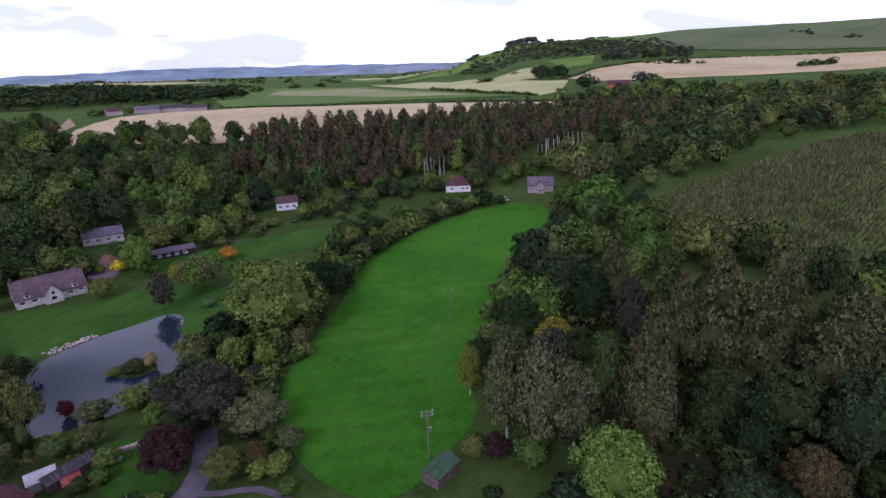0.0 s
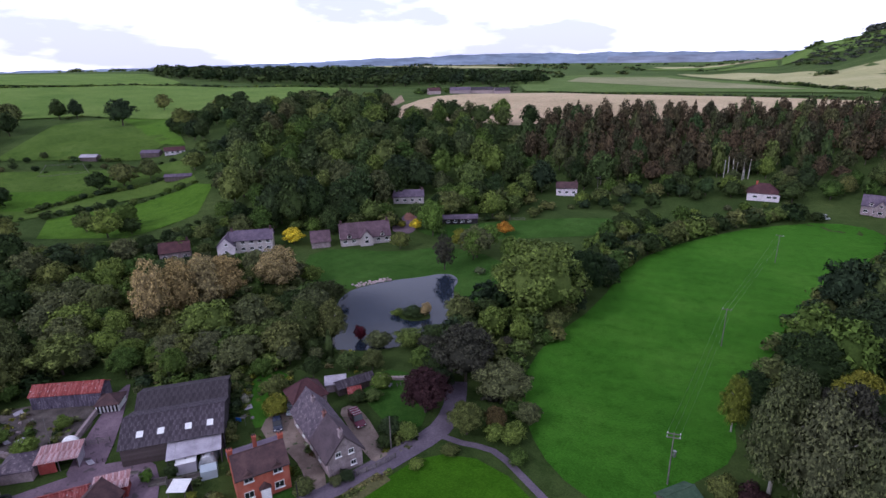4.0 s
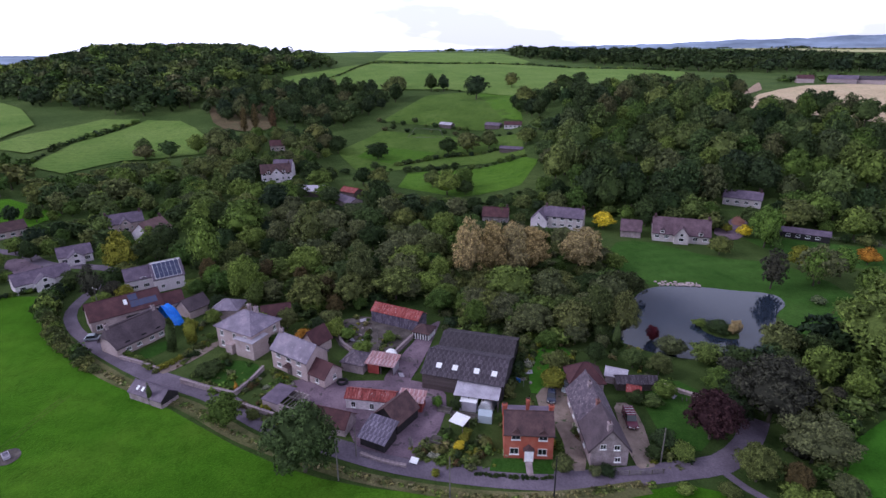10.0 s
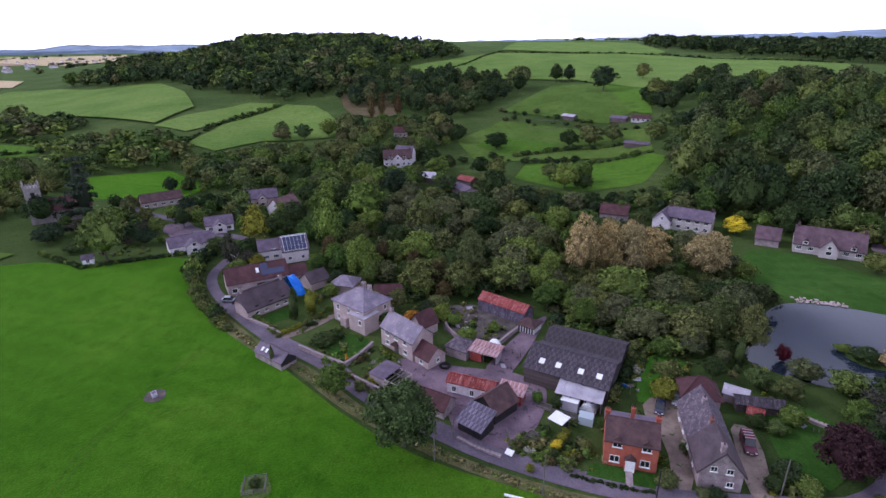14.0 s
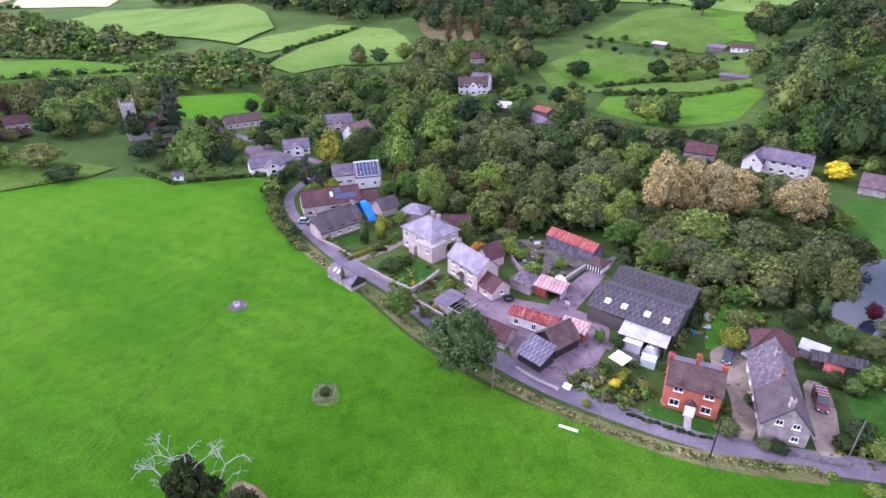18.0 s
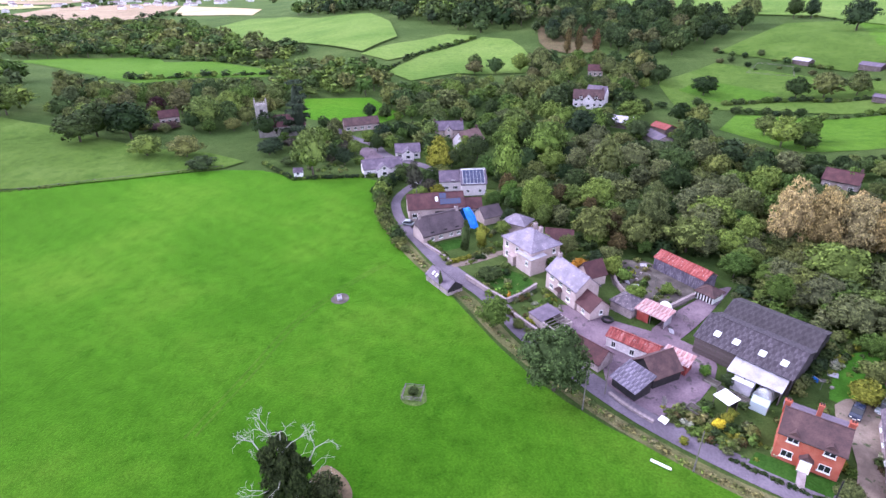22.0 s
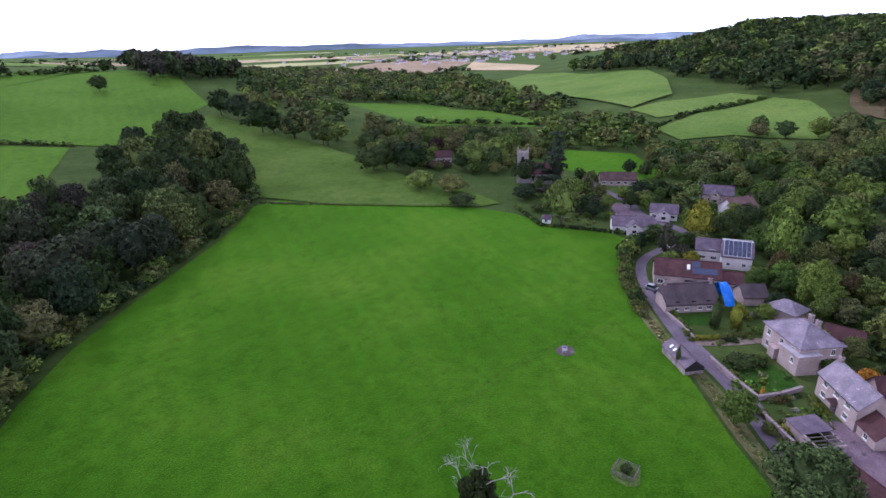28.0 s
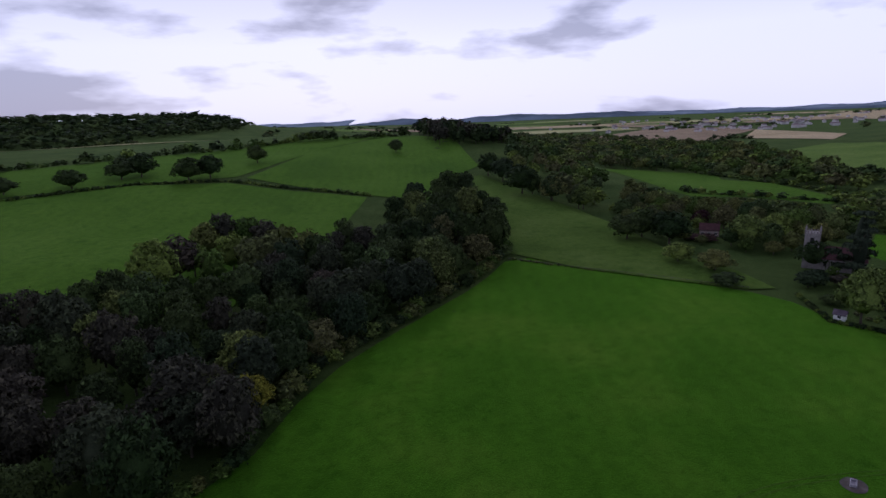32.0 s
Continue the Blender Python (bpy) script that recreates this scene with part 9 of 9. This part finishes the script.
for k in range(24):
    a, c = 6.2832 * k / 24, 6.2832 * (k + 1) / 24
    rod(bm, (1.0 * math.cos(a), 1.0 * math.sin(a), 0.38), (1.0 * math.cos(c), 1.0 * math.sin(c), 0.38), 0.26, sides=7)
part("tyre", bm, RUBBER, ty)
bl2 = base("blue_sheeted_heap", "heap under a pale blue sheet behind the barn", "heap", -99.0, 56.6, 20, "yard clutter")
bm = bmesh.new()
bmesh.ops.create_icosphere(bm, subdivisions=3, radius=1, matrix=Matrix.Translation((0, 0, 1.2)) @ Matrix.Diagonal((1.2, 0.9, 1.4, 1)))
for v in bm.verts:
    v.co += v.co.normalized() * noise.noise(v.co * 1.3) * 0.3
SHEET = mottled("pale_blue_sheet", (0.08, 0.35, 0.5), (0.12, 0.45, 0.6), (0.2, 0.55, 0.7), 0.8, 4, 0.4)
part("sheet", bm, SHEET, bl2)
wt = base("white_tank", "white dome shaped water tank", "tank", -99.9, 39.2, 0, "yard clutter")
bm = bmesh.new()
bmesh.ops.create_uvsphere(bm, u_segments=16, v_segments=8, radius=1, matrix=Matrix.Translation((0, 0, 1.3)) @ Matrix.Diagonal((1.9, 1.3, 1.3, 1)))
part("shell", bm, WHITE, wt)
rng = random.Random(8)
kinds = (("timber_stack", "stack of weathered boards on the ground", OLD_POLE), ("scrap_sheet", "loose pale sheet of scrap iron", WHITE_SHEET), ("crate", "weathered wooden crate in the yard", TIMBER), ("rubble_block", "grey stone block lying about", STONE))
for k, (x, y) in enumerate(scatter([(-101, 39), (-106, 46), (-112, 47), (-121, 42), (-121, 36), (-112, 33), (-105, 35)], 1.9, 9) + [(-93, 38.5), (-92, 39.5), (-77.6, 61), (-79.5, 60.2), (-81, 63), (-91, 30.5), (-88.5, 17.5), (-72.6, 31.4), (-60.5, 83.0), (-58.4, 84), (-86, 36.8), (-84, 40.5)]):
    nm, lab, mat = kinds[k % 4]
    ob = base(nm, lab, nm.replace("_", " "), x, y, rng.uniform(0, 180), "yard clutter")
    if nm == "timber_stack":
        for j in range(4):
            part("plank", boxes((0, -0.3 + 0.2 * j, 0.12 + 0.03 * j, rng.uniform(1.6, 3.0), 0.16, 0.07, rng.uniform(-0.2, 0.2))), mat, ob)
    elif nm == "scrap_sheet":
        part("sheet", slab((-0.8, -0.5, 0.15), (0.8, -0.5, 0.2), (0.8, 0.5, 0.5), (-0.8, 0.5, 0.4), 0.04), mat, ob)
        part("prop", boxes((0.2, 0.45, 0.15, 0.2, 0.2, 0.4)), TIMBER, ob)
    elif nm == "crate":
        for j in range(3):
            part("slat", boxes((0, -0.4, 0.15 + 0.22 * j, 1.0, 0.04, 0.14)), mat, ob)
            part("slat", boxes((0, 0.4, 0.15 + 0.22 * j, 1.0, 0.04, 0.14)), mat, ob)
        part("bottom", boxes((0, 0, 0.06, 1.0, 0.84, 0.06)), mat, ob)
    else:
        bm = boxes((0, 0, 0.2, rng.uniform(0.5, 1.0), 0.5, 0.5, rng.uniform(0, 1)))
        bmesh.ops.bevel(bm, geom=bm.edges[:], offset=0.08, segments=1, affect="EDGES")
        part("block", bm, mat, ob)
cl = base("clothes_frame", "metal frame hung with blue cloth", "frame", -78.2, 58.6, 20, "garden structures")
for x in (-1, 1):
    part("leg", boxes((x, 0, 0.8, 0.06, 0.06, 1.6)), METAL, cl)
part("rail", boxes((0, 0, 1.6, 2.1, 0.06, 0.06)), METAL, cl)
part("cloth", boxes((-0.3, 0, 1.15, 1.0, 0.05, 0.8)), TARP, cl)


# ---- walls, fences and gates ----
def stone_wall(label, line, h=1.0, w=0.45, mat=None):
    dense, left, right = band(line, w, 1.2)
    ob = base("garden_wall", label, "wall", dense[0].x, dense[0].y, 0, "garden walls")
    o = ob.matrix_basis.translation
    rng = random.Random(int(h * 100))
    verts, faces = [], []
    for a, b in zip(left, right):
        z0, k = height(a.x, a.y) - o.z, h * rng.uniform(0.92, 1.06)
        verts += [(a.x - o.x, a.y - o.y, z0 - 0.2), (a.x - o.x, a.y - o.y, z0 + k), (b.x - o.x, b.y - o.y, z0 + k), (b.x - o.x, b.y - o.y, z0 - 0.2)]
    for i in range(len(dense) - 1):
        faces += [(4 * i + j, 4 * i + j + 1, 4 * i + j + 5, 4 * i + j + 4) for j in range(3)]
    faces += [(0, 1, 2, 3), (len(verts) - 1, len(verts) - 2, len(verts) - 3, len(verts) - 4)]
    part("masonry", mesh_from("masonry", verts, faces, mat or STONE), None, ob)
    me = bpy.data.meshes.new("coping_stone")
    bm = boxes((0, 0, 0.05, 0.62, w + 0.12, 0.16))
    bmesh.ops.bevel(bm, geom=bm.edges[:], offset=0.03, segments=1, affect="EDGES")
    bm.to_mesh(me)
    bm.free()
    me.materials.append(mat or STONE)
    for i in range(len(dense) - 1):
        d = dense[i + 1] - dense[i]
        for q in (0.25, 0.75):
            c = dense[i].lerp(dense[i + 1], q)
            part("coping_stone", me, None, ob, "", Matrix.Translation((c.x - o.x, c.y - o.y, height(c.x, c.y) - o.z + h)) @ Matrix.Rotation(math.atan2(d.y, d.x) + rng.uniform(-0.06, 0.06), 4, "Z"))
    return ob


stone_wall("low stone wall round the walled garden", [(-112.5, -3.2), (-107, 1.4), (-102.2, 5.8)], 1.1)
stone_wall("low stone wall across the garden", [(-102.2, 5.8), (-105.5, 9.6), (-109.4, 13)], 1.0)
stone_wall("low stone wall along the lane", [(-100.6, 4.8), (-96, 8.2), (-91.5, 11.6)], 0.9)
stone_wall("low stone wall by the yard gate", [(-74.0, 22.6), (-70.8, 25.0), (-67.6, 28.2)], 0.5)
stone_wall("low stone wall of the cottage garden", [(-129.6, -14.8), (-124.5, -10.4), (-119.8, -7.2)], 0.8)
stone_wall("old stone wall behind the sheds", [(-99, 37.5), (-104.5, 44.5), (-107, 48)], 1.0)
stone_wall("old stone wall beside the bare plot", [(-104, 33.5), (-112, 31.5), (-118, 33)], 0.9)
stone_wall("ruined stone wall by the lawn", [(-65.5, 83.5), (-60.5, 85.5), (-57, 88)], 0.7, 0.6, CREAM)


def rail_fence(label, line, gap=2.0, h=1.1, rails=2, mat=None, name="fence"):
    ob = base(name, label, "fence", line[0][0], line[0][1], 0, "fences")
    o = ob.matrix_basis.translation
    pts = []
    for (ax, ay), (bx, by) in zip(line, line[1:]):
        n = max(1, int(math.hypot(bx - ax, by - ay) / gap))
        pts += [(ax + (bx - ax) * k / n, ay + (by - ay) * k / n) for k in range(n)]
    pts.append(line[-1])
    me = bpy.data.meshes.new("post")
    bm = boxes((0, 0, h / 2 - 0.1, 0.12, 0.12, h + 0.2))
    bm.to_mesh(me)
    bm.free()
    me.materials.append(mat or OLD_POLE)
    for x, y in pts:
        part("post", me, None, ob, "", Matrix.Translation((x - o.x, y - o.y, height(x, y) - o.z)))
    for (ax, ay), (bx, by) in zip(pts, pts[1:]):
        for r in range(rails):
            bm = bmesh.new()
            z = h * (r + 1) / (rails + 0.25)
            rod(bm, (ax - o.x, ay - o.y, height(ax, ay) - o.z + z), (bx - o.x, by - o.y, height(bx, by) - o.z + z), 0.05, sides=4)
            part("rail", bm, mat or OLD_POLE, ob)
    return ob


rail_fence("square timber guard round a young shrub", [(-73.9, -12.6), (-70.7, -12.9), (-70.4, -9.6), (-73.6, -9.3), (-73.9, -12.6)], 1.6, 1.0, 3)
plant("bush", GREEN_DARK, -72.2, -11.1, 1.6, 2.2, "young dark shrub inside the guard", "shrub")
rail_fence("pale wooden gate fence before the cottage", [(-49.6, 57.8), (-47.9, 61.0), (-46.4, 64.6)], 1.7, 1.1, 4)
rail_fence("timber fence along the yard's edge", [(-98.5, 40.8), (-95.6, 43.6)], 1.4, 1.2, 3)
rail_fence("post and rail fence along the paddock", [(-296, 128), (-300, 150), (-298, 168), (-284, 195)], 6, 1.2, 2)
rail_fence("post and rail fence round the pens", [(-345, 182), (-365, 190), (-380, 176), (-362, 162), (-345, 182)], 6, 1.3, 2)
rail_fence("garden rail by the beds", [(-80, 216), (-92, 210), (-98, 205)], 3, 1.3, 3)
rail_fence("field fence along the meadow's top", [(-150, -181), (-166, -151), (-182, -122), (-192, -98)], 5, 1.1, 1)
fd = base("stone_trough", "white stone trough on bare earth", "trough", -102.3, -31.3, 20, "field troughs")
part("basin", boxes((0, -0.45, 0.3, 1.9, 0.12, 0.6), (0, 0.45, 0.3, 1.9, 0.12, 0.6), (-0.9, 0, 0.3, 0.12, 0.8, 0.6), (0.9, 0, 0.3, 0.12, 0.8, 0.6), (0, 0, 0.1, 1.8, 0.8, 0.1)), WHITE_SHEET, fd)
field("bare_patch", "trampled bare earth round the trough", SOIL, [(-104.2, -33), (-100.6, -33.2), (-99.6, -30.4), (-101.6, -28.8), (-104.6, -30)], 0.12, 3, 2)
field("guard_patch", "trampled earth round the guard", DULL_PASTURE, [(-74.6, -13.2), (-70.2, -13.4), (-69.0, -10.4), (-70.2, -8.4), (-72.4, -8.9), (-74.4, -9.2)], 0.12, 3, 2)
wp_ = base("white_pipe", "white pipe lying on the verge", "pipe", -59.0, 27.0, 57, "field troughs")
bm = bmesh.new()
rod(bm, (-1.5, 0, 0.32), (1.5, 0, 0.32), 0.22, sides=12)
part("tube", bm, WHITE, wp_)
gabled("field_corner_shed", "small white shed in the hedge corner", -184, -66, 100, 3.0, 2.6, 2.0, 2.9, WHITE, SLATE, "shed", fronts=[(0, 1.2)])
for x, y, yaw in ((-67.8, 29.8, 40),):
    sg = base("roadside_board", "small white board beside the yard entrance", "board", x, y, yaw, "roadside boards")
    part("panel", slab((-0.7, -0.5, 0.5), (0.7, -0.5, 0.5), (0.7, 0.5, 0.9), (-0.7, 0.5, 0.9), 0.06), WHITE, sg)
    for s in (-0.6, 0.6):
        part("leg", boxes((s, 0, 0.3, 0.08, 0.08, 0.7)), TIMBER, sg)
blue = base("blue_trampoline", "round blue trampoline in a garden", "trampoline", -168.5, 7.5, 0, "garden structures")
bm = bmesh.new()
rod(bm, (0, 0, 0.8), (0, 0, 0.95), 2.2, sides=20)
part("mat", bm, TARP, blue)
for k in range(6):
    a = k * 1.047
    bm = bmesh.new()
    rod(bm, (2 * math.cos(a), 2 * math.sin(a), 0), (2 * math.cos(a), 2 * math.sin(a), 2.2), 0.04, sides=5)
    part("pole", bm, METAL, blue)

DEAD_WOOD = mottled("grey_dead_wood", (0.22, 0.21, 0.19), (0.33, 0.315, 0.29), (0.46, 0.44, 0.41), 0.8, 6)
# ---- the dead tree in the meadow ----
dead = base("dead_tree", "dead bare tree with ivy round its trunk", "tree", -48.0, -24.5, 0)
rng = random.Random(3)
dv, dq = [], []


def bough(a, d, r, n):
    b = a + d
    limb(dv, dq, a, b, r, r * 0.7, 6 if r > 0.08 else 4)
    if n == 0:
        return
    for k in range(rng.choice((1, 2, 2, 3))):
        t = d.cross(Vector((rng.uniform(-1, 1), rng.uniform(-1, 1), rng.uniform(-0.4, 0.6)))).normalized()
        bough(b, (d.normalized() * 0.75 + t * rng.uniform(0.45, 0.85) + Vector((0, 0, 0.06))).normalized() * d.length * rng.uniform(0.62, 0.84), r * 0.66, n - 1)


limb(dv, dq, (0, 0, -0.4), (0.3, 0, 13.0), 0.75, 0.3, 9)
for x, y, z, dx, dy, dz in ((0.3, 0.2, 12.6, -0.4, 0.2, 2.6), (0.3, -0.3, 12.4, -1.2, -1.4, 1.7), (0.3, -0.6, 11.4, 0.3, -2.5, 0.9), (0.3, 0.4, 12.0, -0.6, 1.5, 1.5), (-1.2, 3.0, 9.0, -0.4, 1.2, 2.6)):
    bough(Vector((x, y, z)), Vector((dx, dy, dz)) * 0.74, 0.105, 5)
for k in range(9):
    a, z = k * 2.4 + rng.uniform(-0.3, 0.3), 2.4 + 0.85 * k
    bough(Vector((math.cos(a) * (3.9 - 0.22 * z), math.sin(a) * (3.9 - 0.22 * z), z)), Vector((math.cos(a) * 1.5, math.sin(a) * 1.5, rng.uniform(-0.3, 0.5))), 0.06, 4)
part("trunk", quads_mesh("trunk", np.array(dv), np.array(dq), [DEAD_WOOD]), None, dead)
v, q, nv = crown(901, 7000, 0.024, "tall", 46)
part("ivy", quads_mesh("ivy", v * (9.0, 9.0, 14.4) + np.array((0.0, 0.0, -0.3)), q, [IVY], facing=nv), None, dead, "dark green ivy wrapping the trunk")
field("bare_earth", "bare brown earth beside the dead tree", BROWN_EARTH, [(-56.5, -23), (-55.8, -20.6), (-53, -17.6), (-50, -16.8), (-46.6, -18), (-46, -22), (-50, -24.5)], 0.12, 3, 2)
plant("bush", IVY, -50.6, -20.6, 4.6, 5.6, "dark ivy mound beside the dead tree", "ivy_bush")
plant("bush", IVY, -47.6, -19.6, 3.6, 4.6, "dark ivy mound beside the dead tree", "ivy_bush")
